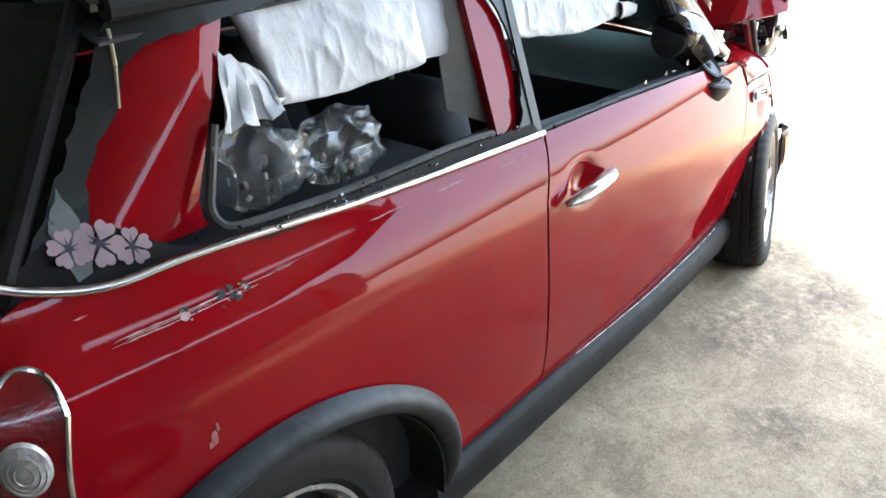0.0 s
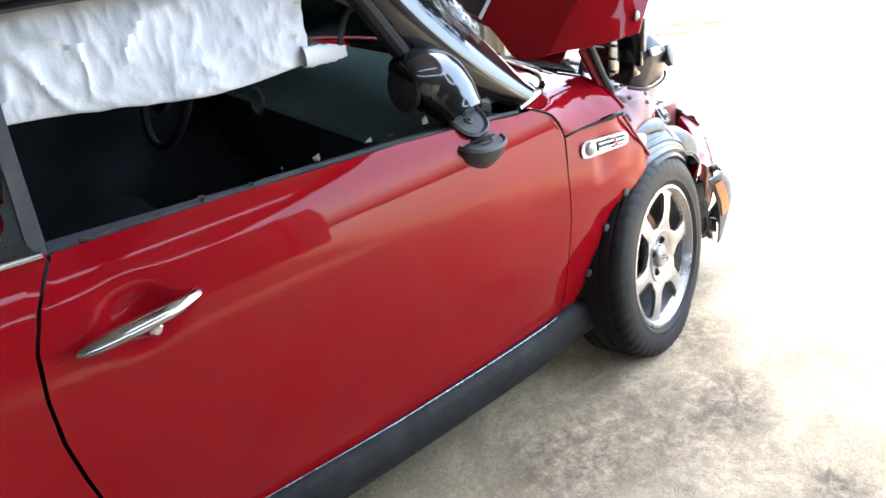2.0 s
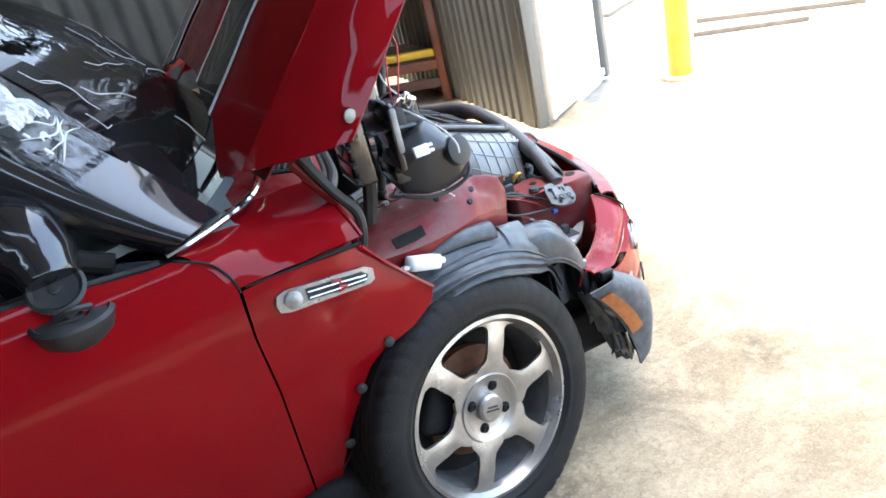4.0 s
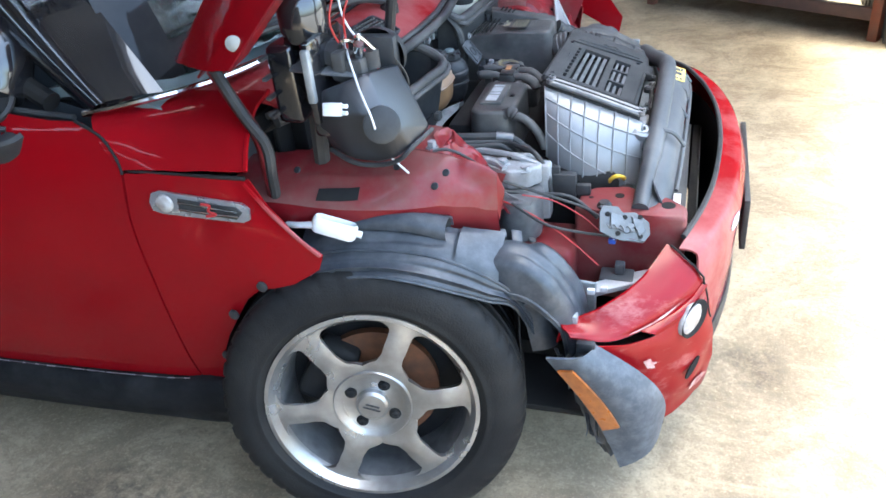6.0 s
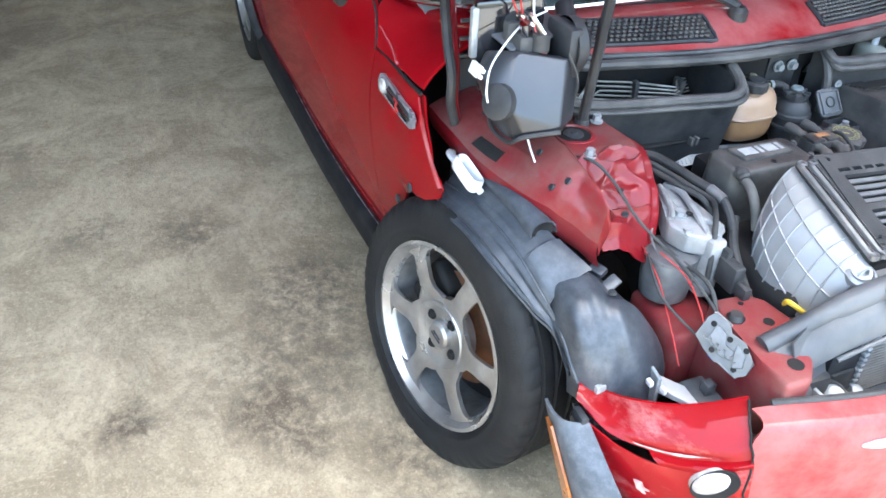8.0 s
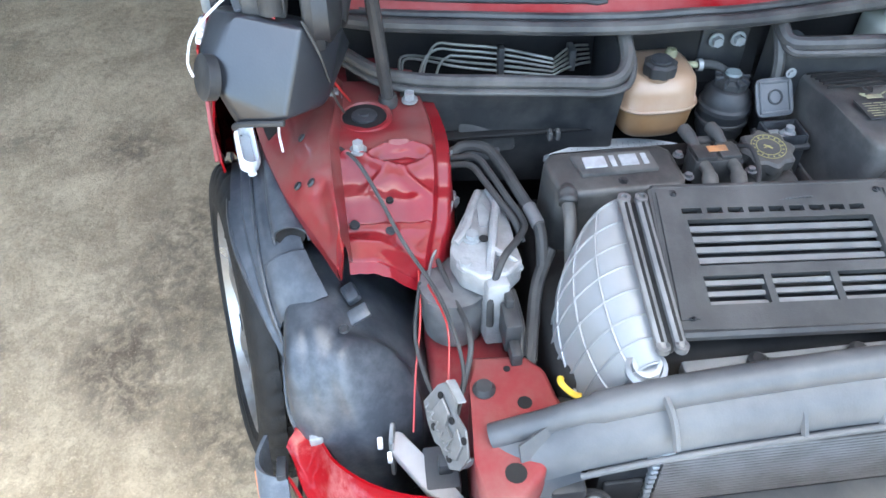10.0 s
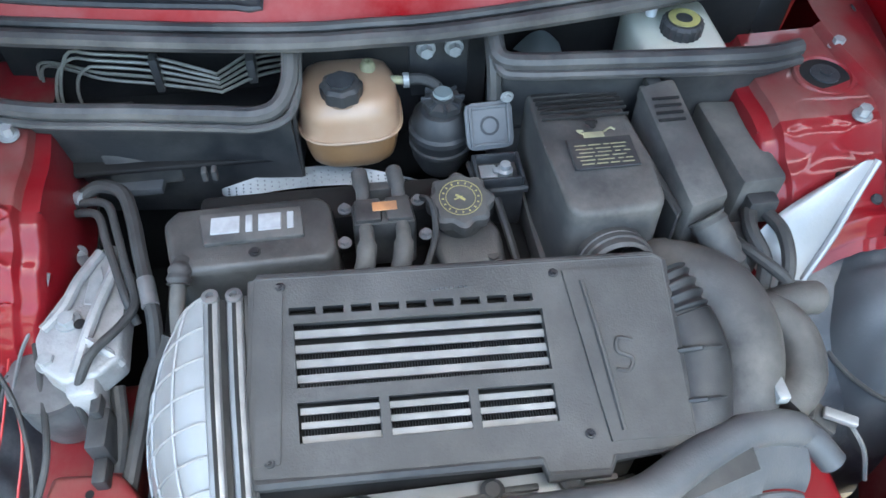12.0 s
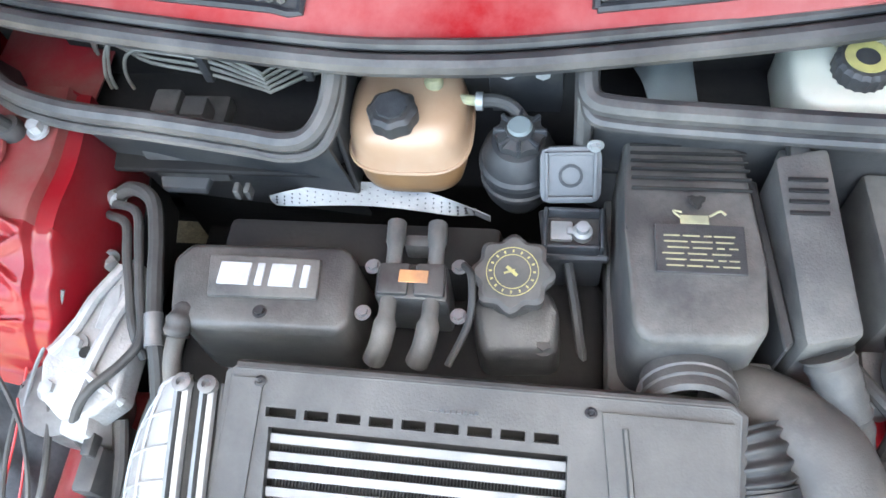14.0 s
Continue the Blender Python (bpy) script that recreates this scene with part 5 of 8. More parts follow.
def wheel(x, y, turn, mirror=False, spin=5.0, lean=0.0, z=.305):
    base = pose(x, y, z, 0, 0, turn) @ pose(0, 0, 0, lean) @ pose(0, 0, 0, 90 if not mirror else -90)
    tyre_prof = [(.212, .082), (.222, .092), (.226, .094), (.229, .0975), (.235, .0985), (.239, .0972), (.245, .099), (.272, .097), (.290, .090), (.299, .083), (.3045, .072), (.3070, .0605)]
    g = []
    for h in (.055, .022, -.022, -.055):
        g += [(.3075, h + .006), (.301, h + .004), (.301, h - .004), (.3075, h - .006)]
    prof = tyre_prof + g + [(r, -h) for r, h in tyre_prof[::-1]] + [(.205, -.07), (.205, .07), (.212, .082)]
    w = part("wheel", lathe([(.200, -.085), (.214, -.088), (.2145, -.080), (.196, -.07), (.190, .02), (.197, .068), (.2145, .081), (.2155, .090), (.207, .0915), (.200, .080), (.190, .066), (.183, .02), (.19, -.07), (.200, -.085)], 72, base), ALLOY, car, "six-spoke silver alloy wheel", angle=40)
    # Duller inner shell puts the shadow inside the rim into its colour.
    part("barrel", lathe([(.1815, -.068), (.1815, .018), (.187, .060), (.189, .066)], 64, base), DULL, w, "wheel barrel in duller metal for the shadow inside")
    part("tyre", tyre_mesh(prof, base), TYRE, w, "worn black tyre")
    part("brake_disc", lathe([(0, -.01), (.13, -.01), (.13, .01), (.05, .01), (.05, .03), (0, .03)], 40, base), RUST, w, "rusty brake disc")
    part("back_plate", lathe([(0, -.04), (.185, -.04), (.185, -.03), (0, -.03)], 40, base), DARK, w)
    part("caliper", moved(rbox((.06, -.07, -.01), (.15, .07, .045), .015, 3), base @ pose(0, 0, 0, 0, 0, 150)), DARK, w)
    for k in range(6):
        a0 = radians(spin + 60 * k)
        half = curve([.060, .094, .100, .107, .120, .148, .172, .185, .193, .198], [.53, .53, .42, .27, .195, .155, .135, .145, .21, .32])

        def f(u, v, a0=a0, half=half):
            r = .060 + .138 * u
            s = 2 * v - 1
            a = a0 + half(r) * s
            h = .070 + .010 * math.sin(math.pi * u) - .004 * s * s * (1 - abs(2 * u - 1) * .5) + .006 * u
            return Vector((r * math.cos(a), r * math.sin(a), h))
        part("spoke", moved(grid(f, 26, 8, .012), base), ALLOY, w)
    part("hub_plate", lathe([(0, .030), (.078, .034), (.084, .070), (.078, .0785), (.072, .077), (.062, .069), (.036, .066), (0, .066)], 48, base), ALLOY, w)
    cap = part("centre_cap", lathe([(.0335, .066), (.033, .078), (.027, .083), (0, .084)], 32, base), ALLOY, w)
    part("cap_emblem", moved(join(rbox((-.018, -.006, .083), (.018, -.002, .0855), .001, 1), rbox((-.014, .002, .083), (.014, .006, .0855), .001, 1)), base @ pose(0, 0, 0, 0, 0, -20)), FLARE, w)
    for k in range(4):
        a = radians(spin + 22 + 90 * k + 30)
        part("bolt_hole", lathe([(0, .0665), (.0125, .0665), (.0125, .0695), (0, .0695)], 18, base @ pose(.050 * math.cos(a), .050 * math.sin(a), 0)), DARK, w)
        part("wheel_bolt", lathe([(.0085, .069), (.0085, .0745), (.005, .076), (.0045, .073), (0, .073)], 10, base @ pose(.050 * math.cos(a), .050 * math.sin(a), 0)), DARK, w)


wheel(-.025, -.720, 14, lean=-6.8, z=.276)
wheel(-2.43, -.722, 0, spin=20)
wheel(0.0, .722, 15, True)
wheel(-2.43, .722, 0, True)

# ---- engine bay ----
# Tub, block, gearbox and manifold are near-black, keeping the gaps between parts dark.
bay = part("engine_bay_tub", join(rbox((-.24, -.50, .20), (-.20, .60, .80), .004), rbox((-.22, -.48, .20), (.56, .52, .24), .004)), DARK, car, "dark engine bay tub")
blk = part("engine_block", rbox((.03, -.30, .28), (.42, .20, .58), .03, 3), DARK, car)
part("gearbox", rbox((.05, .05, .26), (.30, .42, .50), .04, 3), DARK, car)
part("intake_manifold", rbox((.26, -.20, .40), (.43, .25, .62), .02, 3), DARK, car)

# strut towers


R_Y = curve([-.27, -.10, 0, .064, .13, .18, .222], [-.600, -.574, -.578, -.584, -.583, -.580, -.576])
R_Z = curve([-.27, -.10, 0, .064, .13, .18, .222], [.735, .742, .746, .749, .743, .730, .706])
O_Y = curve([-.27, -.165, -.05, .03, .11, .17, .222], [-.728, -.720, -.704, -.680, -.652, -.618, -.588])
O_Z = curve([-.27, -.165, -.05, .03, .11, .17, .222], [.703, .696, .680, .671, .667, .655, .634])
T_IN = curve([0, .3, .7, 1], [-.425, -.408, -.412, -.442])
T_Z = curve([0, .3, .54, .595, .65, .73, .785, .83, .92, 1], [.735, .736, .735, .726, .706, .689, .664, .657, .656, .656])


def smoothstep(a, b, x):
    t = min(1, max(0, (x - a) / (b - a)))
    return t * t * (3 - 2 * t)


def gauss(x, c, w):
    return math.exp(-((x - c) / w) ** 2)


def wing_panel(x, t, dent=1.0, out=0.0):
    """Sloping outer panel of the inner wing, from the upright rib down to its rolled edge."""
    y = R_Y(x) + (O_Y(x) - R_Y(x)) * t
    z = R_Z(x) + (O_Z(x) - R_Z(x)) * t ** 2.1
    z += dent * (-.020 * gauss(x, .178, .026) * gauss(t, .50, .24) - .010 * gauss(x, .150, .012) * gauss(t, .35, .3) + .006 * gauss(x, .128, .014) * gauss(t, .8, .2)
                 - .006 * gauss(x, .20, .010) * gauss(t, .7, .3) + .003 * noise.noise((x * 22, t * 3, 4)))
    z += .004 * gauss(t, .62, .05) * smoothstep(-.2, -.05, x) * (1 - smoothstep(.05, .12, x))
    return Vector((x, y - out * .5, z + out))


def tower_skin(u, v, dent=1.0):
    """Pressed strut tower inboard of the rib: top plate, creased front step, ledge and upright inner wall."""
    x = -.105 + .345 * u - .033 * smoothstep(.75, 1, u)
    zc = T_Z(u)
    yo, yi = R_Y(min(x, .222)) + .007, T_IN(u)
    if v < .80:
        t = v / .80
        y, z = yo + (yi - yo) * .84 * t, zc - .004 * t
    elif v < .86:
        t = (v - .80) / .06
        y, z = yo + (yi - yo) * (.84 + .03 * t), zc - .004 - .013 * t
    elif v < .92:
        t = (v - .86) / .06
        y, z = yo + (yi - yo) * (.87 + .12 * t), zc - .017 - .003 * t
    else:
        t = (v - .92) / .08
        y, z = yo + (yi - yo) * (.99 + .06 * t), zc - .020 - .15 * t
    w = smoothstep(0, .12, v) * (1 - smoothstep(.74, .84, v))
    crease = (.010 * gauss(u, .555 + .03 * math.sin(v * 9), .016) + .008 * gauss(u, .60 - .03 * math.sin(v * 7 + 1), .013) - .006 * gauss(u, .58, .012)
              + .009 * gauss(u - .35 * (v - .6), .66, .016) * gauss(v, .62, .14) + .007 * gauss(u + .3 * (v - .4), .63, .014) * gauss(v, .35, .12)
              - .007 * gauss(u, .70, .03) * gauss(v, .55, .12) + .006 * gauss(u, .815, .012) - .004 * gauss(u, .20, .22) * gauss(v, .45, .25))
    z += dent * w * (crease + .0035 * noise.noise((u * 12, v * 8, 3)) * smoothstep(.45, .6, u))
    z -= .055 * smoothstep(.80, 1, u) * smoothstep(.2, .9, v) + .030 * smoothstep(.95, 1, u)
    return Vector((x, y, z))


def tower(place, label):
    d = 1.0 if label else .15
    tw = part("strut_tower", grid(lambda u, v: place(tower_skin(.54 + .46 * u, v, d)), 80, 90, 0), PAINT_IN, car, label, 50)
    part("tower_top", grid(lambda u, v: place(tower_skin(.54 * u, .86 * v, d)), 40, 60, 0), PAINT_DUSTY, tw, "tower top under brown dust", 50)
    part("tower_ledge", grid(lambda u, v: place(tower_skin(.54 * u, .86 + .14 * v, d)), 40, 24, 0), PAINT_IN, tw, "red ledge and upright side of the tower", 50)
    part("inner_wing", grid(lambda u, v: place(wing_panel(-.27 + .492 * u, v, d)), 90, 30, 0), PAINT_DUSTY, tw, "dented dusty red inner wing panel", 50)
    part("wing_skirt", grid(lambda u, v: place(wing_panel(-.27 + .492 * u, 1, d) + Vector((0, -.004 * math.sin(math.pi * v) + .012 * v, -.055 * v))), 50, 6, 0), PAINT_IN, tw)
    part("wing_rib", grid(lambda u, v: place(wing_panel(-.105 + .345 * u, 0, d).lerp(tower_skin(u, .04, d), v ** 2) + Vector((0, 0, .0045 * math.sin(math.pi * v)))), 60, 8, 0), PAINT_DUSTY, tw, "upright pressed rib")
    part("wing_front", grid(lambda u, v: place(wing_panel(.222, u, d) + Vector((.006 * v + .006 * math.sin(4 * u) * v, .004 * v, -.026 * v))), 16, 8, .003), PAINT_IN, tw, "folded red panel end")
    part("tower_front", grid(lambda u, v: place(tower_skin(1, .92 * u) + Vector((.010 * v, 0, -.014 * v + .006 * noise.noise((u * 7, 0, 2)) * v))), 24, 3, .003), PAINT_IN, tw)
    # Near-black stands in for shade behind the hoses and mount.
    part("tower_side_shade", grid(lambda u, v: place(tower_skin(u, 1) + Vector((0, -.012 * v, -.12 * v))), 24, 4, .003), DARK, tw)
    part("tower_back", grid(lambda u, v: place(tower_skin(0, .92 * u) + Vector((-.01 * v, 0, -.16 * v))), 20, 4, .003), PAINT_IN, tw)
    c = place(Vector((.003, -.530, .7355)))
    part("tower_hole", lathe([(.044, .0), (.042, .004), (.036, .004), (.034, .001), (.030, .0005), (0, .0005)], 36, pose(*c)), PAINT_DUSTY, tw)
    part("hole_dark", lathe([(.034, .0012), (.016, .0016), (0, .0016)], 32, pose(*c)), DARK, tw)
    part("strut_top", lathe([(.0, .001), (.020, .001), (.020, .004), (.008, .005), (.008, .008), (0, .008)], 20, pose(*c)), FLARE, tw)
    for a, b in ((-.034, -.457), (.088, -.543), (-.055, -.575)):
        q = place(Vector((a, b, .735)))
        part("strut_nut", bolt(q, "z", .0085, .016), ZINC, tw)
    for u, v, r, m_ in ((.731, .42, .006, DARK), (.812, .10, .008, FLARE), (.838, .43, .008, FLARE)):
        q = place(tower_skin(u, v, d) + Vector((0, 0, .001)))
        part("bung", lathe([(0, .004), (r * .8, .004), (r, 0), (0, 0)], 12, pose(*q, 0, 20, 0)), m_, tw)
    for x, t in ((.118, .77), (.135, .52), (.045, .45), (-.15, .5)):
        q = place(wing_panel(x, t, d) + Vector((0, -.001, .001)))
        part("bung", lathe([(0, .003), (.006, .003), (.0075, 0), (0, 0)], 12, facing(q, (0, -.7 if place(Vector((0, -1, 0))).y < 0 else .7, .7))), FLARE, tw)
    return tw


twr = tower(lambda p: p, "dusty red strut tower with creased front")
twl = tower(lambda p: Vector((p.x - .03, .09 - p.y, p.z)), "")
part("name_plate", grid(lambda u, v: wing_panel(-.093 + .076 * u, .78 + .15 * v - .03 * u, 1, .0022), 12, 4, .0015), DARK, twr, "black plate riveted to the inner wing")
part("inner_wing_floor", grid(lambda u, v: Vector((-.27 + .17 * u, -.60 + .16 * v, .690 + .012 * math.sin(math.pi * v))), 10, 10, .004), PAINT_DUSTY, car)

# chassis leg and bumper mount
leg = part("chassis_leg", prism([(.338, -.412), (.345, -.335), (.372, -.312), (.44, -.300), (.53, -.345), (.565, -.380), (.565, -.432), (.50, -.430), (.39, -.420)], .34, .552, .010, 3), RAIL, car, "dusty red chassis leg end with holes")
for x, y, r in ((.426, -.351, .010), (.527, -.382, .014), (.368, -.365, .005)):
    part("leg_hole", lathe([(0, .0), (r, .0), (r, .0015), (0, .0015)], 18, pose(x, y, .5515)), DARK, leg)
part("chassis_rail", rbox((.18, -.465, .34), (.345, -.335, .475), .02, 3), RAIL, car)
part("rail_left", rbox((-.15, .40, .34), (.55, .52, .50), .02, 3), PAINT_IN, car)

# right wheel-arch liner


C_Y = curve([-.13, -.05, .06, .12, .17, .217, .27, .295], [-.738, -.728, -.717, -.709, -.702, -.692, -.670, -.655])
C_Z = curve([-.13, -.05, .06, .12, .17, .217, .27, .295], [.592, .604, .607, .598, .580, .550, .495, .440])
P_Y = curve([-.13, -.02, .04, .105, .16, .22, .272, .295], [-.778, -.769, -.762, -.748, -.726, -.698, -.668, -.652])
P_Z = curve([-.13, -.02, .04, .105, .16, .22, .272, .295], [.545, .577, .580, .564, .536, .502, .462, .400])
I_Y = curve([-.13, 0, .1, .16, .25], [-.690, -.668, -.650, -.636, -.600])
I_Z = curve([-.13, 0, .1, .16, .25], [.628, .640, .632, .616, .585])


def liner(x, t):
    """Shelf of the wheel-arch liner, from its crease inwards to the strut tower; below zero, the grooved flange down to its lip."""
    if t < 0:
        q = -t
        w = .006 * math.sin(math.pi * q) - .005 * gauss(q, .38, .10) + .004 * gauss(q, .58, .07) - .005 * gauss(q, .80, .08)
        return Vector((x, C_Y(x) + (P_Y(x) - C_Y(x)) * q ** .8 - w, C_Z(x) + (P_Z(x) - C_Z(x)) * q + .4 * w))
    y, z = C_Y(x) + (I_Y(x) - C_Y(x)) * t, C_Z(x) + (I_Z(x) - C_Z(x)) * t
    z += .010 * math.sin(math.pi * t) + .003 * noise.noise((x * 16, t * 3, 2)) - .006 * gauss(t, .30, .10) * smoothstep(-.1, .0, x) * (1 - smoothstep(.10, .16, x))
    z += .007 * smoothstep(.160, .166, x) * smoothstep(.02, .1, t)
    return Vector((x, y, z))


lin = part("wheel_arch_liner", grid(lambda u, v: liner(-.13 + .37 * u, v), 90, 24, .003), LINER, car, "grey plastic wheel-arch liner hanging loose", 50)
part("liner_flange", grid(lambda u, v: liner(-.13 + .425 * u, -v), 80, 24, .003), LINER, lin, "grooved outer flange of the liner", 60)
part("liner_return", grid(lambda u, v: liner(-.13 + .425 * u, -1) + Vector((0, .030 * v, .012 * v)), 40, 3, .003), LINER, lin)


DOME_X = curve([0, .18, .34, .50, .64, .78, .90, 1.0], [.085, .190, .255, .303, .342, .371, .388, .396])
DOME_Z = curve([0, .18, .34, .50, .64, .78, .90, 1.0], [.560, .577, .583, .566, .527, .472, .400, .310])
DOME_CUT = curve([0, .12, .26, .42, .58, .76, .90, 1.0], [.085, .024, .004, .0, .030, .082, .138, .215])
DOME_Y = curve([0, .12, .26, .42, .58, .76, .90, 1.0], [-.680, -.672, -.648, -.612, -.570, -.518, -.474, -.440])


def dome(u, v):
    """Moulded front of the liner: a crest beside the tyre that falls away inwards and drops at its front."""
    front = smoothstep(.55, 1.0, u)
    y = -.585 + (DOME_Y(v) + .585) * (1 - .30 * front)
    x = DOME_X(u) - (.050 * abs(2 * v - .85) ** 2.4) * front
    z = DOME_Z(u) - DOME_CUT(v) * (1 - .45 * front)
    q = math.hypot((x - .330) / .058, (y + .545) / .062)
    k = .016 / (1 + math.exp((q - 1) * 24))
    groove = -.005 * gauss(v, .30, .035) * smoothstep(.30, .42, u)
    return Vector((x + k * .6, y + k * .5, z + k * .6 + groove + .003 * noise.noise((x * 22, y * 22, 1))))


dm = part("liner_dome", grid(dome, 60, 60, .003), LINER, lin, "smooth grey moulded liner dome")
part("dome_edge", tube([dome(k / 24, .02) for k in range(25)], .0035, 8, 2), LINER, lin)
part("dome_tab", join(moved(rbox((-.016, -.011, -.003), (.016, .011, .012), .004, 2), pose(.215, -.572, .566, 22, 4, 22)), moved(rbox((-.012, -.020, -.004), (.012, .020, .005), .004, 2), pose(.250, -.566, .560, 22, 18, 22))), LINER, lin)
part("dome_stud", lathe([(0, 0), (.008, 0), (.006, .003), (0, .003)], 14, pose(.285, -.585, .572, 10, 12, 0)), FLARE, lin)
part("liner_end", grid(lambda u, v: Vector((.274, -.657, .470)).lerp(Vector((.292, -.650, .352)), v).lerp(Vector((.322, -.560, .475)).lerp(Vector((.335, -.548, .350)), v), u) + Vector((.022, -.020, 0)) * math.sin(math.pi * u), 12, 10, .004), LINER, lin, "folded front end of the liner")
part("liner_drop", grid(lambda u, v: Vector((.270 - .02 * u, -.655 + .05 * u, .475 - .13 * v)), 4, 6, .003), DARK, lin)


def left_dome(u, v):
    """Left liner front: a plateau that drops steeply, with a raised oval panel."""
    a = 2 * math.pi * u
    c, s = math.cos(a), math.sin(a)
    rx = .118 if c > 0 else .165
    ry = .114 if s < 0 else .116
    drop = .275 * max(0, c) ** 2 + (.085 if s < 0 else .20) * s * s + .04 * min(0, c) ** 2
    b = v ** .9
    x, y = .250 + rx * c * b, -.562 + ry * s * b
    z = .594 - drop * (1 - math.sqrt(max(0, 1 - b ** 2.2))) - .012 * b * b
    q = math.hypot((x - .345) / .062, (y + .560) / .066)
    k = .017 / (1 + math.exp((q - 1) * 20))
    step = -.008 / (1 + math.exp(((x - .225) + .25 * (y + .56)) * 400))
    return Vector((x + k * .8, y, z + k * .6 + step + .003 * noise.noise((x * 22, y * 22, 1))))


part("left_liner_dome", grid(lambda u, v: (lambda p: Vector((p.x - .01, .115 - p.y, p.z + .02)))(left_dome(u, v)), 60, 24, 0, True), SHROUD, car, "pale grey left wheel-arch liner dome")
part("dome_seal", tube([(lambda p: Vector((p.x - .01, .115 - p.y, p.z + .026)))(left_dome(.05 + .40 * k / 20, .86)) for k in range(21)], .004, 8, 2), RUBBER, car)
part("liner_lip", tube([liner(-.13 + .425 * k / 30, -1) + Vector((0, -.001, -.001)) for k in range(31)], .0035, 6, 2), LINER, lin)
part("liner_crease", tube([liner(-.13 + .40 * k / 30, 0) + Vector((0, -.001, .002)) for k in range(31)], .0028, 6, 2), LINER, lin)
part("liner_roll", grid(lambda u, v: liner(-.10 + .245 * u, .78) + Vector((0, -(.012 + .016 * u) * math.cos(math.pi * (1.15 * v - .1)), .004 + (.010 + .016 * u) * math.sin(math.pi * (1.15 * v - .1)))), 24, 14, .003), LINER, lin, "rolled inner edge of the liner")
part("roll_mouth", lathe([(.022, 0), (.0, -.012)], 14, pose(*(liner(.142, .78) + Vector((0, 0, .008))), 0, 90, 0)), DARK, lin)
part("left_arch_liner", grid(lambda u, v: Vector((.05 + .33 * math.cos(radians(150 - 160 * u)), .76 - .22 * v, .27 + .33 * math.sin(radians(150 - 160 * u)))), 30, 10, .005), LINER, car, "grey inner wheel-arch shell")

loop = [(-.036 + .0 * k + .026 * math.copysign(1, math.cos(radians(k))) * (1 if abs(math.cos(radians(k))) > .01 else 0) + .013 * math.cos(radians(k)), .013 * math.sin(radians(k)), 0) for k in range(0, 361, 15)]
part("filler_clip", moved(join(tube([(x + .036, y, 0) for x, y, z in loop], .0045, 8, 1, 3.4), rbox((-.034, -.012, -.016), (.034, .012, -.011), .002, 1), tube([(.036, 0, 0), (.052, .0, 0)], .007, 8, 1), tube([(-.036, .002, -.006), (-.07, .012, -.02), (-.09, .03, -.03)], lambda t: .014 - .005 * t, 8, 4, .5)), pose(-.052, -.726, .655, -12, 20, 10)), WHITE, car, "white plastic filler clip")

# scuttle seal and water trays
sealpts = [(-.19, -.62, .815), (-.135, -.50, .818), (-.105, -.35, .818), (-.085, -.20, .815), (-.068, -.08, .818), (-.062, .0, .822), (-.068, .08, .818), (-.085, .2, .815), (-.115, .38, .812), (-.15, .55, .81)]
part("scuttle_seal", tube(sealpts, .012, 10), SEAL, car, "grey rubber bonnet seal")
part("seal_lip", tube([(x - .018, y, z + .010) for x, y, z in sealpts], .007, 8), SEAL, car)
part("seal_carrier", grid(lambda u, v: Vector((0, 0, 0)) + smooth_path(sealpts, 6)[min(53, int(u * 53))] + Vector((-.014 - .03 * v, 0, -.004 - .022 * v)), 53, 4, .004), DARK, car)

rimr = [(-.125, -.555, .775), (-.075, -.50, .764), (-.048, -.42, .760), (-.034, -.30, .757), (-.020, -.20, .756), (-.012, -.15, .757), (-.018, -.122, .764), (-.045, -.106, .778), (-.085, -.102, .795), (-.108, -.100, .808)]
tray = part("water_tray", grid(lambda u, v: smooth_path(rimr, 6)[min(54, int(u * 54))] + Vector((-.075 * v, 0, -.20 * v)), 54, 5, .004), BLACK, car, "black plastic water tray below the windscreen")
part("tray_seal", tube(rimr, .0115, 10), SEAL, tray, "grey rubber tray seal")
part("tray_lip", tube([(x + .012, y + (.008 if y > -.13 else 0), z - .012) for x, y, z in rimr], .006, 8), SEAL, tray)
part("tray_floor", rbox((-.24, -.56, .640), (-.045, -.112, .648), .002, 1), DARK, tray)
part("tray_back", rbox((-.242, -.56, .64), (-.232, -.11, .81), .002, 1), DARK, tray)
part("tray_side", rbox((-.24, -.112, .60), (-.05, -.106, .785), .002, 1), BLACK, tray)
part("front_face", grid(lambda u, v: Vector((-.054 + .034 * u - .055 * v, -.47 + .36 * u, .755 - .24 * v)), 10, 6, .004), BLACK, tray)
part("clip_stub", join(rbox((-.012, -.235, .66), (.002, -.228, .678), .002), rbox((-.012, -.222, .66), (.002, -.215, .678), .002)), GREY, tray)
part("side_bracket", prism([(-.110, -.392), (-.110, -.298), (-.043, -.305), (-.044, -.364)], .597, .611, .003), SHROUD, tray, "grey plastic bracket")
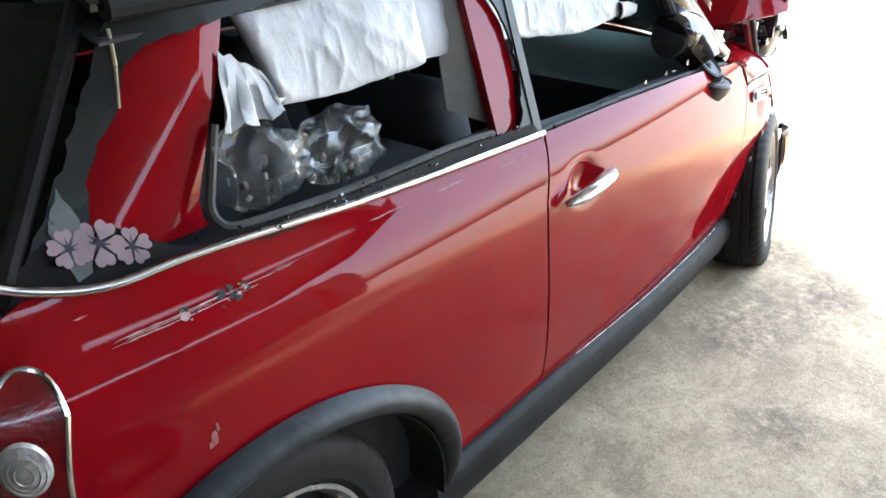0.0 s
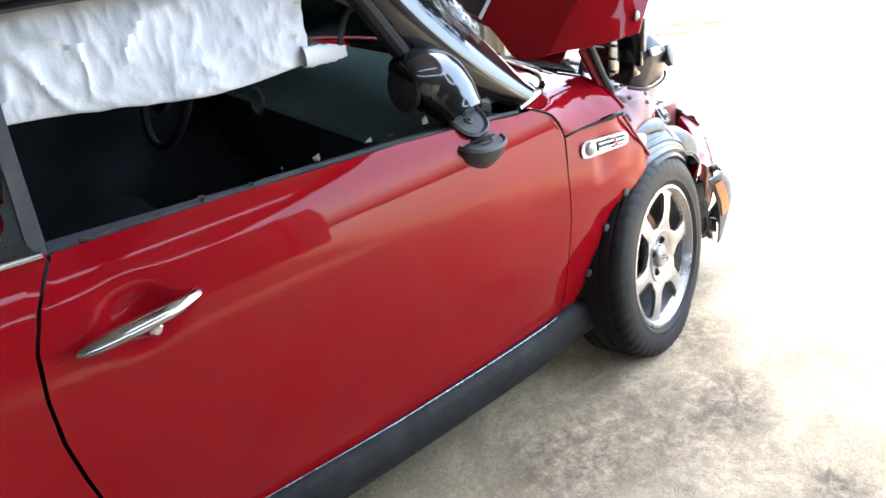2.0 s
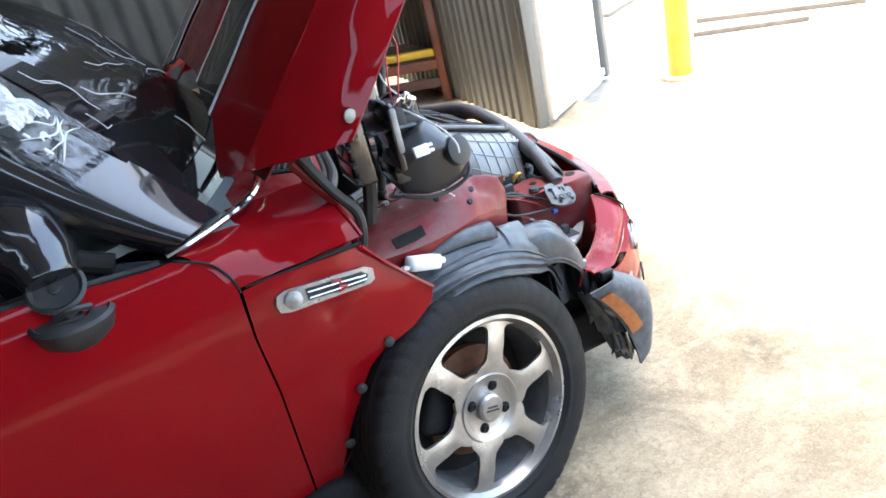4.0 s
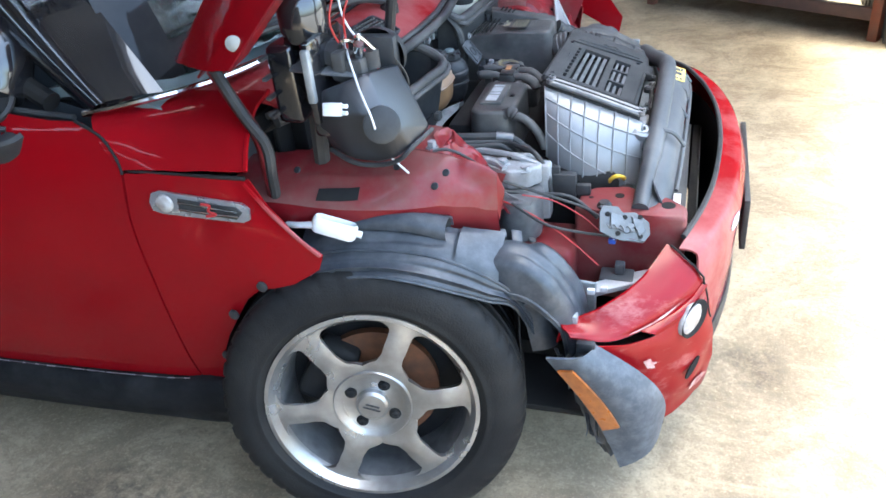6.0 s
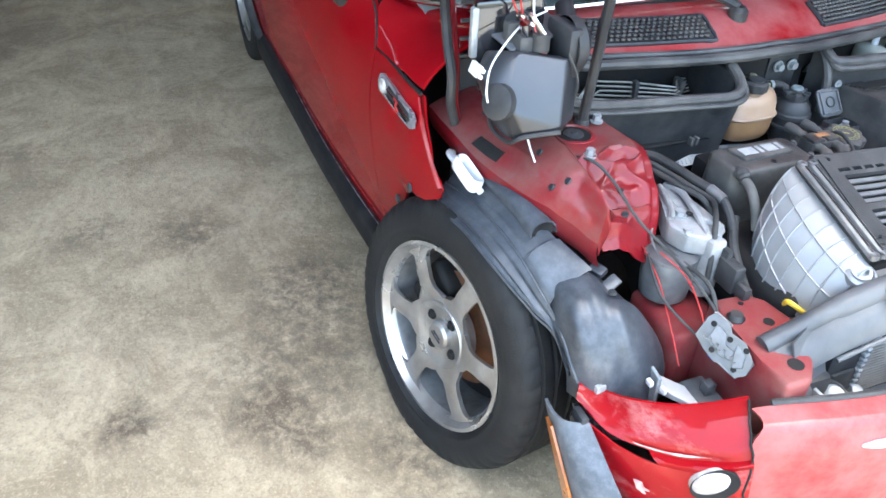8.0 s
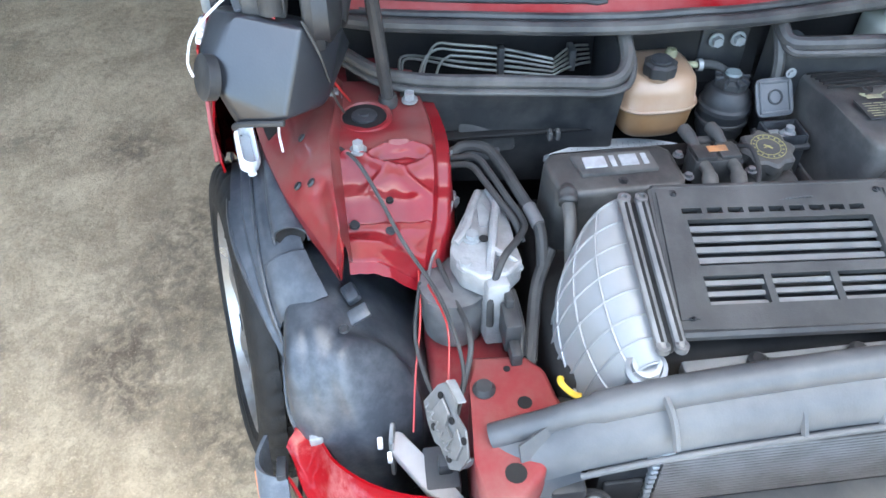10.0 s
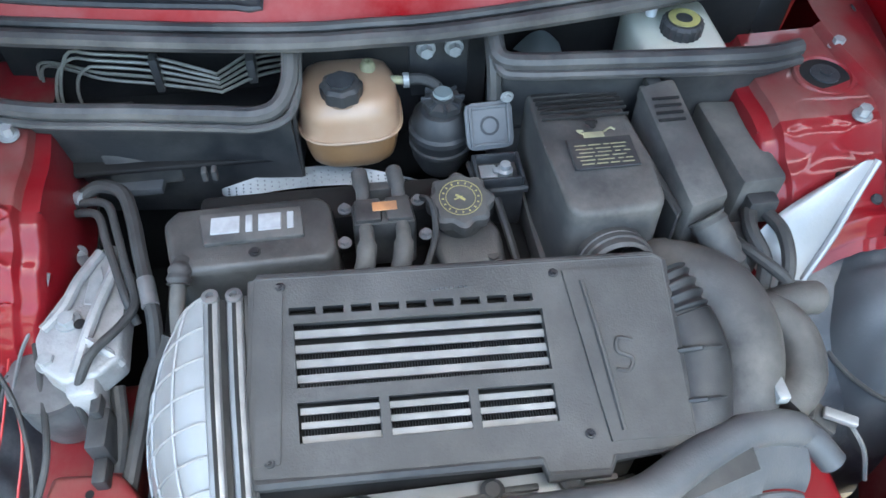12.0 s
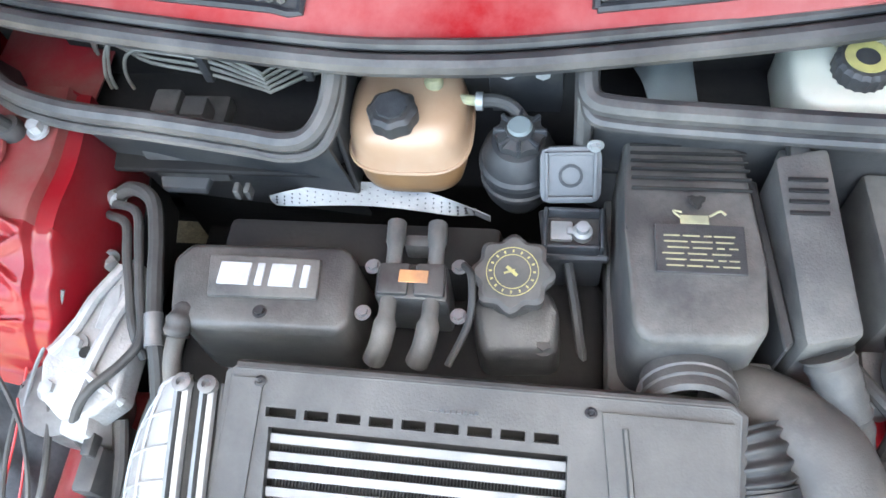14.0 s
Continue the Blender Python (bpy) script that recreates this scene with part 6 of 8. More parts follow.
for k in range(5):
    if k > 2:
        pts = [(-.150, -.452 + .006 * k, .676), (-.152, -.450 + .006 * k, .700), (-.163, -.436 + .005 * k, .724 + .002 * k), (-.166, -.398, .716 + .0105 * k)]
    elif k == 2:
        pts = [(-.150, -.404, .676), (-.150, -.402, .704), (-.155, -.394, .726), (-.158, -.380, .736)]
    else:
        pts = [(-.185 - .006 * k, -.458 - .004 * k, .676), (-.194 - .004 * k, -.457 - .004 * k, .706 + .006 * k), (-.196, -.445, .716 + .006 * k), (-.178, -.405, .717 + .008 * k)]
    pts += [(-.158, -.365, .716 + .0105 * k), (-.149 - .002 * k, -.290, .707 + .0098 * k), (-.124, -.212, .708 + .008 * k), (-.123, -.203, .708 + .008 * k), (-.150 - .006 * k, -.162, .707 + .006 * k), (-.170 - .006 * k, -.125, .700 + .005 * k)]
    part("brake_pipe", tube(pts, .0023, 8, 3), PIPE, tray, "bare steel brake pipe")
part("pipe_clip", rbox((-.160, -.296, .698), (-.142, -.285, .753), .002, 2), GREY, tray)
part("pipe_clip", rbox((-.178, -.170, .698), (-.146, -.158, .738), .002, 2), GREY, tray)
part("abs_unit", join(rbox((-.15, -.375, .60), (-.06, -.275, .668), .006, 2), rbox((-.14, -.365, .665), (-.105, -.33, .690), .004, 2), rbox((-.125, -.322, .665), (-.095, -.29, .695), .004, 2), rbox((-.10, -.36, .665), (-.075, -.30, .676), .003, 2)), GREY, tray, "black brake control unit")
part("pipe_union", lathe([(0, 0), (.008, 0), (.008, .02), (0, .022)], 10, pose(-.10, -.44, .65)), ZINC, tray)

riml = [(-.118, .165, .806), (-.085, .163, .795), (-.058, .168, .782), (-.048, .20, .780), (-.040, .30, .780), (-.034, .42, .778), (-.035, .52, .774), (-.05, .58, .770)]
trayl = part("water_tray", grid(lambda u, v: smooth_path(riml, 6)[min(42, int(u * 42))] + Vector((-.006 * v, 0, -.20 * v)), 42, 5, .004), BLACK, car)
part("tray_seal", tube(riml, .012, 10), SEAL, trayl)
part("tray_lip", tube([(x + .013, y, z - .012) for x, y, z in riml], .007, 8), SEAL, trayl)
part("tray_floor", rbox((-.24, .17, .66), (-.05, .62, .668), .002, 1), DARK, trayl)
part("tray_back", rbox((-.242, .17, .66), (-.232, .62, .81), .002, 1), DARK, trayl)
part("tray_post", join(tube([(-.118, .160, .815), (-.085, .160, .79), (-.055, .162, .74), (-.05, .163, .66)], .010, 8)), SEAL, trayl)
part("tray_screw", bolt((-.035, .175, .735), "x", .006, .006), ZINC, trayl)
part("blue_cloth", grid(lambda u, v: Vector((-.18 + .10 * v, .215 + .07 * u + .02 * v, .70 + .03 * math.sin(3 * u + 2 * v))), 8, 8, .003), DASH, trayl)
res = part("brake_reservoir", prism([(-.20, .375), (-.09, .375), (-.075, .40), (-.075, .50), (-.20, .50)], .66, .755, .014, 3), MILKY, trayl, "pale translucent brake fluid reservoir")
part("brake_cap", lathe([(0, 0), (.029, 0), (.029, .016), (.025, .02), (0, .021)], 40, pose(-.122, .44, .755), lambda a: 1 + .03 * math.cos(20 * a)), BLACK, res)
part("brake_cap_print", lathe([(.012, 0), (.022, 0), (.022, .001), (.012, .001)], 28, pose(-.122, .44, .7765)), YPRINT, res, "yellow printed ring")
part("reservoir_spout", lathe([(0, 0), (.008, 0), (.008, .03), (0, .032)], 12, pose(-.165, .41, .755)), WHITE, res)

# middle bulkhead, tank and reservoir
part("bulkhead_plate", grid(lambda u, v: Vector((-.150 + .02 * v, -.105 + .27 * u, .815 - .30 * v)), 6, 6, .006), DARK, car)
for y in (.078, .117):
    part("bulkhead_nut", bolt((-.128, y, .752), "x", .009, .014), ZINC, car)
part("bulkhead_bracket", rbox((-.146, .055, .62), (-.134, .140, .775), .003), BLACK, car)


def tank_ring(z, sx, sy, cx, cy, p=3.2, n=36):
    out = []
    for k in range(n):
        a = 2 * math.pi * k / n
        c, s = math.cos(a), math.sin(a)
        out.append((cx + sx * math.copysign(abs(c) ** (2 / p), c), cy + sy * math.copysign(abs(s) ** (2 / p), s), z))
    return out


def loft(rings):
    bm = bmesh.new()
    R = [[bm.verts.new(v) for v in r] for r in rings]
    n = len(R[0])
    for a, b in zip(R, R[1:]):
        for k in range(n):
            bm.faces.new((a[k], a[(k + 1) % n], b[(k + 1) % n], b[k]))
    bm.faces.new(R[0][::-1])
    bm.faces.new(R[-1])
    return bm


TX, TY = -.098, -.034
tank = part("coolant_tank", loft([tank_ring(z, .062 * s, .069 * s, TX + dx, TY) for z, s, dx in ((.622, .78, .006), (.630, .88, .006), (.645, .93, .006), (.672, .985, .004), (.676, 1.03, .004), (.682, 1.03, .004), (.686, .99, .004), (.705, .985, .002), (.718, .95, 0), (.728, .86, -.002), (.734, .70, -.003), (.737, .40, -.003))]), TAN, car, "brown aged plastic coolant expansion tank")
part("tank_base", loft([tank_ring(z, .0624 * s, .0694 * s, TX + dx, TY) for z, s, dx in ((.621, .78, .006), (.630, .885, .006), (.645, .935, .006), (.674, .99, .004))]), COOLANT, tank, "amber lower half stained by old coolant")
part("tank_seam", tube([tank_ring(.679, .0645, .0715, TX + .004, TY)[k % 36] for k in range(37)], .0025, 6, 1), TAN, tank)
part("tank_neck", lathe([(.020, 0), (.022, .012), (0, .013)], 24, pose(-.062, -.042, .728)), TAN, tank)
part("tank_cap", lathe([(0, 0), (.026, 0), (.027, .006), (.027, .018), (.022, .022), (0, .0225)], 48, pose(-.060, -.042, .738), lambda a: 1 + .05 * math.cos(8 * a)), BLACK, tank, "black screw cap")
part("cap_hub", lathe([(0, .02), (.017, .0225), (.017, .026), (0, .027)], 24, pose(-.060, -.042, .738), lambda a: 1 + .04 * math.cos(8 * a)), FLARE, tank)
part("tank_nipple", lathe([(.010, 0), (.011, .012), (.008, .018), (.004, .019), (.004, .012), (0, .012)], 18, pose(-.113, -.004, .730)), PALE, tank)
part("tank_outlet", tube([(-.105, .02, .722), (-.103, .045, .720)], .006, 8, 1), PALE, tank)
part("tank_hose", tube([(-.103, .042, .720), (-.105, .065, .719), (-.10, .085, .713), (-.085, .10, .70)], .008, 10), RUBBER, car)
part("hose_clamp", lathe([(.0095, -.004), (.0105, -.004), (.0105, .004), (.0095, .004)], 16, pose(-.103, .047, .720, 90)), ZINC, car)

rv = part("steering_reservoir", lathe([(0, -.10), (.030, -.095), (.041, -.07), (.043, -.03), (.046, -.026), (.046, -.018), (.042, -.014), (.040, .0), (.030, .012), (.018, .015), (0, .016)], 40, pose(-.066, .092, .685)), BLACK, car, "round black power-steering fluid reservoir")
part("reservoir_ring", lathe([(.0415, -.052), (.0455, -.050), (.0455, -.044), (.0415, -.042)], 40, pose(-.066, .092, .685)), BLACK, rv)
part("reservoir_cap", lathe([(0, .010), (.027, .010), (.027, .020), (.016, .024), (.016, .030), (0, .031)], 40, pose(-.068, .094, .690), lambda a: 1 + .06 * math.cos(8 * a)), BLACK, rv)
for k in range(8):
    part("cap_rib", rbox((.012, -.0025, .016), (.030, .0025, .026), .001, 1, pose(-.068, .094, .690, 0, 0, 45 * k)), FLARE, rv)
part("cap_top", lathe([(0, .030), (.014, .030), (.012, .034), (0, .034)], 20, pose(-.068, .094, .690)), DASH, rv)

# jump-start terminal box with its lid open
jb = part("terminal_box", join(prism([(0, .122), (-.003, .188), (.050, .192), (.052, .130)], .57, .648, .006, 2), prism([(-.006, .118), (-.008, .192), (.055, .197), (.057, .126)], .640, .652, .003, 1)), BLACK, car, "open black battery terminal box")
part("box_rim", join(rbox((0, .124, .65), (.050, .129, .668), .002), rbox((.0, .185, .65), (.050, .190, .668), .002), rbox((0, .129, .65), (.005, .185, .668), .002), rbox((.046, .129, .65), (.051, .185, .668), .002)), FLARE, jb)
part("terminal", join(lathe([(0, 0), (.011, 0), (.011, .010), (.007, .012), (.007, .020), (0, .021)], 16, pose(.026, .167, .651)), rbox((.012, .132, .651), (.036, .156, .658), .002), rbox((.02, .150, .651), (.030, .166, .661), .002)), ZINC, jb, "bare metal terminal post")
part("box_lid", moved(join(prism([(-.032, -.022), (-.029, -.030), (-.021, -.033), (.021, -.033), (.029, -.030), (.032, -.022), (.032, .022), (.029, .030), (.021, .033), (-.021, .033), (-.029, .030), (-.032, .022)], -.003, .003, .0015, 2), rbox((-.027, -.028, .003), (.027, -.024, .007), .001), rbox((-.027, .024, .003), (.027, .028, .007), .001), rbox((-.027, -.024, .003), (-.023, .024, .007), .001), rbox((.023, -.024, .003), (.027, .024, .007), .001)), pose(-.022, .151, .698, 0, 52, 3)), SHROUD, jb, "open grey terminal lid")
part("lid_ring", lathe([(.010, 0), (.013, 0), (.013, .002), (.010, .002)], 24, pose(-.022, .151, .698, 0, 52, 3) @ pose(0, 0, .0035)), FLARE, jb)
part("dipstick_rod", tube([(.05, .153, .63), (.10, .165, .60), (.165, .178, .56)], .006, 8), BLACK, car)

# air box, fuse boxes


def airtop(x, y):
    return .738 - .02 * max(0, -x) / .07 - .004 * (x > .1)


air = part("air_box", prism([(-.068, .202), (-.060, .328), (.10, .338), (.168, .335), (.182, .322), (.186, .222), (.172, .208), (.06, .200)], .52, airtop, .014, 3, .05), GREY, car, "dusty black air filter box")
for k in range(6):
    x = -.046 + .0125 * k
    part("box_groove", rbox((x, .211, airtop(x, 0) - .004), (x + .0020, .327, airtop(x, 0) + .0010), .0005, 1), DARK, air)
part("box_skirt", prism([(-.075, .195), (-.066, .336), (.172, .344), (.192, .326), (.195, .216), (.18, .198)], .52, .60, .006, 2), GREY, air)
part("information_label", rbox((.060, .232, airtop(.08, 0) - .001), (.112, .315, airtop(.08, 0) + .0012), .0004, 1), BLACK, air, "dark information label with pale print")
rng = random.Random(3)
for k in range(6):
    x = .072 + .0065 * k
    a = .238 + rng.uniform(0, .008)
    while a < .300:
        w = rng.uniform(.006, .022)
        part("print_bar", rbox((x, a, airtop(.08, 0) + .001), (x + .0015, min(.308, a + w), airtop(.08, 0) + .0016), 0, 1), PALE, air)
        a += w + rng.uniform(.002, .005)
part("oil_can_print", join(rbox((.049, .256, airtop(.05, 0) + .0003), (.059, .283, airtop(.05, 0) + .0012), .001, 1), tube([(.050, .284, airtop(.05, 0) + .001), (.044, .294, airtop(.05, 0) + .001), (.048, .299, airtop(.05, 0) + .001)], .0014, 6), tube([(.052, .256, airtop(.05, 0) + .001), (.045, .250, airtop(.05, 0) + .001), (.046, .258, airtop(.05, 0) + .001)], .0012, 6)), PALE, air)
part("mud_spot", lathe([(0, 0), (.008, 0), (.006, .0016), (0, .002)], 12, pose(.032, .273, airtop(.03, 0) - .0005), lambda a: 1 + .3 * math.cos(3 * a)), DARK, air)
part("leaf_scrap", grid(lambda u, v: Vector((-.085 + .035 * u, .330 + .022 * v, .705 + .012 * math.sin(3 * u + 2 * v))), 8, 6, .001), ORANGE, car, "dry brown leaf caught in the bay")
part("duct_collar", lathe([(.040, -.02), (.044, -.016), (.044, .0), (.046, .002), (.046, .010), (.044, .012), (.044, .022), (.040, .026)], 36, pose(.205, .268, .668, 0, 72, 0)), GREY, air)
part("duct_clamp", lathe([(.0455, -.006), (.047, -.006), (.047, .006), (.0455, .006)], 36, pose(.209, .268, .6665, 0, 72, 0)), ZINC, air)
part("box_corner", rbox((.165, .315, .60), (.20, .352, .66), .006, 2), GREY, air)

fz = part("fuse_box", prism([(-.012, .345), (-.026, .398), (.158, .418), (.172, .365)], .54, lambda x, y: .758 - .22 * max(0, x) - .002, .007, 2), GREY, car, "long narrow dusty fuse box")
part("box_side", prism([(-.02, .334), (-.02, .343), (.16, .362), (.17, .352)], .54, .70, .002, 1), BLACK, fz)
for k in range(4):
    part("box_groove", rbox((.012 + .011 * k, .356, .7555 - .22 * (.012 + .011 * k)), (.016 + .011 * k, .392, .7585 - .22 * (.014 + .011 * k)), .0004, 1), DARK, fz)
part("box_latch", join(rbox((-.04, .362, .735), (-.012, .382, .752), .003), rbox((-.032, .355, .72), (-.02, .39, .74), .003)), BLACK, fz)
part("loom_boot", tube([(.165, .392, .690), (.195, .408, .668), (.225, .425, .635), (.26, .43, .60)], lambda t: .024 - .006 * t, 14, 6, 1, .07, 8), GREY, fz, "ribbed rubber cable boot")
rb = part("relay_box", prism([(-.035, .447), (-.03, .508), (.122, .518), (.126, .455)], .54, .702, .008, 2), GREY, car, "dusty grey relay box")
part("relay_plug", rbox((.124, .465, .64), (.145, .505, .68), .004, 2), BLACK, rb)
for pts, r in (([(.14, .47, .66), (.17, .46, .66), (.21, .47, .64), (.25, .455, .60)], .010), ([(.14, .495, .655), (.18, .50, .66), (.225, .495, .64), (.27, .47, .60)], .009), ([(.16, .43, .645), (.20, .455, .65), (.235, .49, .635), (.24, .52, .59)], .008)):
    part("cable_loom", tube(pts, r, 10), RUBBER, car)
part("small_box", rbox((.14, .44, .60), (.20, .47, .645), .005, 2), GREY, car)

# intake duct on the left
part("intake_duct", tube([(.195, .30, .620), (.215, .345, .640), (.255, .390, .645), (.315, .402, .635), (.372, .385, .615), (.410, .345, .590), (.425, .29, .565)], lambda t: .043 + .004 * math.sin(6 * t), 22, 7), GREY, car, "fat dusty black intake duct")
part("duct_clamp", lathe([(.045, -.006), (.047, -.006), (.047, .006), (.045, .006)], 32, pose(.398, .362, .600, 0, 68, -42)), ZINC, car)
part("clamp_screw", rbox((.37, .405, .635), (.40, .42, .65), .003, 2), ZINC, car)
part("connector", join(moved(rbox((-.03, -.014, -.012), (.03, .014, .012), .004, 2), pose(.382, .489, .556, 0, 25, 55)), moved(rbox((-.012, -.017, -.014), (-.006, .017, .014), .002, 1), pose(.382, .489, .556, 0, 25, 55))), GREY, car, "grey cable connector")
part("connector_tail", moved(rbox((-.02, -.007, -.005), (.02, .007, .005), .003, 2), pose(.397, .512, .572, 0, 0, 60)), SILVER, car)
part("connector_wire", tube([(.40, .52, .57), (.43, .535, .55), (.45, .55, .50)], .003, 6), DULL, car)
part("connector_wire", tube([(.37, .48, .56), (.34, .47, .59), (.30, .50, .60)], .004, 6), RUBBER, car)
part("side_panel_fin", grid(lambda u, v: Vector((.122 + .085 * u, .632 - .09 * u - .11 * v * math.sin(math.pi * min(1, .12 + .8 * u)), .715 - .13 * u - .02 * v + .012 * math.sin(math.pi * v))), 18, 10, .004), SILVER, car, "pale grey plastic duct panel")
part("fin_edge", tube([(.122, .632, .717), (.15, .604, .675), (.18, .575, .632), (.207, .542, .587)], .005, 8), SILVER, car)
part("branch_duct", tube([(.262, .425, .62), (.275, .46, .62), (.31, .478, .615), (.355, .470, .605), (.385, .435, .595)], .027, 16, 6), GREY, car)
part("duct_stub", tube([(.265, .455, .62), (.255, .50, .62), (.25, .53, .61)], .022, 14, 4), GREY, car)

# cylinder-head cover, coil pack, oil filler
mc = part("cam_cover", prism([(.100, -.276), (.078, -.260), (.074, -.078), (.090, -.062), (.165, -.058), (.180, -.070), (.181, -.238), (.164, -.264)], .56, lambda x, y: .700 - .25 * max(0, x - .15) - .06 * max(0, .1 - x), .014, 3, .06), COVER, car, "dusty grey engine cover with a raised badge plate")
part("badge_plate", prism([(.097, -.227), (.097, -.104), (.143, -.101), (.145, -.219)], .695, .7035, .003, 2), GREY, mc)
for y0, y1 in ((-.211, -.177), (-.170, -.162), (-.155, -.128), (-.121, -.113)):
    part("badge_bar", rbox((.106, y0, .7025), (.132, y1, .7050), .0008, 1), BADGE, mc)
part("cover_breather", tube([(.150, -.243, .680), (.172, -.246, .690), (.186, -.248, .684)], lambda t: .0135, 14, 12, 1, .07, 4), BLACK, mc, "ribbed black breather elbow")
part("breather_hose", tube([(.184, -.248, .684), (.208, -.250, .675), (.232, -.252, .650), (.25, -.252, .61)], .0095, 12), GREY, car)
part("cover_bolt", bolt((.158, -.16, .696), "z", .005, .004), BLACK, mc)
part("cam_cover_back", prism([(.02, -.24), (.02, .08), (.08, .08), (.08, -.24)], .55, .655, .01, 2), DARK, car)
coil = part("ignition_coil", join(prism([(.097, -.044), (.095, .030), (.139, .034), (.137, -.043)], .62, .702, .006, 2), prism([(.100, -.040), (.099, -.008), (.135, -.008), (.135, -.040)], .70, .708, .003, 2), prism([(.099, -.002), (.098, .028), (.136, .030), (.135, -.002)], .70, .708, .003, 2)), COVER, car, "dusty ignition coil pack")
part("coil_label", rbox((.108, -.018, .7075), (.122, .012, .7092), .0004, 1), ORANGE, coil)
for y in (-.028, .016):
    part("plug_stub", tube([(.098, y, .696), (.078, y, .700), (.048, y - .002, .699)], lambda t: .0085 + .002 * (t > .55), 12, 4), GREY, coil)
    part("plug_boot", tube([(.136, y, .694), (.155, y, .694), (.180, y - .004, .684), (.192, y - .012, .668)], lambda t: .009 + .003 * (t > .4), 12, 4), GREY, coil)
for x, y in ((.094, -.052), (.09, .04), (.148, -.055), (.146, .044)):
    part("coil_bolt", bolt((x, y, .684), "z", .0058, .007), DULL, coil)
part("coil_lead", tube([(.09, .045, .69), (.11, .055, .70), (.15, .055, .685), (.19, .035, .66)], .004, 8), RUBBER, coil)
part("coil_bridge", prism([(.055, -.022), (.055, .012), (.07, .012), (.07, -.022)], .66, .69, .004, 2), GREY, coil)

ob_ = part("oil_filler", prism([(.095, .055), (.085, .135), (.115, .150), (.165, .150), (.172, .062), (.12, .048)], .52, lambda x, y: .650 - .35 * max(0, x - .11), .014, 3, .08), COVER, car, "dusty black oil filler housing")
part("filler_neck", lathe([(.032, 0), (.034, .02), (0, .021)], 28, pose(.092, .095, .645, 0, 6, 0)), GREY, ob_)
oc = part("oil_cap", lathe([(0, 0), (.040, 0), (.041, .006), (.041, .018), (.036, .022), (.020, .0225), (0, .0225)], 72, pose(.090, .095, .663, 0, 6, 0), lambda a: 1 + .085 * math.cos(8 * a)), GREY, ob_, "scalloped oil filler cap with yellow print")
part("cap_ring_print", join(lathe([(.0265, 0), (.0273, 0), (.0273, .0008), (.0265, .0008)], 36), lathe([(.0185, 0), (.0193, 0), (.0193, .0008), (.0185, .0008)], 36), *[rbox((.0213, -.0009, 0), (.0243, .0009, .0008), 0, 1, pose(0, 0, 0, 0, 0, 22.5 * k)) for k in range(16)], rbox((-.008, -.0018, 0), (.007, .0018, .0008), .001, 1, pose(0, 0, 0, 0, 0, 50)), rbox((-.002, -.009, 0), (.0005, .003, .0008), .001, 1, pose(0, 0, 0, 0, 0, 20))), YPRINT, oc).matrix_local = pose(.090, .095, .663, 0, 6, 0) @ pose(0, 0, .0226)
part("filler_screw", bolt((.150, .130, .628), "z", .008, .008), GREY, ob_)

shield = part("heat_shield", grid(lambda u, v: Vector((-.048 - .022 * math.sin(math.pi * u) + .018 * u * u + .028 * v * math.sin(math.pi * min(1, u * 1.1)) ** .5, -.226 + .285 * u, .594 + .010 * math.sin(math.pi * u) - .012 * v)), 30, 6, .002), SHIELD, car, "embossed silver heat shield")
dim = []
for i in range(26):
    for j in range(3):
        u, v = (i + 1) / 28, (j + .8 + .4 * (i % 2)) / 4
        dim.append(lathe([(.0035, 0), (.002, .0016), (0, .002)], 6, pose(-.048 - .022 * math.sin(math.pi * u) + .018 * u * u + .028 * v * math.sin(math.pi * min(1, u * 1.1)) ** .5, -.226 + .285 * u, .594 + .010 * math.sin(math.pi * u) - .012 * v)))
tagged(part("shield_dimples", join(*dim), FLARE, shield), kind="stuff")

# intercooler with its slatted cover


def icz(x, y):
    return .729 - .36 * (x - .27) - .075 * (y + .11)


def ict(a, b, o=0.0):
    return Vector((a, b, icz(a, b) + o))


slots = [(.2665, -.112 + .0297 * k - .006 * (k == 0), .2745, -.112 + .0297 * k + .022) for k in range(9)]
wins = [(.283, -.114, .347, .156), (.361, -.115, .399, -.032), (.361, -.022, .399, .062), (.361, .072, .399, .155)]
ic = part("intercooler_cover", sheet([(.234, -.150), (.240, -.158), (.420, -.168), (.428, -.160), (.430, -.098), (.431, .128), (.446, .133), (.448, .200), (.436, .206), (.432, .296), (.424, .304), (.237, .306), (.230, .298)], ict, .03, .012, slots + wins), COVER_DARK, car, "dusty grey slatted intercooler cover")
part("cover_skirt", tube([ict(a, b, -.008) for a, b in ((.234, -.152), (.42, -.168), (.430, -.16), (.430, -.09), (.431, .13), (.447, .135), (.447, .2), (.434, .208), (.43, .30), (.235, .306), (.230, .296), (.233, -.15))], .008, 8, 1), COVER_DARK, ic)
part("core", sheet([(.255, -.125), (.255, .17), (.41, .17), (.41, -.125)], lambda a, b: ict(a, b, -.030), .05, .01), DARK, ic)
fins = []
for x0, x1 in ((.283, .347), (.361, .399), (.2665, .2745)):
    for k in range(86):
        y = -.112 + .268 * k / 86
        fins.append(rbox((x0, y, icz((x0 + x1) / 2, y) - .026), (x1, y + .0012, icz((x0 + x1) / 2, y) - .0215), 0, 1))
tagged(part("core_fin", join(*fins), FLARE, ic), kind="stuff")
for k in range(4):
    x = .2864 + .0148 * k
    part("slat", sheet([(x, -.114), (x, .156), (x + .0078, .156), (x + .0078, -.114)], lambda a, b: ict(a, b, -.008), .1, .004), SLAT, ic, "bare aluminium slat")
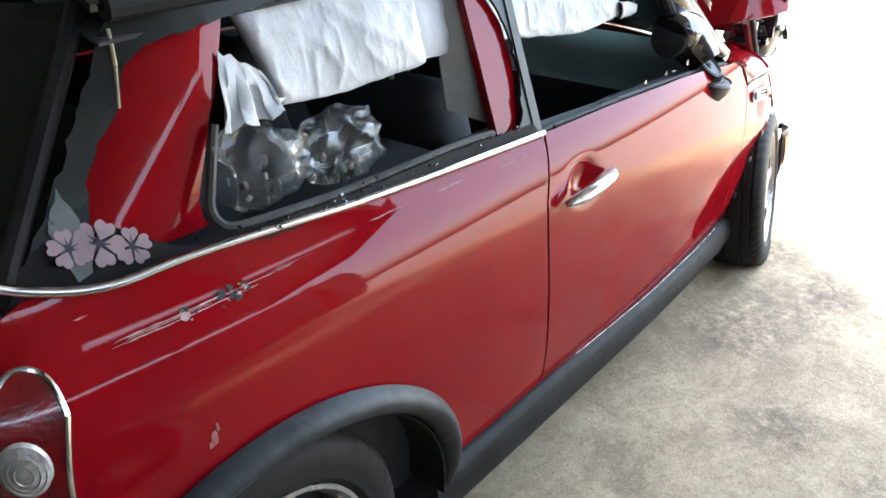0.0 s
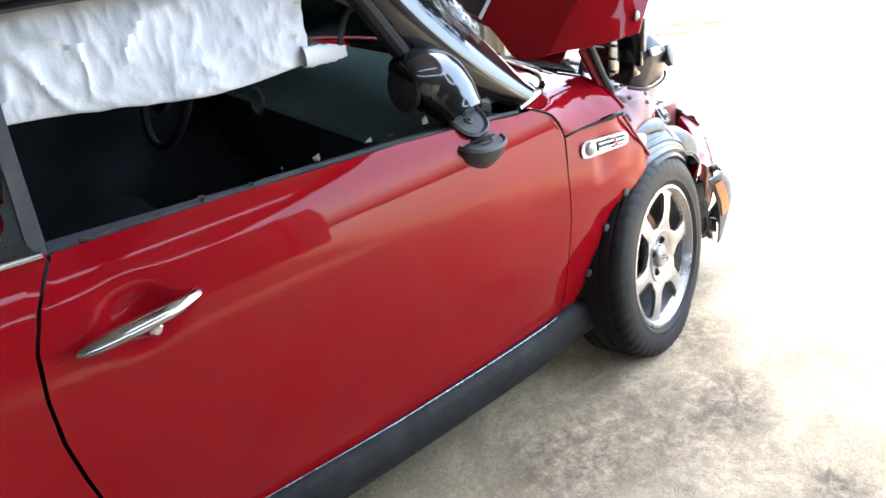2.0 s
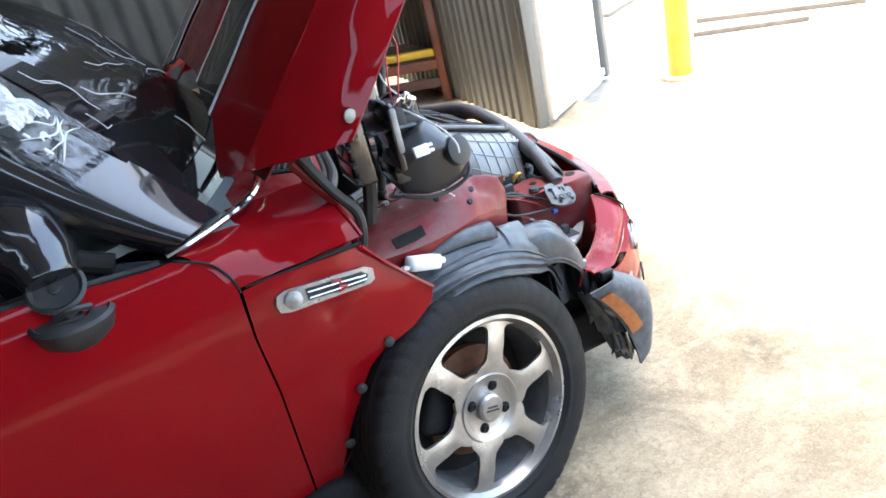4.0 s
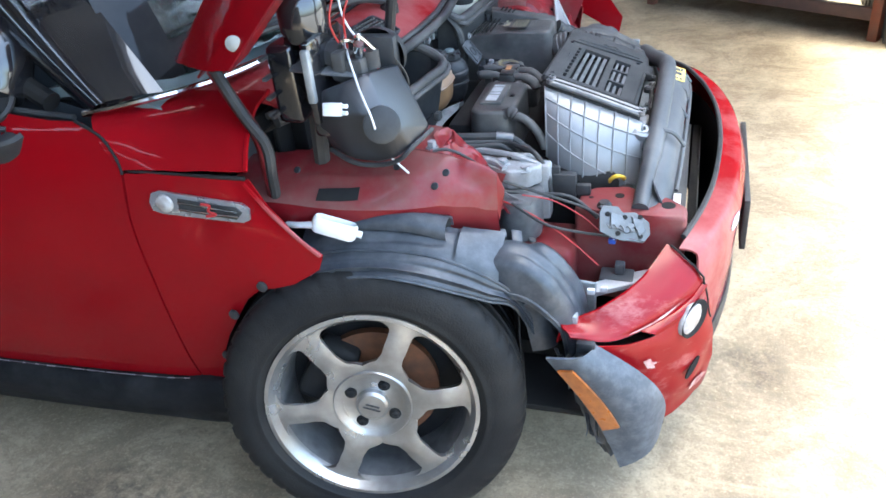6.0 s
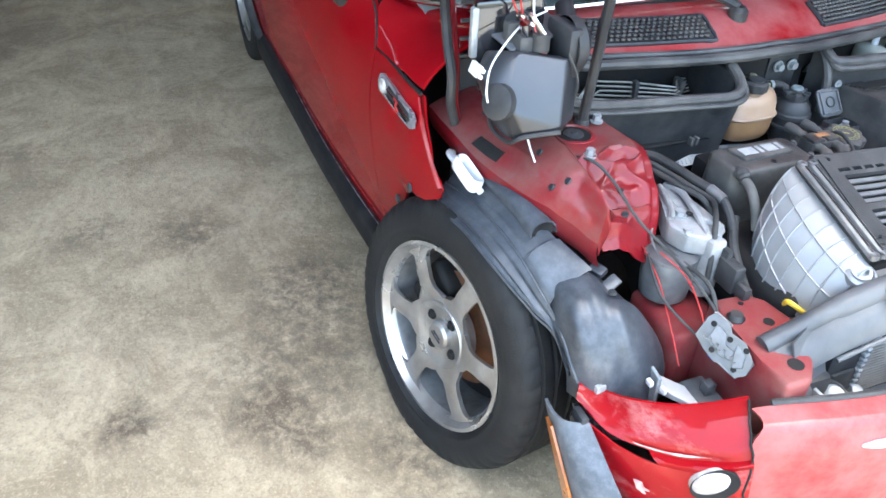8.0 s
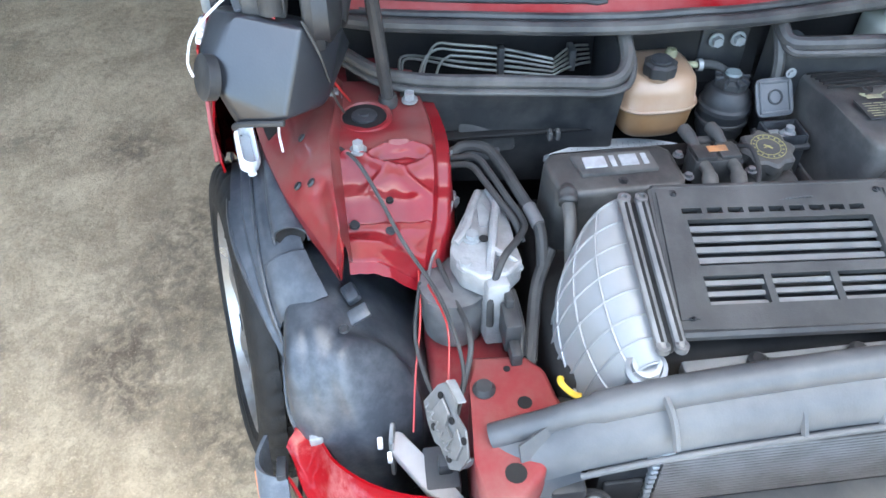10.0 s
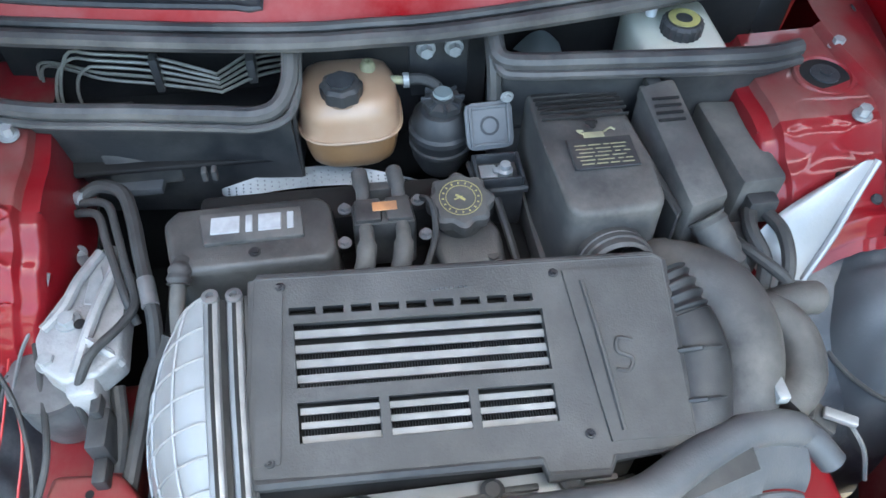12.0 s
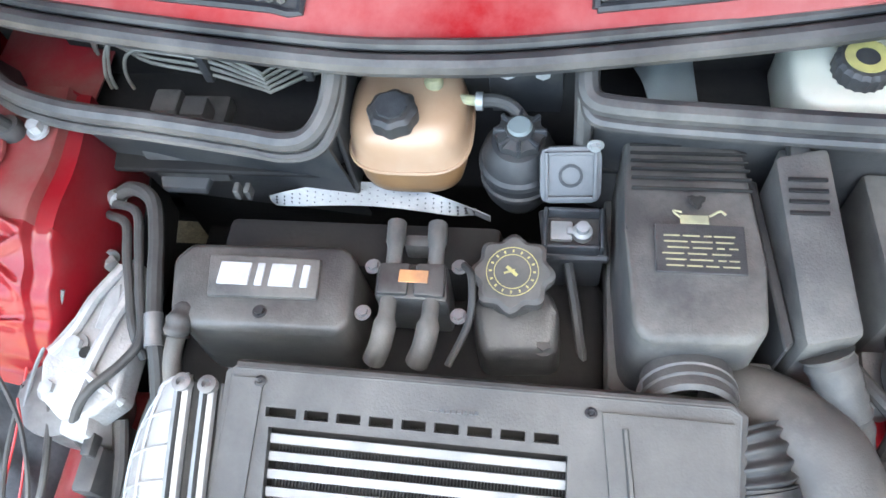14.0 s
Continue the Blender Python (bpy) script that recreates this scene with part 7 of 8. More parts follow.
for k in range(3):
    x = .3635 + .0130 * k
    for y0, y1 in ((-.113, -.032), (-.022, .062), (.072, .155)):
        part("slat", sheet([(x, y0), (x, y1), (x + .0062, y1), (x + .0062, y0)], lambda a, b: ict(a, b, -.008), .1, .004), SLAT, ic)
part("cover_step", sheet([(.246, .185), (.425, .207), (.425, .300), (.246, .300)], lambda a, b: ict(a, b, .004), .05, .006), COVER_DARK, ic)
part("cover_ridge", tube([ict(.258, .205, .004), ict(.33, .214, .006), ict(.415, .222, .004)], .003, 6, 3), COVER_DARK, ic)
part("cover_emblem", tube([ict(.326, .250, .0065), ict(.323, .234, .0065), ict(.337, .231, .0065), ict(.345, .246, .0065), ict(.357, .240, .0065), ict(.355, .226, .0065)], .0022, 6, 5, .6), COVER_DARK, ic)
part("left_panel", sheet([(.244, -.148), (.418, -.160), (.418, -.135), (.244, -.122)], lambda a, b: ict(a, b, .003), .05, .005), COVER_DARK, ic)
for a, b in ((.246, -.125), (.247, .175), (.415, .185), (.415, -.145)):
    part("cover_screw", join(lathe([(.0052, 0), (.0056, .002), (.0036, .0025), (.0036, .001), (0, .001)], 18, pose(a, b, icz(a, b) + .001)), lathe([(0, .001), (.0024, .001), (.002, .003), (0, .003)], 6, pose(a, b, icz(a, b) + .001))), FLARE, ic)
for k in range(11):
    part("number_bar", rbox((.2545, .02 + .0052 * k, icz(.2545, .05) - .0006), (.2575, .0235 + .0052 * k, icz(.2545, .05) + .0008), 0, 1), SHROUD, ic)

# silver ribbed end horn


def horn(u, v):
    s = 2 * u - 1
    x = .350 + .108 * s
    fi = v * math.pi * .56
    e = math.sqrt(max(0, 1 - .62 * s * s))
    b = .098 * e
    top = icz(x, -.19) - .012
    return Vector((x + .02 * math.sin(fi) * (1 - s) * .3, -.197 - b * math.sin(fi), top - (.15 + .03 * s) * (1 - math.cos(fi))))


hn = part("intercooler_horn", grid(horn, 28, 20, .006), SILVER, car, "silver ribbed intercooler end horn")
for k in (0.0, .14, .28, .42, .57, .72, .86, 1.0):
    part("horn_rib", tube([horn(k, j / 14) + Vector((0, -.001, .001)) for j in range(15)], .0019, 6, 2), SILVER, hn)
for v in (.28, .5, .72):
    part("horn_rib", tube([horn(j / 14, v) + Vector((0, -.001, .001)) for j in range(15)], .0019, 6, 2), SILVER, hn)
part("horn_foot", lathe([(0, -.02), (.026, -.018), (.026, .012), (.020, .016), (.018, .010), (0, .008)], 28, pose(.452, -.208, .632, 10, 18, 0)), SILVER, hn)
part("horn_foot_ring", lathe([(.012, 0), (.018, 0), (.018, .004), (.012, .004)], 24, pose(.452, -.208, .644, 10, 18, 0)), ZINC, hn)
for y in (-.196, -.172):
    rl = part("clamp_rail", tube([(.2545, y, icz(.2545, y) + .002), (.35, y, icz(.35, y) + .004), (.452, y + .002, icz(.452, y) + .002)], .0085, 10, 6, .8), DULL, car, "dull steel clamp rail")
    part("rail_groove", tube([(.260, y, icz(.260, y) + .0075), (.35, y, icz(.35, y) + .0095), (.447, y + .002, icz(.447, y) + .0075)], .0030, 6, 6), DARK, rl)
    part("rail_end", lathe([(0, 0), (.0088, 0), (.0088, .009), (.0045, .010), (.0035, .005), (0, .005)], 20, pose(.2545, y, icz(.2545, y))), DULL, rl)
    part("rail_end", lathe([(0, 0), (.0088, 0), (.0088, .009), (.0045, .010), (.0035, .005), (0, .005)], 20, pose(.452, y + .002, icz(.452, y))), DULL, rl)
part("rubber_boot", grid(lambda u, v: Vector((.25 + .20 * u, -.197 + .040 * v, icz(.25 + .20 * u, -.18) - .006 - .003 * math.cos(v * 18))), 12, 20, .004), RUBBER, car)
boot = part("intercooler_boot", tube([(.238, .314, .668), (.262, .322, .664), (.288, .328, .656)], lambda t: .034 + .0025 * math.cos(t * 31), 28, 24), BLACK, car, "black rubber boot with ring ribs")
rh = part("outlet_hose", tube([(.284, .328, .655), (.33, .334, .640), (.385, .322, .615), (.43, .30, .59)], lambda t: .036 + .010 * t, 24, 8), BLACK, car, "black rubber intercooler outlet hose")
for k in (1, 3):
    c = Vector((.298, .330, .652)).lerp(Vector((.40, .318, .608)), k / 4)
    part("hose_ring", tube([c + Vector((.018 * math.cos(a), .0405 * math.sin(a), .0395 * math.cos(a))) for a in [j * .3142 for j in range(21)]], .0032, 6, 1), BLACK, rh)
part("alloy_rail", rbox((.435, -.155, .600), (.462, .155, .622), .004, 2), SILVER, car, "bare alloy fuel rail")
for y in (-.06, .075, .16):
    part("injector_clip", join(lathe([(0, 0), (.013, 0), (.013, .016), (.008, .020), (0, .020)], 16, pose(.452, y, .615)), rbox((.448, y + .01, .618), (.456, y + .05, .628), .003, 2)), BLACK, car)
part("fuel_lead", tube([(.455, -.05, .632), (.460, .0, .628), (.458, .06, .630), (.462, .12, .626)], .004, 6), RUBBER, car)

# engine mount and hoses at the right
def mount_top(x, y):
    q = (x - .20) * .25 + (y + .37) * .97
    return .634 - .12 * max(0, x - .235) - .05 * max(0, .12 - x) + .004 * noise.noise((x * 40, y * 40, 0)) - .10 * max(0, y + .345)


mt = part("engine_mount", join(prism([(.070, -.362), (.074, -.346), (.095, -.332), (.13, -.324), (.18, -.326), (.240, -.322), (.262, -.345), (.268, -.382), (.245, -.412), (.205, -.424), (.185, -.418), (.14, -.396), (.10, -.378)], .590, mount_top, .006, 3),
    tube([(.085, -.364, .634), (.13, -.382, .640), (.17, -.395, .638), (.195, -.415, .634)], .007, 8), tube([(.08, -.348, .632), (.12, -.342, .640), (.165, -.352, .641), (.21, -.362, .638), (.255, -.372, .628)], .007, 8), tube([(.215, -.365, .638), (.235, -.335, .63), (.24, -.325, .615)], .006, 8)), CAST, car, "rough cast-aluminium engine mount")
part("mount_recess", prism([(.112, -.372), (.106, -.360), (.135, -.352), (.165, -.362), (.162, -.374)], .628, .6345, .001, 1), ZINC, mt)
part("mount_hole", lathe([(0, 0), (.007, 0), (.007, .001), (0, .001)], 14, pose(.194, -.372, .6385)), DARK, mt)
part("mount_bolt", bolt((.186, -.388, .634), "z", .010, .010), ZINC, mt)
part("mount_bolt", bolt((.236, -.405, .626), "z", .009, .012), ZINC, mt)
part("mount_can", lathe([(0, -.09), (.046, -.085), (.050, -.05), (.050, -.012), (.046, .0), (.052, .002), (.052, .010), (.03, .014), (0, .014)], 36, pose(.225, -.420, .575)), DULL, mt, "grey round mount body")
part("mount_leg", prism([(.238, -.385), (.246, -.350), (.283, -.346), (.283, -.380)], .50, .628, .006, 2), CAST, mt)
part("tower_bolt", moved(join(bolt((0, 0, 0), "z", .011, .016)), pose(.062, -.408, .607, 0, 90, 45)), ZINC, car)
part("hose_tip", tube([(.150, -.297, .655), (.186, -.289, .648)], .0105, 12, 1), DULL, car)
part("hose_tip", tube([(-.008, -.402, .641), (.0, -.392, .645)], .0105, 12, 1), ZINC, car)

def hose(r, m, *pts):
    part("hose" if r > .004 else "wire", tube(pts, r, 10 if r > .004 else 6), m, car)


hose(.0092, RUBBER, (-.006, -.400, .641), (-.012, -.372, .655), (.008, -.338, .661), (.055, -.320, .659), (.11, -.307, .656), (.17, -.292, .651), (.20, -.287, .635), (.235, -.29, .60))
hose(.0055, RUBBER, (-.002, -.415, .628), (.006, -.390, .646), (.022, -.357, .655), (.065, -.341, .655), (.12, -.325, .651), (.175, -.309, .646), (.205, -.322, .644), (.245, -.352, .645), (.275, -.372, .61), (.285, -.375, .55))
hose(.0055, RUBBER, (.008, -.418, .625), (.020, -.396, .642), (.036, -.368, .651), (.078, -.353, .652), (.12, -.338, .648), (.165, -.322, .644), (.19, -.312, .62))
hose(.010, RUBBER, (.21, -.275, .62), (.25, -.30, .59), (.30, -.315, .56), (.36, -.33, .53))
hose(.0042, RUBBER, (.165, -.445, .60), (.25, -.425, .585), (.33, -.41, .575), (.39, -.43, .54))
hose(.009, BLACK, (.25, -.34, .58), (.30, -.335, .56), (.34, -.34, .54))
hose(.0030, RUBBER, (-.03, -.655, .675), (.03, -.60, .715), (.10, -.555, .738), (.145, -.527, .715), (.20, -.49, .65), (.27, -.445, .60), (.36, -.425, .56), (.42, -.44, .53))
hose(.0016, REDWIRE, (.24, -.46, .60), (.30, -.44, .58), (.36, -.445, .55), (.40, -.455, .52))
hose(.0016, REDWIRE, (.20, -.47, .59), (.27, -.475, .56), (.34, -.49, .52), (.40, -.50, .47))
hose(.0025, DULL, (.13, -.41, .66), (.16, -.425, .63), (.20, -.452, .60), (.26, -.46, .58))
hose(.0030, RUBBER, (.22, -.47, .585), (.29, -.485, .55), (.36, -.475, .53), (.43, -.45, .51))
part("plug_connector", join(rbox((.285, -.362, .545), (.335, -.338, .60), .004, 2), rbox((.335, -.358, .55), (.365, -.342, .575), .003, 2), rbox((.275, -.356, .595), (.30, -.344, .615), .003, 2)), BLACK, car)
dp = part("dipstick_handle", tube([(.395, -.290, .548), (.405, -.300, .568), (.418, -.300, .572), (.428, -.286, .562), (.424, -.272, .552), (.410, -.274, .552), (.400, -.284, .55)], .0045, 8, 5), YELLOW, car, "yellow dipstick loop")
part("dipstick_stem", tube([(.395, -.290, .552), (.385, -.285, .52), (.37, -.28, .45)], .006, 8, 3), YELLOW, dp)
part("pump_body", lathe([(0, -.06), (.035, -.06), (.04, -.02), (.035, .02), (0, .025)], 24, pose(.41, -.25, .52, 0, 30, 0)), DARK, car)
part("front_hose", tube([(.42, -.30, .52), (.445, -.20, .54), (.455, -.05, .56), (.455, .12, .565), (.44, .25, .55)], .016, 12), RUBBER, car)

# latch plate lying on the leg, galvanised bracket
FLAT = pose(0, 0, 0, 90)
la = part("bonnet_latch", moved(prism([(-.05, .02), (-.045, .034), (-.015, .036), (-.005, .024), (.02, .029), (.05, .012), (.055, -.012), (.045, -.028), (.015, -.024), (.005, -.032), (-.02, -.028), (-.046, -.018)], -.002, .002, .001, 1), FLAT), SLAT, car, "loose galvanised bonnet latch")
part("latch_claw", moved(join(prism([(-.03, .022), (-.008, .020), (.0, .004), (.018, .006), (.022, -.010), (.004, -.016), (-.012, -.006), (-.026, -.010)], .004, .008, .001, 1), prism([(.012, .020), (.034, .014), (.044, -.006), (.032, -.018), (.022, -.004)], .003, .006, .001, 1)), FLAT), DULL, la)
for lo_, hi_ in (((-.048, .002, .030), (-.014, .020, .034)), ((.0, .002, -.030), (.046, .022, -.026)), ((.048, .002, -.02), (.052, .024, .010))):
    part("latch_flange", rbox(lo_, hi_, .0015, 1), ZINC, la)
part("latch_spring", tube([(-.036 + .0035 * k, -.010 - .004 * math.sin(k * 1.571), -.006 + .004 * math.cos(k * 1.571)) for k in range(20)], .0012, 5, 3), DULL, la)
LX = Vector((.93, .32, -.26)).normalized()
LY = (Vector((-.30, .78, -.52)) - LX * LX.dot(Vector((-.30, .78, -.52)))).normalized()
LZ = LX.cross(LY)
la.matrix_local = Matrix(((LX.x, LY.x, LZ.x, .444), (LX.y, LY.y, LZ.y, -.458), (LX.z, LY.z, LZ.z, .543), (0, 0, 0, 1))) @ Matrix.Diagonal((1.05, 1.0, 1.0, 1))
for x, z in ((-.035, .018), (.0, .016), (.03, .02), (.035, -.018), (-.01, -.018), (.012, 0)):
    h = part("latch_hole", lathe([(0, 0), (.005, 0), (.005, .001), (0, .001)], 12, pose(x, -.0036, z, 90)), DARK, la)
part("latch_rubber", lathe([(0, 0), (.014, 0), (.016, .006), (.011, .014), (0, .015)], 20, pose(.400, -.402, .550)), BLACK, car)
part("blue_clip", rbox((.415, -.46, .497), (.43, -.445, .508), .002), mat("blue_plastic", (.05, .12, .5), None, .4), car)
part("bumper_bracket", prism([(.365, -.53), (.372, -.515), (.46, -.455), (.515, -.420), (.522, -.428), (.47, -.49), (.40, -.535)], .415, lambda x, y: .430 - .02 * (x - .36), .002, 1), GALV, car, "bare galvanised bumper bracket")
part("bracket_fold", prism([(.365, -.532), (.40, -.537), (.402, -.530), (.367, -.525)], .36, .45, .002, 1), ZINC, car)
part("bracket_sticker", join(rbox((.385, -.553, .432), (.400, -.545, .445), .002, 2), rbox((.41, -.540, .432), (.424, -.533, .444), .002, 2)), WHITE, car)
part("dangling_sensor", join(rbox((.40, -.49, .40), (.47, -.44, .43), .005, 2), rbox((.43, -.47, .43), (.45, -.45, .455), .003, 2)), SHROUD, car)

# radiator shroud, radiator and condenser
tubep = [(.472, -.404, .553), (.476, -.34, .578), (.482, -.284, .605), (.488, -.16, .635), (.492, .03, .655), (.490, .16, .652), (.482, .227, .645), (.445, .302, .635), (.42, .378, .625), (.42, .442, .60), (.45, .475, .575)]
sh = part("radiator_shroud", grid(lambda u, v: (lambda p: p + Vector((.052 * v + .010 * math.sin(math.pi * v), 0, -.010 * v - .040 * v * v)))(smooth_path(tubep, 8)[min(72, int(u * 72 + .5))]), 72, 10, .004), SHROUD, car, "grey plastic radiator shroud")
part("shroud_bead", tube(tubep, lambda t: .017 + .004 * (.2 < t < .9), 14, 8), SHROUD, sh, "rounded grey shroud edge")
# Flat black sheet paints the dark of a recess; nothing is hollowed out.
part("shroud_recess_shade", grid(lambda u, v: Vector((.470 + .028 * v - .03 * u, .245 + .115 * u, .636 - .004 * v + .002)), 6, 4, .003), BLACK, sh)
for y in (-.20, -.04, .06, .20):
    part("shroud_rib", tube([(.498, y, .640), (.525, y + .004, .630), (.548, y + .006, .600)], .005, 6, 4), SHROUD, sh)
sx, sy, sz = .516, .135, .6475
stk = part("warning_sticker", rbox((-.019, -.046, 0), (.019, .046, .0015), .0005, 1, pose(sx, sy, sz, 0, 18, 0)), YLABEL, sh, "yellow fan warning sticker")
part("sticker_print", moved(join(*[lathe([(0, 0), (.006, 0), (.006, .0006), (0, .0006)], 10, pose(.007 * math.cos(a), .007 * math.sin(a), .0016)) for a in (.8, 2.4, 3.9, 5.5)], rbox((-.010, .018, .0016), (.010, .022, .0022), 0, 1), rbox((-.012, .025, .0016), (.004, .037, .0022), 0, 1), rbox((.006, .024, .0016), (.012, .038, .0022), 0, 1), rbox((-.012, -.040, .0016), (-.008, -.026, .0022), 0, 1), rbox((-.004, -.038, .0016), (.002, -.030, .0022), 0, 1), rbox((.006, -.040, .0016), (.012, -.028, .0022), 0, 1)), pose(sx, sy, sz, 0, 18, 0)), INK, stk)
rad = part("radiator", rbox((.470, -.185, .20), (.508, .40, .528), .004, 2), FLARE, car, "dusty radiator pack")
for k in range(17):
    z = .400 + .0072 * k
    part("radiator_tube", rbox((.506, -.180, z), (.5125, .395, z + .0032), .001, 1), FIN, rad)
part("radiator_tank", join(rbox((.462, -.262, .24), (.506, -.188, .512), .008, 2), rbox((.47, -.25, .50), (.50, -.215, .522), .005, 2), rbox((.506, -.255, .40), (.514, -.20, .47), .004, 2)), BLACK, rad, "black plastic radiator end tank")
part("tank_crimp", join(*[rbox((.500, -.196, .408 + .0125 * k), (.5155, -.184, .416 + .0125 * k), .002, 1) for k in range(10)]), ZINC, rad)
part("pipe_fitting", join(tube([(.505, -.190, .520), (.512, -.183, .530), (.508, -.172, .532)], .006, 8), lathe([(0, 0), (.009, 0), (.009, .014), (0, .014)], 12, pose(.508, -.195, .520))), ZINC, rad)
part("tank_cap", lathe([(0, 0), (.021, 0), (.021, .010), (.016, .014), (0, .012)], 24, pose(.540, -.275, .450, 0, 25, 0)), ZINC, rad)
part("cap_hole", lathe([(.022, -.012), (.031, -.012), (.031, .006), (.026, .009), (.022, .006)], 28, pose(.540, -.275, .450, 0, 25, 0)), BLACK, rad)
part("tank_cap", lathe([(0, 0), (.011, 0), (.011, .012), (.008, .014), (0, .014)], 20, pose(.545, -.232, .452, 0, 25, 0)), ZINC, rad)
part("lower_bar", rbox((.512, -.235, .375), (.560, .40, .402), .005, 2), SHROUD, rad, "grey lower radiator bar")
part("bar_label", rbox((.530, -.165, .4005), (.548, -.045, .4035), .001, 1), WHITE, rad)
cond = part("condenser", rbox((.565, -.25, .20), (.585, .40, .400), .003, 2), DARK, car, "dark condenser core")
for k in range(12):
    part("condenser_tube", rbox((.583, -.245, .31 + .0075 * k), (.588, .395, .313 + .0075 * k), .001, 1), SHROUD, cond)
part("foam_block", join(rbox((.50, -.335, .38), (.535, -.285, .50), .008, 2), rbox((.535, -.33, .37), (.56, -.25, .435), .006, 2)), BLACK, car)
part("side_plate", join(grid(lambda u, v: Vector((.492 + .062 * v, -.372 + .092 * u - .02 * v, .480 - .035 * v - .012 * u)), 8, 6, .003), rbox((.515, -.326, .44), (.56, -.318, .485), .003, 2)), ZINC, car, "galvanised side plate")
part("shroud_leg", grid(lambda u, v: Vector((.505 + .05 * v - .03 * u, -.375 + .075 * u + .012 * v, .575 - .12 * v + .03 * u)), 10, 10, .004), SHROUD, sh, "grey shroud corner leg")
part("shroud_lip", tube([p + Vector((.058, 0, -.052)) for p in smooth_path(tubep, 8)[14:74:3]], .0045, 8, 2), SHROUD, sh)
part("shroud_step", grid(lambda u, v: (lambda p: p + Vector((.030 + .026 * v, 0, -.0185 - .026 * v + .010 * (.2 < v < .8))))(smooth_path(tubep, 8)[34 + min(30, int(u * 30 + .5))]), 30, 8, .003), SHROUD, sh)

# bumper skin, torn at its right-hand corner
BX = curve([-.72, -.66, -.58, -.46, -.30, -.10, .10, .30, .46, .58, .66, .72], [.34, .45, .545, .615, .660, .683, .686, .665, .62, .55, .455, .34])


def bumper(y, v, push=0.0):
    prof_x = [-.055, -.012, .004, .0, -.004, -.010, -.03]
    prof_z = [.525, .515, .47, .40, .33, .26, .195]
    k = v * 6
    i = min(int(k), 5)
    dx = prof_x[i] + (prof_x[i + 1] - prof_x[i]) * (k - i)
    z = prof_z[i] + (prof_z[i + 1] - prof_z[i]) * (k - i)
    z -= .05 * max(0, (-y - .42) / .25) * (1 - v)
    inw = max(0, (abs(y) - .45) / .25)
    return Vector((BX(y) + dx * (1 - .6 * inw), y * (1 + dx * .8 * inw), z)) + Vector((push, 0, 0))


bmp = part("front_bumper", grid(lambda u, v: bumper(-.484 + 1.192 * u - .030 * v * (1 - u) ** 6 + .008 * math.sin(14 * v) * (1 - u) ** 8, v * .82), 56, 22, .005), PALE_RED, car, "red bumper skin cracked at one corner")
part("bumper_lip", grid(lambda u, v: bumper(-.56 + 1.26 * u, .82 + .20 * v) + Vector((.012 * math.sin(math.pi * v) + .004, 0, -.01 * v)), 48, 6, .005), FLARE, bmp, "grey lower bumper lip")
part("bumper_edge", tube([bumper(-.45 + 1.15 * k / 24, 0) + Vector((-.004, 0, .002)) for k in range(25)], .006, 6, 2), BLACK, bmp)


def patch(a, b, bulge):
    """Curved skin between two rails, bulging forwards and to the side."""
    A, B = smooth_path(a, 8), smooth_path(b, 8)

    def f(u, v):
        p = A[min(len(A) - 1, int(u * (len(A) - 1) + .5))].lerp(B[min(len(B) - 1, int(u * (len(B) - 1) + .5))], v)
        return p + Vector((.72, -.66, .12)) * (bulge * math.sin(math.pi * v) * (.5 + .5 * u) + .004 * noise.noise((u * 5, v * 5, bulge * 99)))
    return f


ledge = patch([(.356, -.672, .440), (.372, -.640, .432), (.430, -.612, .452), (.490, -.545, .478), (.535, -.470, .512)], [(.372, -.684, .420), (.445, -.655, .404), (.515, -.600, .405), (.572, -.542, .428), (.604, -.498, .452)], .016)
corner = patch([(.414, -.686, .408), (.480, -.645, .392), (.540, -.595, .394), (.585, -.545, .415), (.612, -.500, .440)], [(.546, -.590, .160), (.562, -.572, .162), (.585, -.545, .168), (.606, -.515, .178), (.626, -.480, .190)], .020)
crn = part("bumper_ledge", grid(ledge, 32, 12, .004), SCUFFED_RED, bmp, "torn red upper bumper ledge")
part("ledge_return", grid(lambda u, v: ledge(u, 0) + Vector((-.012 * v, .010 * v, -.05 * v)), 32, 3, .004), PAINT, crn)
cor = part("bumper_corner", grid(corner, 32, 22, .004), SCUFFED_RED, bmp, "broken red bumper corner piece")


def scrape(f, u0, v0, du, dv, seed, name="scraped_patch", mt=SCRAPE):
    """Irregular scraped patch lying on a skin."""
    def g(u, v):
        a = 6.283 * u
        r = v * (1 + .38 * noise.noise((math.cos(a) * 1.6 + seed, math.sin(a) * 1.6, 0)) + .2 * noise.noise((math.cos(a) * 5, math.sin(a) * 5, seed)))
        return f(min(1, max(0, u0 + du * r * math.cos(a))), min(1, max(0, v0 + dv * r * math.sin(a)))) + Vector((.72, -.66, .3)) * .0032
    return part(name, grid(g, 28, 5, 0, True), mt, bmp)


scrape(ledge, .55, .90, .16, .035, 2)
scrape(corner, .29, .25, .045, .060, 3)
part("bumper_seam", grid(lambda u, v: ledge((14 + 18 * u) / 32, 1).lerp(corner((14 + 18 * u) / 32, 0), v) + Vector((.004, -.004, .002)) * math.sin(math.pi * v), 18, 4, .003), PAINT, bmp)
scrape(corner, .72, .80, .14, .06, 6)
FACE = (.74, -.64, .18)
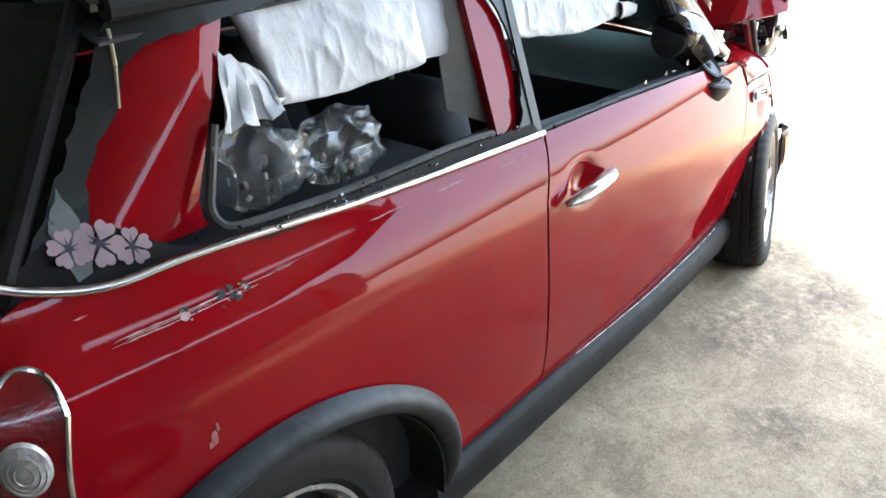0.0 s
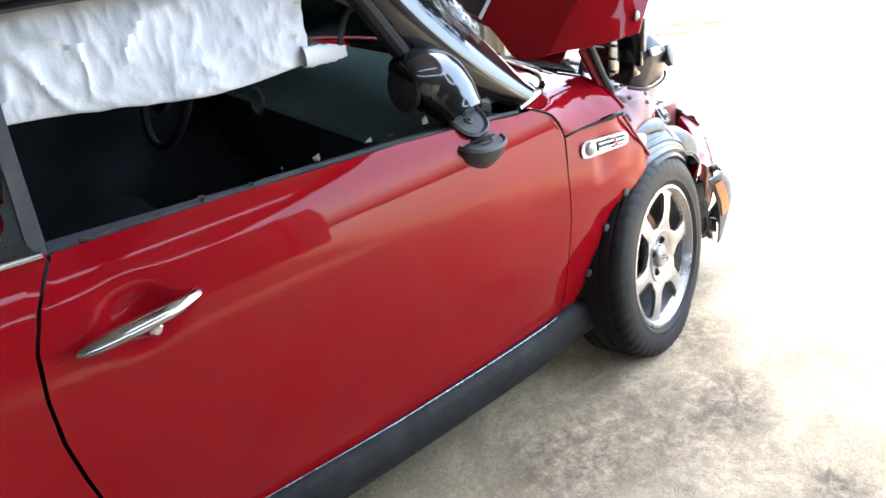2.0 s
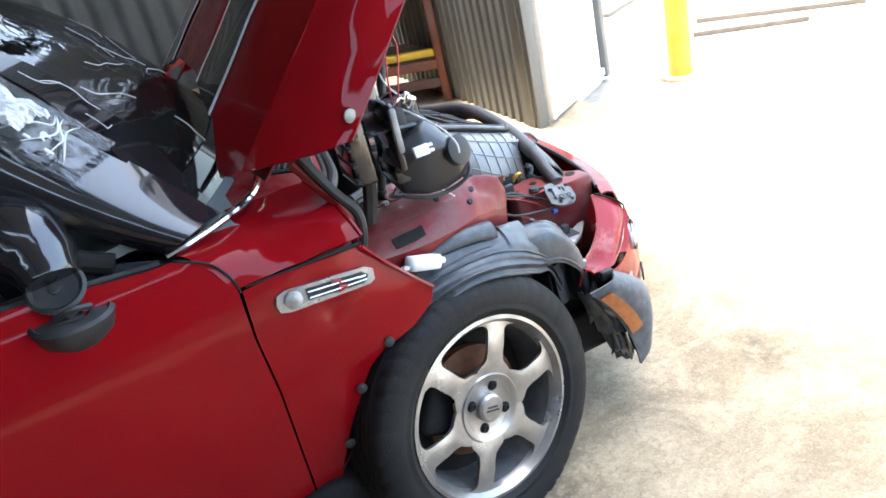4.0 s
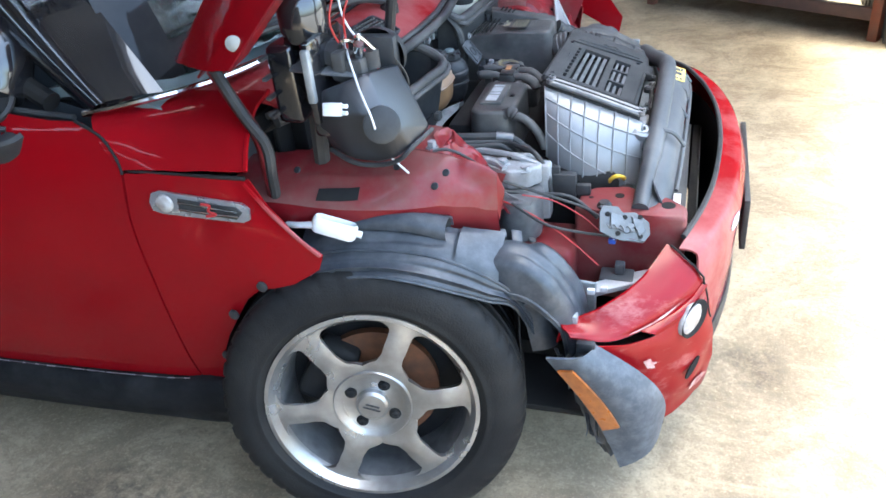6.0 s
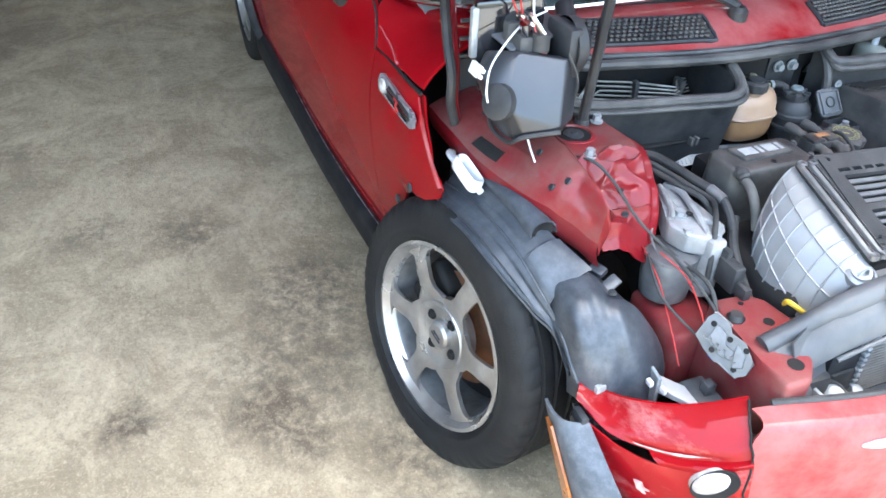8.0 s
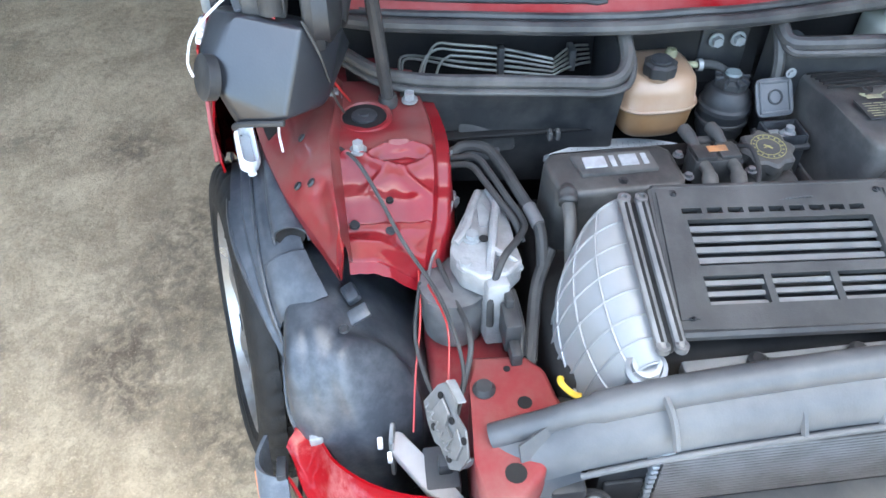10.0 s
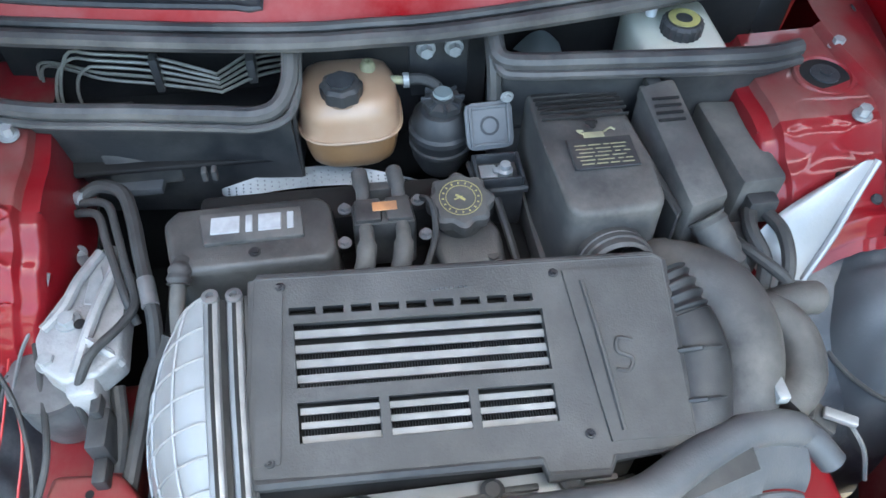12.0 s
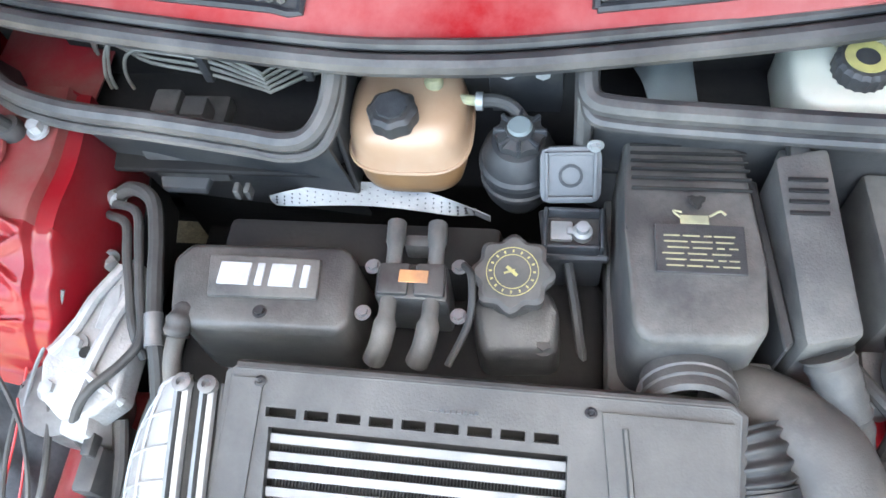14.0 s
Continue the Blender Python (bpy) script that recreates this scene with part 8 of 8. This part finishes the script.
fog = part("fog_lamp", lathe([(0, .004), (.020, .003), (.027, -.001), (.030, -.006), (.030, -.02)], 28, facing(corner(.72, .06) + Vector((.004, -.003, 0)), FACE) @ pose(0, 0, 0, 0, 0, 42) @ Matrix.Diagonal((1.26, .80, 1, 1))), CLEAR_LENS, bmp, "oval front lamp in the bumper")
part("fog_hole", lathe([(.034, -.006), (.036, .0025), (.0345, .0035), (.028, .002), (0, .002)], 28, facing(corner(.74, .075) + Vector((.002, -.002, -.002)), FACE) @ pose(0, 0, 0, 0, 0, 42) @ Matrix.Diagonal((1.18, .76, 1, 1))), DARK, bmp)
part("lower_hole", lathe([(0, .003), (.017, .003), (.017, .0), (0, 0)], 20, facing(corner(.62, .52) + Vector((.003, -.002, 0)), FACE) @ pose(0, 0, 0, 0, 0, 40) @ Matrix.Diagonal((1.6, .42, 1, 1))), DARK, bmp)
part("crack", tube([ledge(1, k / 6) + Vector((.004 + .003 * math.sin(3 * k), -.005, .002)) for k in range(7)] + [corner(.96, .05), corner(.94, .18), corner(.96, .26)], .0022, 6, 3), DARK, bmp)
part("tab", join(rbox((.355, -.650, .428), (.380, -.630, .446), .003, 2), bolt((.366, -.640, .446), "z", .006, .006)), ZINC, bmp)
part("clear_indicator", grid(lambda u, v: bumper(-.335 + .090 * u, .30 + .055 * math.sin(math.pi * min(1, .08 + u)) * (v - .5)) + Vector((.004, -.002, 0)), 14, 4, .003), GALV, bmp, "slim white bumper trim")
part("plate_holder", rbox((.690, -.13, .305), (.704, .34, .438), .003, 2), BLACK, bmp, "black number-plate holder")


def arch_end(u, v):
    a = Vector((.332, -.724, .400)).lerp(Vector((.472, -.690, .105)), u)
    b = Vector((.420, -.684, .414)).lerp(Vector((.549, -.590, .155)), u)
    return a.lerp(b, v) + Vector((.018, -.026, .008)) * math.sin(math.pi * v) + Vector((.050, -.022, .022)) * math.sin(math.pi * u) * (.35 + .65 * v)


ae = part("front_arch_flare", grid(arch_end, 20, 12, .006), SCUFFED, bmp, "scuffed grey flare piece torn from the wheel arch")
part("side_marker", grid(lambda u, v: arch_end(.10 + .52 * u, .04 + .20 * v) + Vector((-.003, -.007, .003)), 12, 4, .005), AMBER, ae, "amber side marker lens")
part("flare_tab", rbox((.385, -.70, .40), (.42, -.685, .425), .004, 2), FLARE, ae)
part("torn_duct", grid(lambda u, v: Vector((.335 + .065 * u + .085 * v + .012 * noise.noise((v * 6, u * 2, 8)), -.655 - .025 * math.sin(4 * u) + .012 * noise.noise((u * 6, v * 9, 4)), .37 - .24 * v + .03 * noise.noise((u * 7, v * 7, 3)))), 10, 14, .004), LINER, bmp, "torn grey brake duct")
part("torn_strips", join(*[tube([(.40 + .02 * k, -.67, .23 - .01 * k), (.405 + .02 * k, -.675, .19 - .012 * k), (.40 + .025 * k, -.668, .16 - .006 * k)], lambda t: .012 - .010 * t, 6, 4, .3) for k in range(4)]), LINER, bmp)
part("bumper_back", grid(lambda u, v: bumper(-.56 + 1.16 * u, .32 + .68 * v) + Vector((-.045, 0, -.01)), 24, 6, .004), DARK, bmp)
part("under_tray", rbox((-.2, -.62, .16), (.55, .62, .18), .01), DARK, car)

# ---- loose things in and on the car ----
lh = thing("headlamp_housing", "black plastic headlamp housing hanging on its wires", "headlamp")
SMOOTH_BLACK = mat("smooth_black_plastic", (0.012, 0.0135, 0.017), (0.017, 0.019, 0.023), 0.34, scale=9, fine=300, bump=0.05, dust=(0.30, 0.31, 0.33), amount=0.03, dust_scale=6, spec=0.6)
hull = bmesh.new()
for co_ in ((-.060, -.690, .900), (-.030, -.716, .915), (.010, -.720, .930), (.040, -.690, .938), (.064, -.602, .922), (.020, -.548, .900), (-.052, -.722, .860), (.0, -.743, .888),
            (.050, -.744, .886), (.082, -.728, .868), (.096, -.712, .850), (-.046, -.690, .800), (.0, -.708, .785), (.045, -.704, .780), (.085, -.708, .793), (.106, -.697, .812), (.124, -.636, .820),
            (.070, -.580, .806), (-.030, -.540, .846), (-.050, -.570, .820)):
    hull.verts.new(co_)
bmesh.ops.convex_hull(hull, input=hull.verts)
bmesh.ops.dissolve_limit(hull, angle_limit=radians(9), verts=hull.verts, edges=hull.edges)
bmesh.ops.bevel(hull, geom=list(hull.edges), offset=.006, segments=3, profile=.5, affect="EDGES", clamp_overlap=True)
part("shell", hull, SMOOTH_BLACK, lh, "smooth black moulded lamp back", angle=24)
part("shell_rim", tube([(-.048, -.692, .797), (.0, -.709, .782), (.045, -.706, .777), (.086, -.710, .790), (.108, -.698, .809), (.126, -.637, .818)], .0045, 8, 4), BLACK, lh)
CF = facing((.076, -.737, .866), (.42, -.88, .30))
part("round_cover", lathe([(0, -.012), (.031, -.012), (.031, .003), (.027, .005), (0, .0055)], 36, CF), BLACK, lh, "round black service cover")
LF = facing((.000, -.7425, .893), (.02, -.93, .36))
part("connector", join(rbox((-.021, -.011, -.004), (.012, .011, .006), .002, 2, LF), rbox((.012, .002, -.004), (.022, .009, .005), .0015, 1, LF), rbox((.012, -.009, -.004), (.022, -.002, .005), .0015, 1, LF)), WHITE, lh, "small white two-pin connector")
part("back_plate", rbox((-.060, -.072, -.003), (.052, .064, .003), .004, 2, pose(-.045, -.632, .945, 6, 10, 14)), SHROUD, lh, "flat grey lamp back plate")
part("plate_motor", lathe([(0, 0), (.027, 0), (.027, .012), (.022, .022), (.010, .028), (0, .029)], 28, pose(-.030, -.655, .950, 6, 10, 0)), BLACK, lh, "round black adjuster motor on the plate")
part("plate_roll", tube([(.010, -.560, .900), (-.030, -.548, .930), (-.085, -.535, .962)], .018, 16, 4), BLACK, lh, "black rolled rubber sleeve")
part("frame", join(rbox((-.137, -.700, .845), (-.085, -.60, .985), .012, 3), rbox((-.05, -.735, .86), (-.035, -.60, 1.0), .006, 2), rbox((-.06, -.72, .83), (-.02, -.62, .87), .01, 2)), BLACK_GLOSS, lh, "ribbed black mounting frame")
for k in range(4):
    part("frame_rib", rbox((-.139, -.72, .862 + .034 * k), (-.13, -.61, .868 + .034 * k), .001, 1), BLACK, lh)
part("frame_clip", rbox((-.048, -.742, .90), (-.034, -.728, .99), .004, 2), ZINC, lh)
part("motor", lathe([(0, 0), (.038, 0), (.042, .02), (.042, .06), (.034, .075), (0, .078)], 30, pose(-.075, -.655, .985)), BLACK_GLOSS, lh, "round black adjuster motor")
part("socket", join(rbox((-.03, -.68, .915), (.03, -.62, .955), .008, 2), rbox((-.02, -.69, .93), (.0, -.66, .97), .004, 2), lathe([(0, 0), (.016, 0), (.016, .03), (0, .032)], 16, pose(.03, -.64, .93))), GREY, lh)
part("bulb_clip", join(tube([(-.02, -.66, .955), (.0, -.67, .985), (.02, -.65, .97)], .004, 6), tube([(.01, -.65, .95), (.02, -.66, .99), (.04, -.64, .96)], .004, 6), lathe([(0, 0), (.009, 0), (.009, .04), (0, .041)], 12, pose(.015, -.66, .945, 20, 20, 0))), CHROME, lh)
part("inner_reflector", join(rbox((-.03, -.60, .88), (.06, -.57, .97), .01, 2), lathe([(.05, 0), (.048, .02), (.03, .035), (0, .04)], 28, pose(.02, -.585, .93, -90))), BLACK, lh)
for pts, m in (([(-.03, -.60, .975), (.0, -.665, .965), (.045, -.735, .925), (.066, -.754, .89), (.070, -.752, .865)], WHITEWIRE), ([(-.01, -.66, .97), (-.015, -.68, 1.02), (.0, -.66, 1.08), (.02, -.62, 1.14)], REDWIRE),
               ([(.0, -.66, .97), (.01, -.675, 1.03), (.03, -.65, 1.09), (.01, -.61, 1.15)], REDWIRE), ([(.02, -.65, .97), (.04, -.64, .93), (.03, -.60, .88), (.0, -.57, .80), (-.03, -.55, .745)], REDWIRE),
               ([(.02, -.65, .975), (-.01, -.64, 1.02), (-.02, -.62, 1.10)], WHITEWIRE), ([(.045, -.66, .79), (.045, -.655, .772), (.062, -.655, .755), (.078, -.652, .736)], WHITEWIRE),
               ([(.06, -.60, .93), (.07, -.58, .88), (.04, -.57, .80), (.0, -.56, .745)], RUBBER)):
    part("lead", tube(pts, .0019, 6), m, lh)
part("support_foot", tube([(-.09, -.64, .86), (-.10, -.63, .79), (-.115, -.61, .715)], .016, 8), RUBBER, lh)


def bag(cx, cy, cz, sx, sy, sz, seed):
    """Crumpled see-through bag with sharp folds, sagging on what it lies on."""
    def f(u, v):
        a, b = 2 * math.pi * u, math.pi * v
        d = Vector((math.cos(a) * math.sin(b), math.sin(a) * math.sin(b), math.cos(b)))
        k = 1 + .20 * noise.noise(d * 1.7 + Vector((seed, 0, 0))) + .12 * crease(d.x * 1.5 + seed, d.z * 1.5 + d.y, 2.4, seed) + .05 * crease(d.x * 2.6 - d.z * 1.4, d.z * 2.4 + seed, 2.6, 2 + d.y)
        z = d.z * k
        return Vector((cx + sx * d.x * k, cy + sy * d.y * k, cz + sz * max(-.75, z)))
    return grid(f, 90, 60, 0, True)


for cx, cy, cz, sx, sy, sz, seed, lab in ((-2.228, -.625, 1.017, .088, .075, .072, 1.3, "clear plastic bag of broken glass on the rear ledge"), (-2.045, -.630, 1.000, .088, .065, .066, 6.1, "clear plastic bag of small parts on the rear ledge")):
    bg = thing("plastic_bag", lab, "bag", group="bags of debris in the rear window")
    part("film", bag(cx, cy, cz, sx, sy, sz, seed), BAGFILM, bg)
    rng = random.Random(int(seed * 10))
    bits = []
    for k in range(14):
        s = rng.uniform(.003, .010)
        p = (cx + sx * .55 * rng.uniform(-1, 1), cy + sy * .5 * rng.uniform(-1, 1), cz - sz * .62 + sz * .6 * rng.random() ** 2)
        bits.append(rbox((-s, -s * .6, -s * .3), (s, s * .6, s * .3), .002, 1, pose(*p, rng.uniform(0, 360), rng.uniform(0, 360), rng.uniform(0, 360))))
    part("debris", join(*bits), TRIM if seed > 3 else CLEAR_LENS, bg)
part("rear_ledge", rbox((-2.42, -.70, .90), (-1.80, -.50, .925), .01, 2), CABIN, car, "dark ledge inside the rear window")

# film over the roof edge
fm = thing("roof_film", "crumpled clear plastic film taped over the roof", "plastic film")


def film(u, v):
    w = .016 * noise.noise((u * 14, v * 9, 2)) + .009 * noise.noise((u * 36, v * 20, 7))
    if u < .62:
        x = -2.0 + 1.14 * u / .62
        p = roof(min(1, max(0, (-.84 - x) / 1.6)), .42 * v)
    else:
        t = (u - .62) / .38
        p = roof(0, .42 * v).lerp(a_pillar(1 - .66 * t, .42 + .58 * v), smoothstep(0, .2, t))
    return p + Vector((0, -.018 * (1 - v), .026 + w * (1 if u < .62 else .7)))


part("film_sheet", grid(film, 130, 36, 0), FILM, fm)
# White hazy sheet paints the sky glare on the film over the pillar.
part("film_glare_sheet", grid(lambda u, v: film(.60 + .30 * u, .10 + (.62 + .1 * noise.noise((u * 6, 0, 1))) * v) + Vector((.004, -.008, .008)) * (1 + noise.noise((u * 18, v * 9, 4))), 60, 24, 0), FILM_GLARE, fm, "milky white sheet painted as sky glare on the pillar film")
part("film_skirt", grid(lambda u, v: film(u, 0) + Vector((0, -.006 + .006 * noise.noise((u * 40, v * 4, 1)), -.05 * v * (.6 + .5 * noise.noise((u * 14, 0, 3))))), 120, 8, 0), FILM, fm)

for k, w in enumerate((.022, .03, .026, .03, .024, .03, .02)):
    part("written_bar", grid(lambda u, v, k=k, w=w: roof(min(1, max(0, (-.84 + 1.36 - .048 * k - w * u) / 1.6)), .035 + .03 * v) + Vector((0, -.012, .020)), 3, 2, .0015), WHITEWIRE, fm)

# Pale strands paint white highlights along the folds of the clear film.
GLINT = mat("white_film_glint", (0.78, 0.80, 0.82), (0.60, 0.63, 0.66), 0.25, scale=30)
rng = random.Random(31)
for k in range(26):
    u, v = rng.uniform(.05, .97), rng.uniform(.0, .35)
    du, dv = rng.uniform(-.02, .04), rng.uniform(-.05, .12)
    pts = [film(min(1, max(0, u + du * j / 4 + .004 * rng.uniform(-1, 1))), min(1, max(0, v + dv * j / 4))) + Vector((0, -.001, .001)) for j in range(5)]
    part("film_glint", tube(pts, lambda t: .0010 + .0040 * math.sin(math.pi * t), 5, 4, .5), GLINT, fm)
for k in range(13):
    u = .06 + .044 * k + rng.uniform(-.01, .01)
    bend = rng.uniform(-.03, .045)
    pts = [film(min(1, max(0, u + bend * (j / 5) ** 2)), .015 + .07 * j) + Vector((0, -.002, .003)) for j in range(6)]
    part("film_glint", tube(pts, lambda t: .0020 + .0034 * math.sin(math.pi * t), 6, 4, .6), GLINT, fm)
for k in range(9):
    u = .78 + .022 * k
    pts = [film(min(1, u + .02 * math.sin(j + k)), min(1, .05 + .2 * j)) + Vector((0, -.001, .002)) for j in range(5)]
    part("film_glint", tube(pts, lambda t: .0008 + .0028 * math.sin(math.pi * t), 5, 4, .5), GLINT, fm)
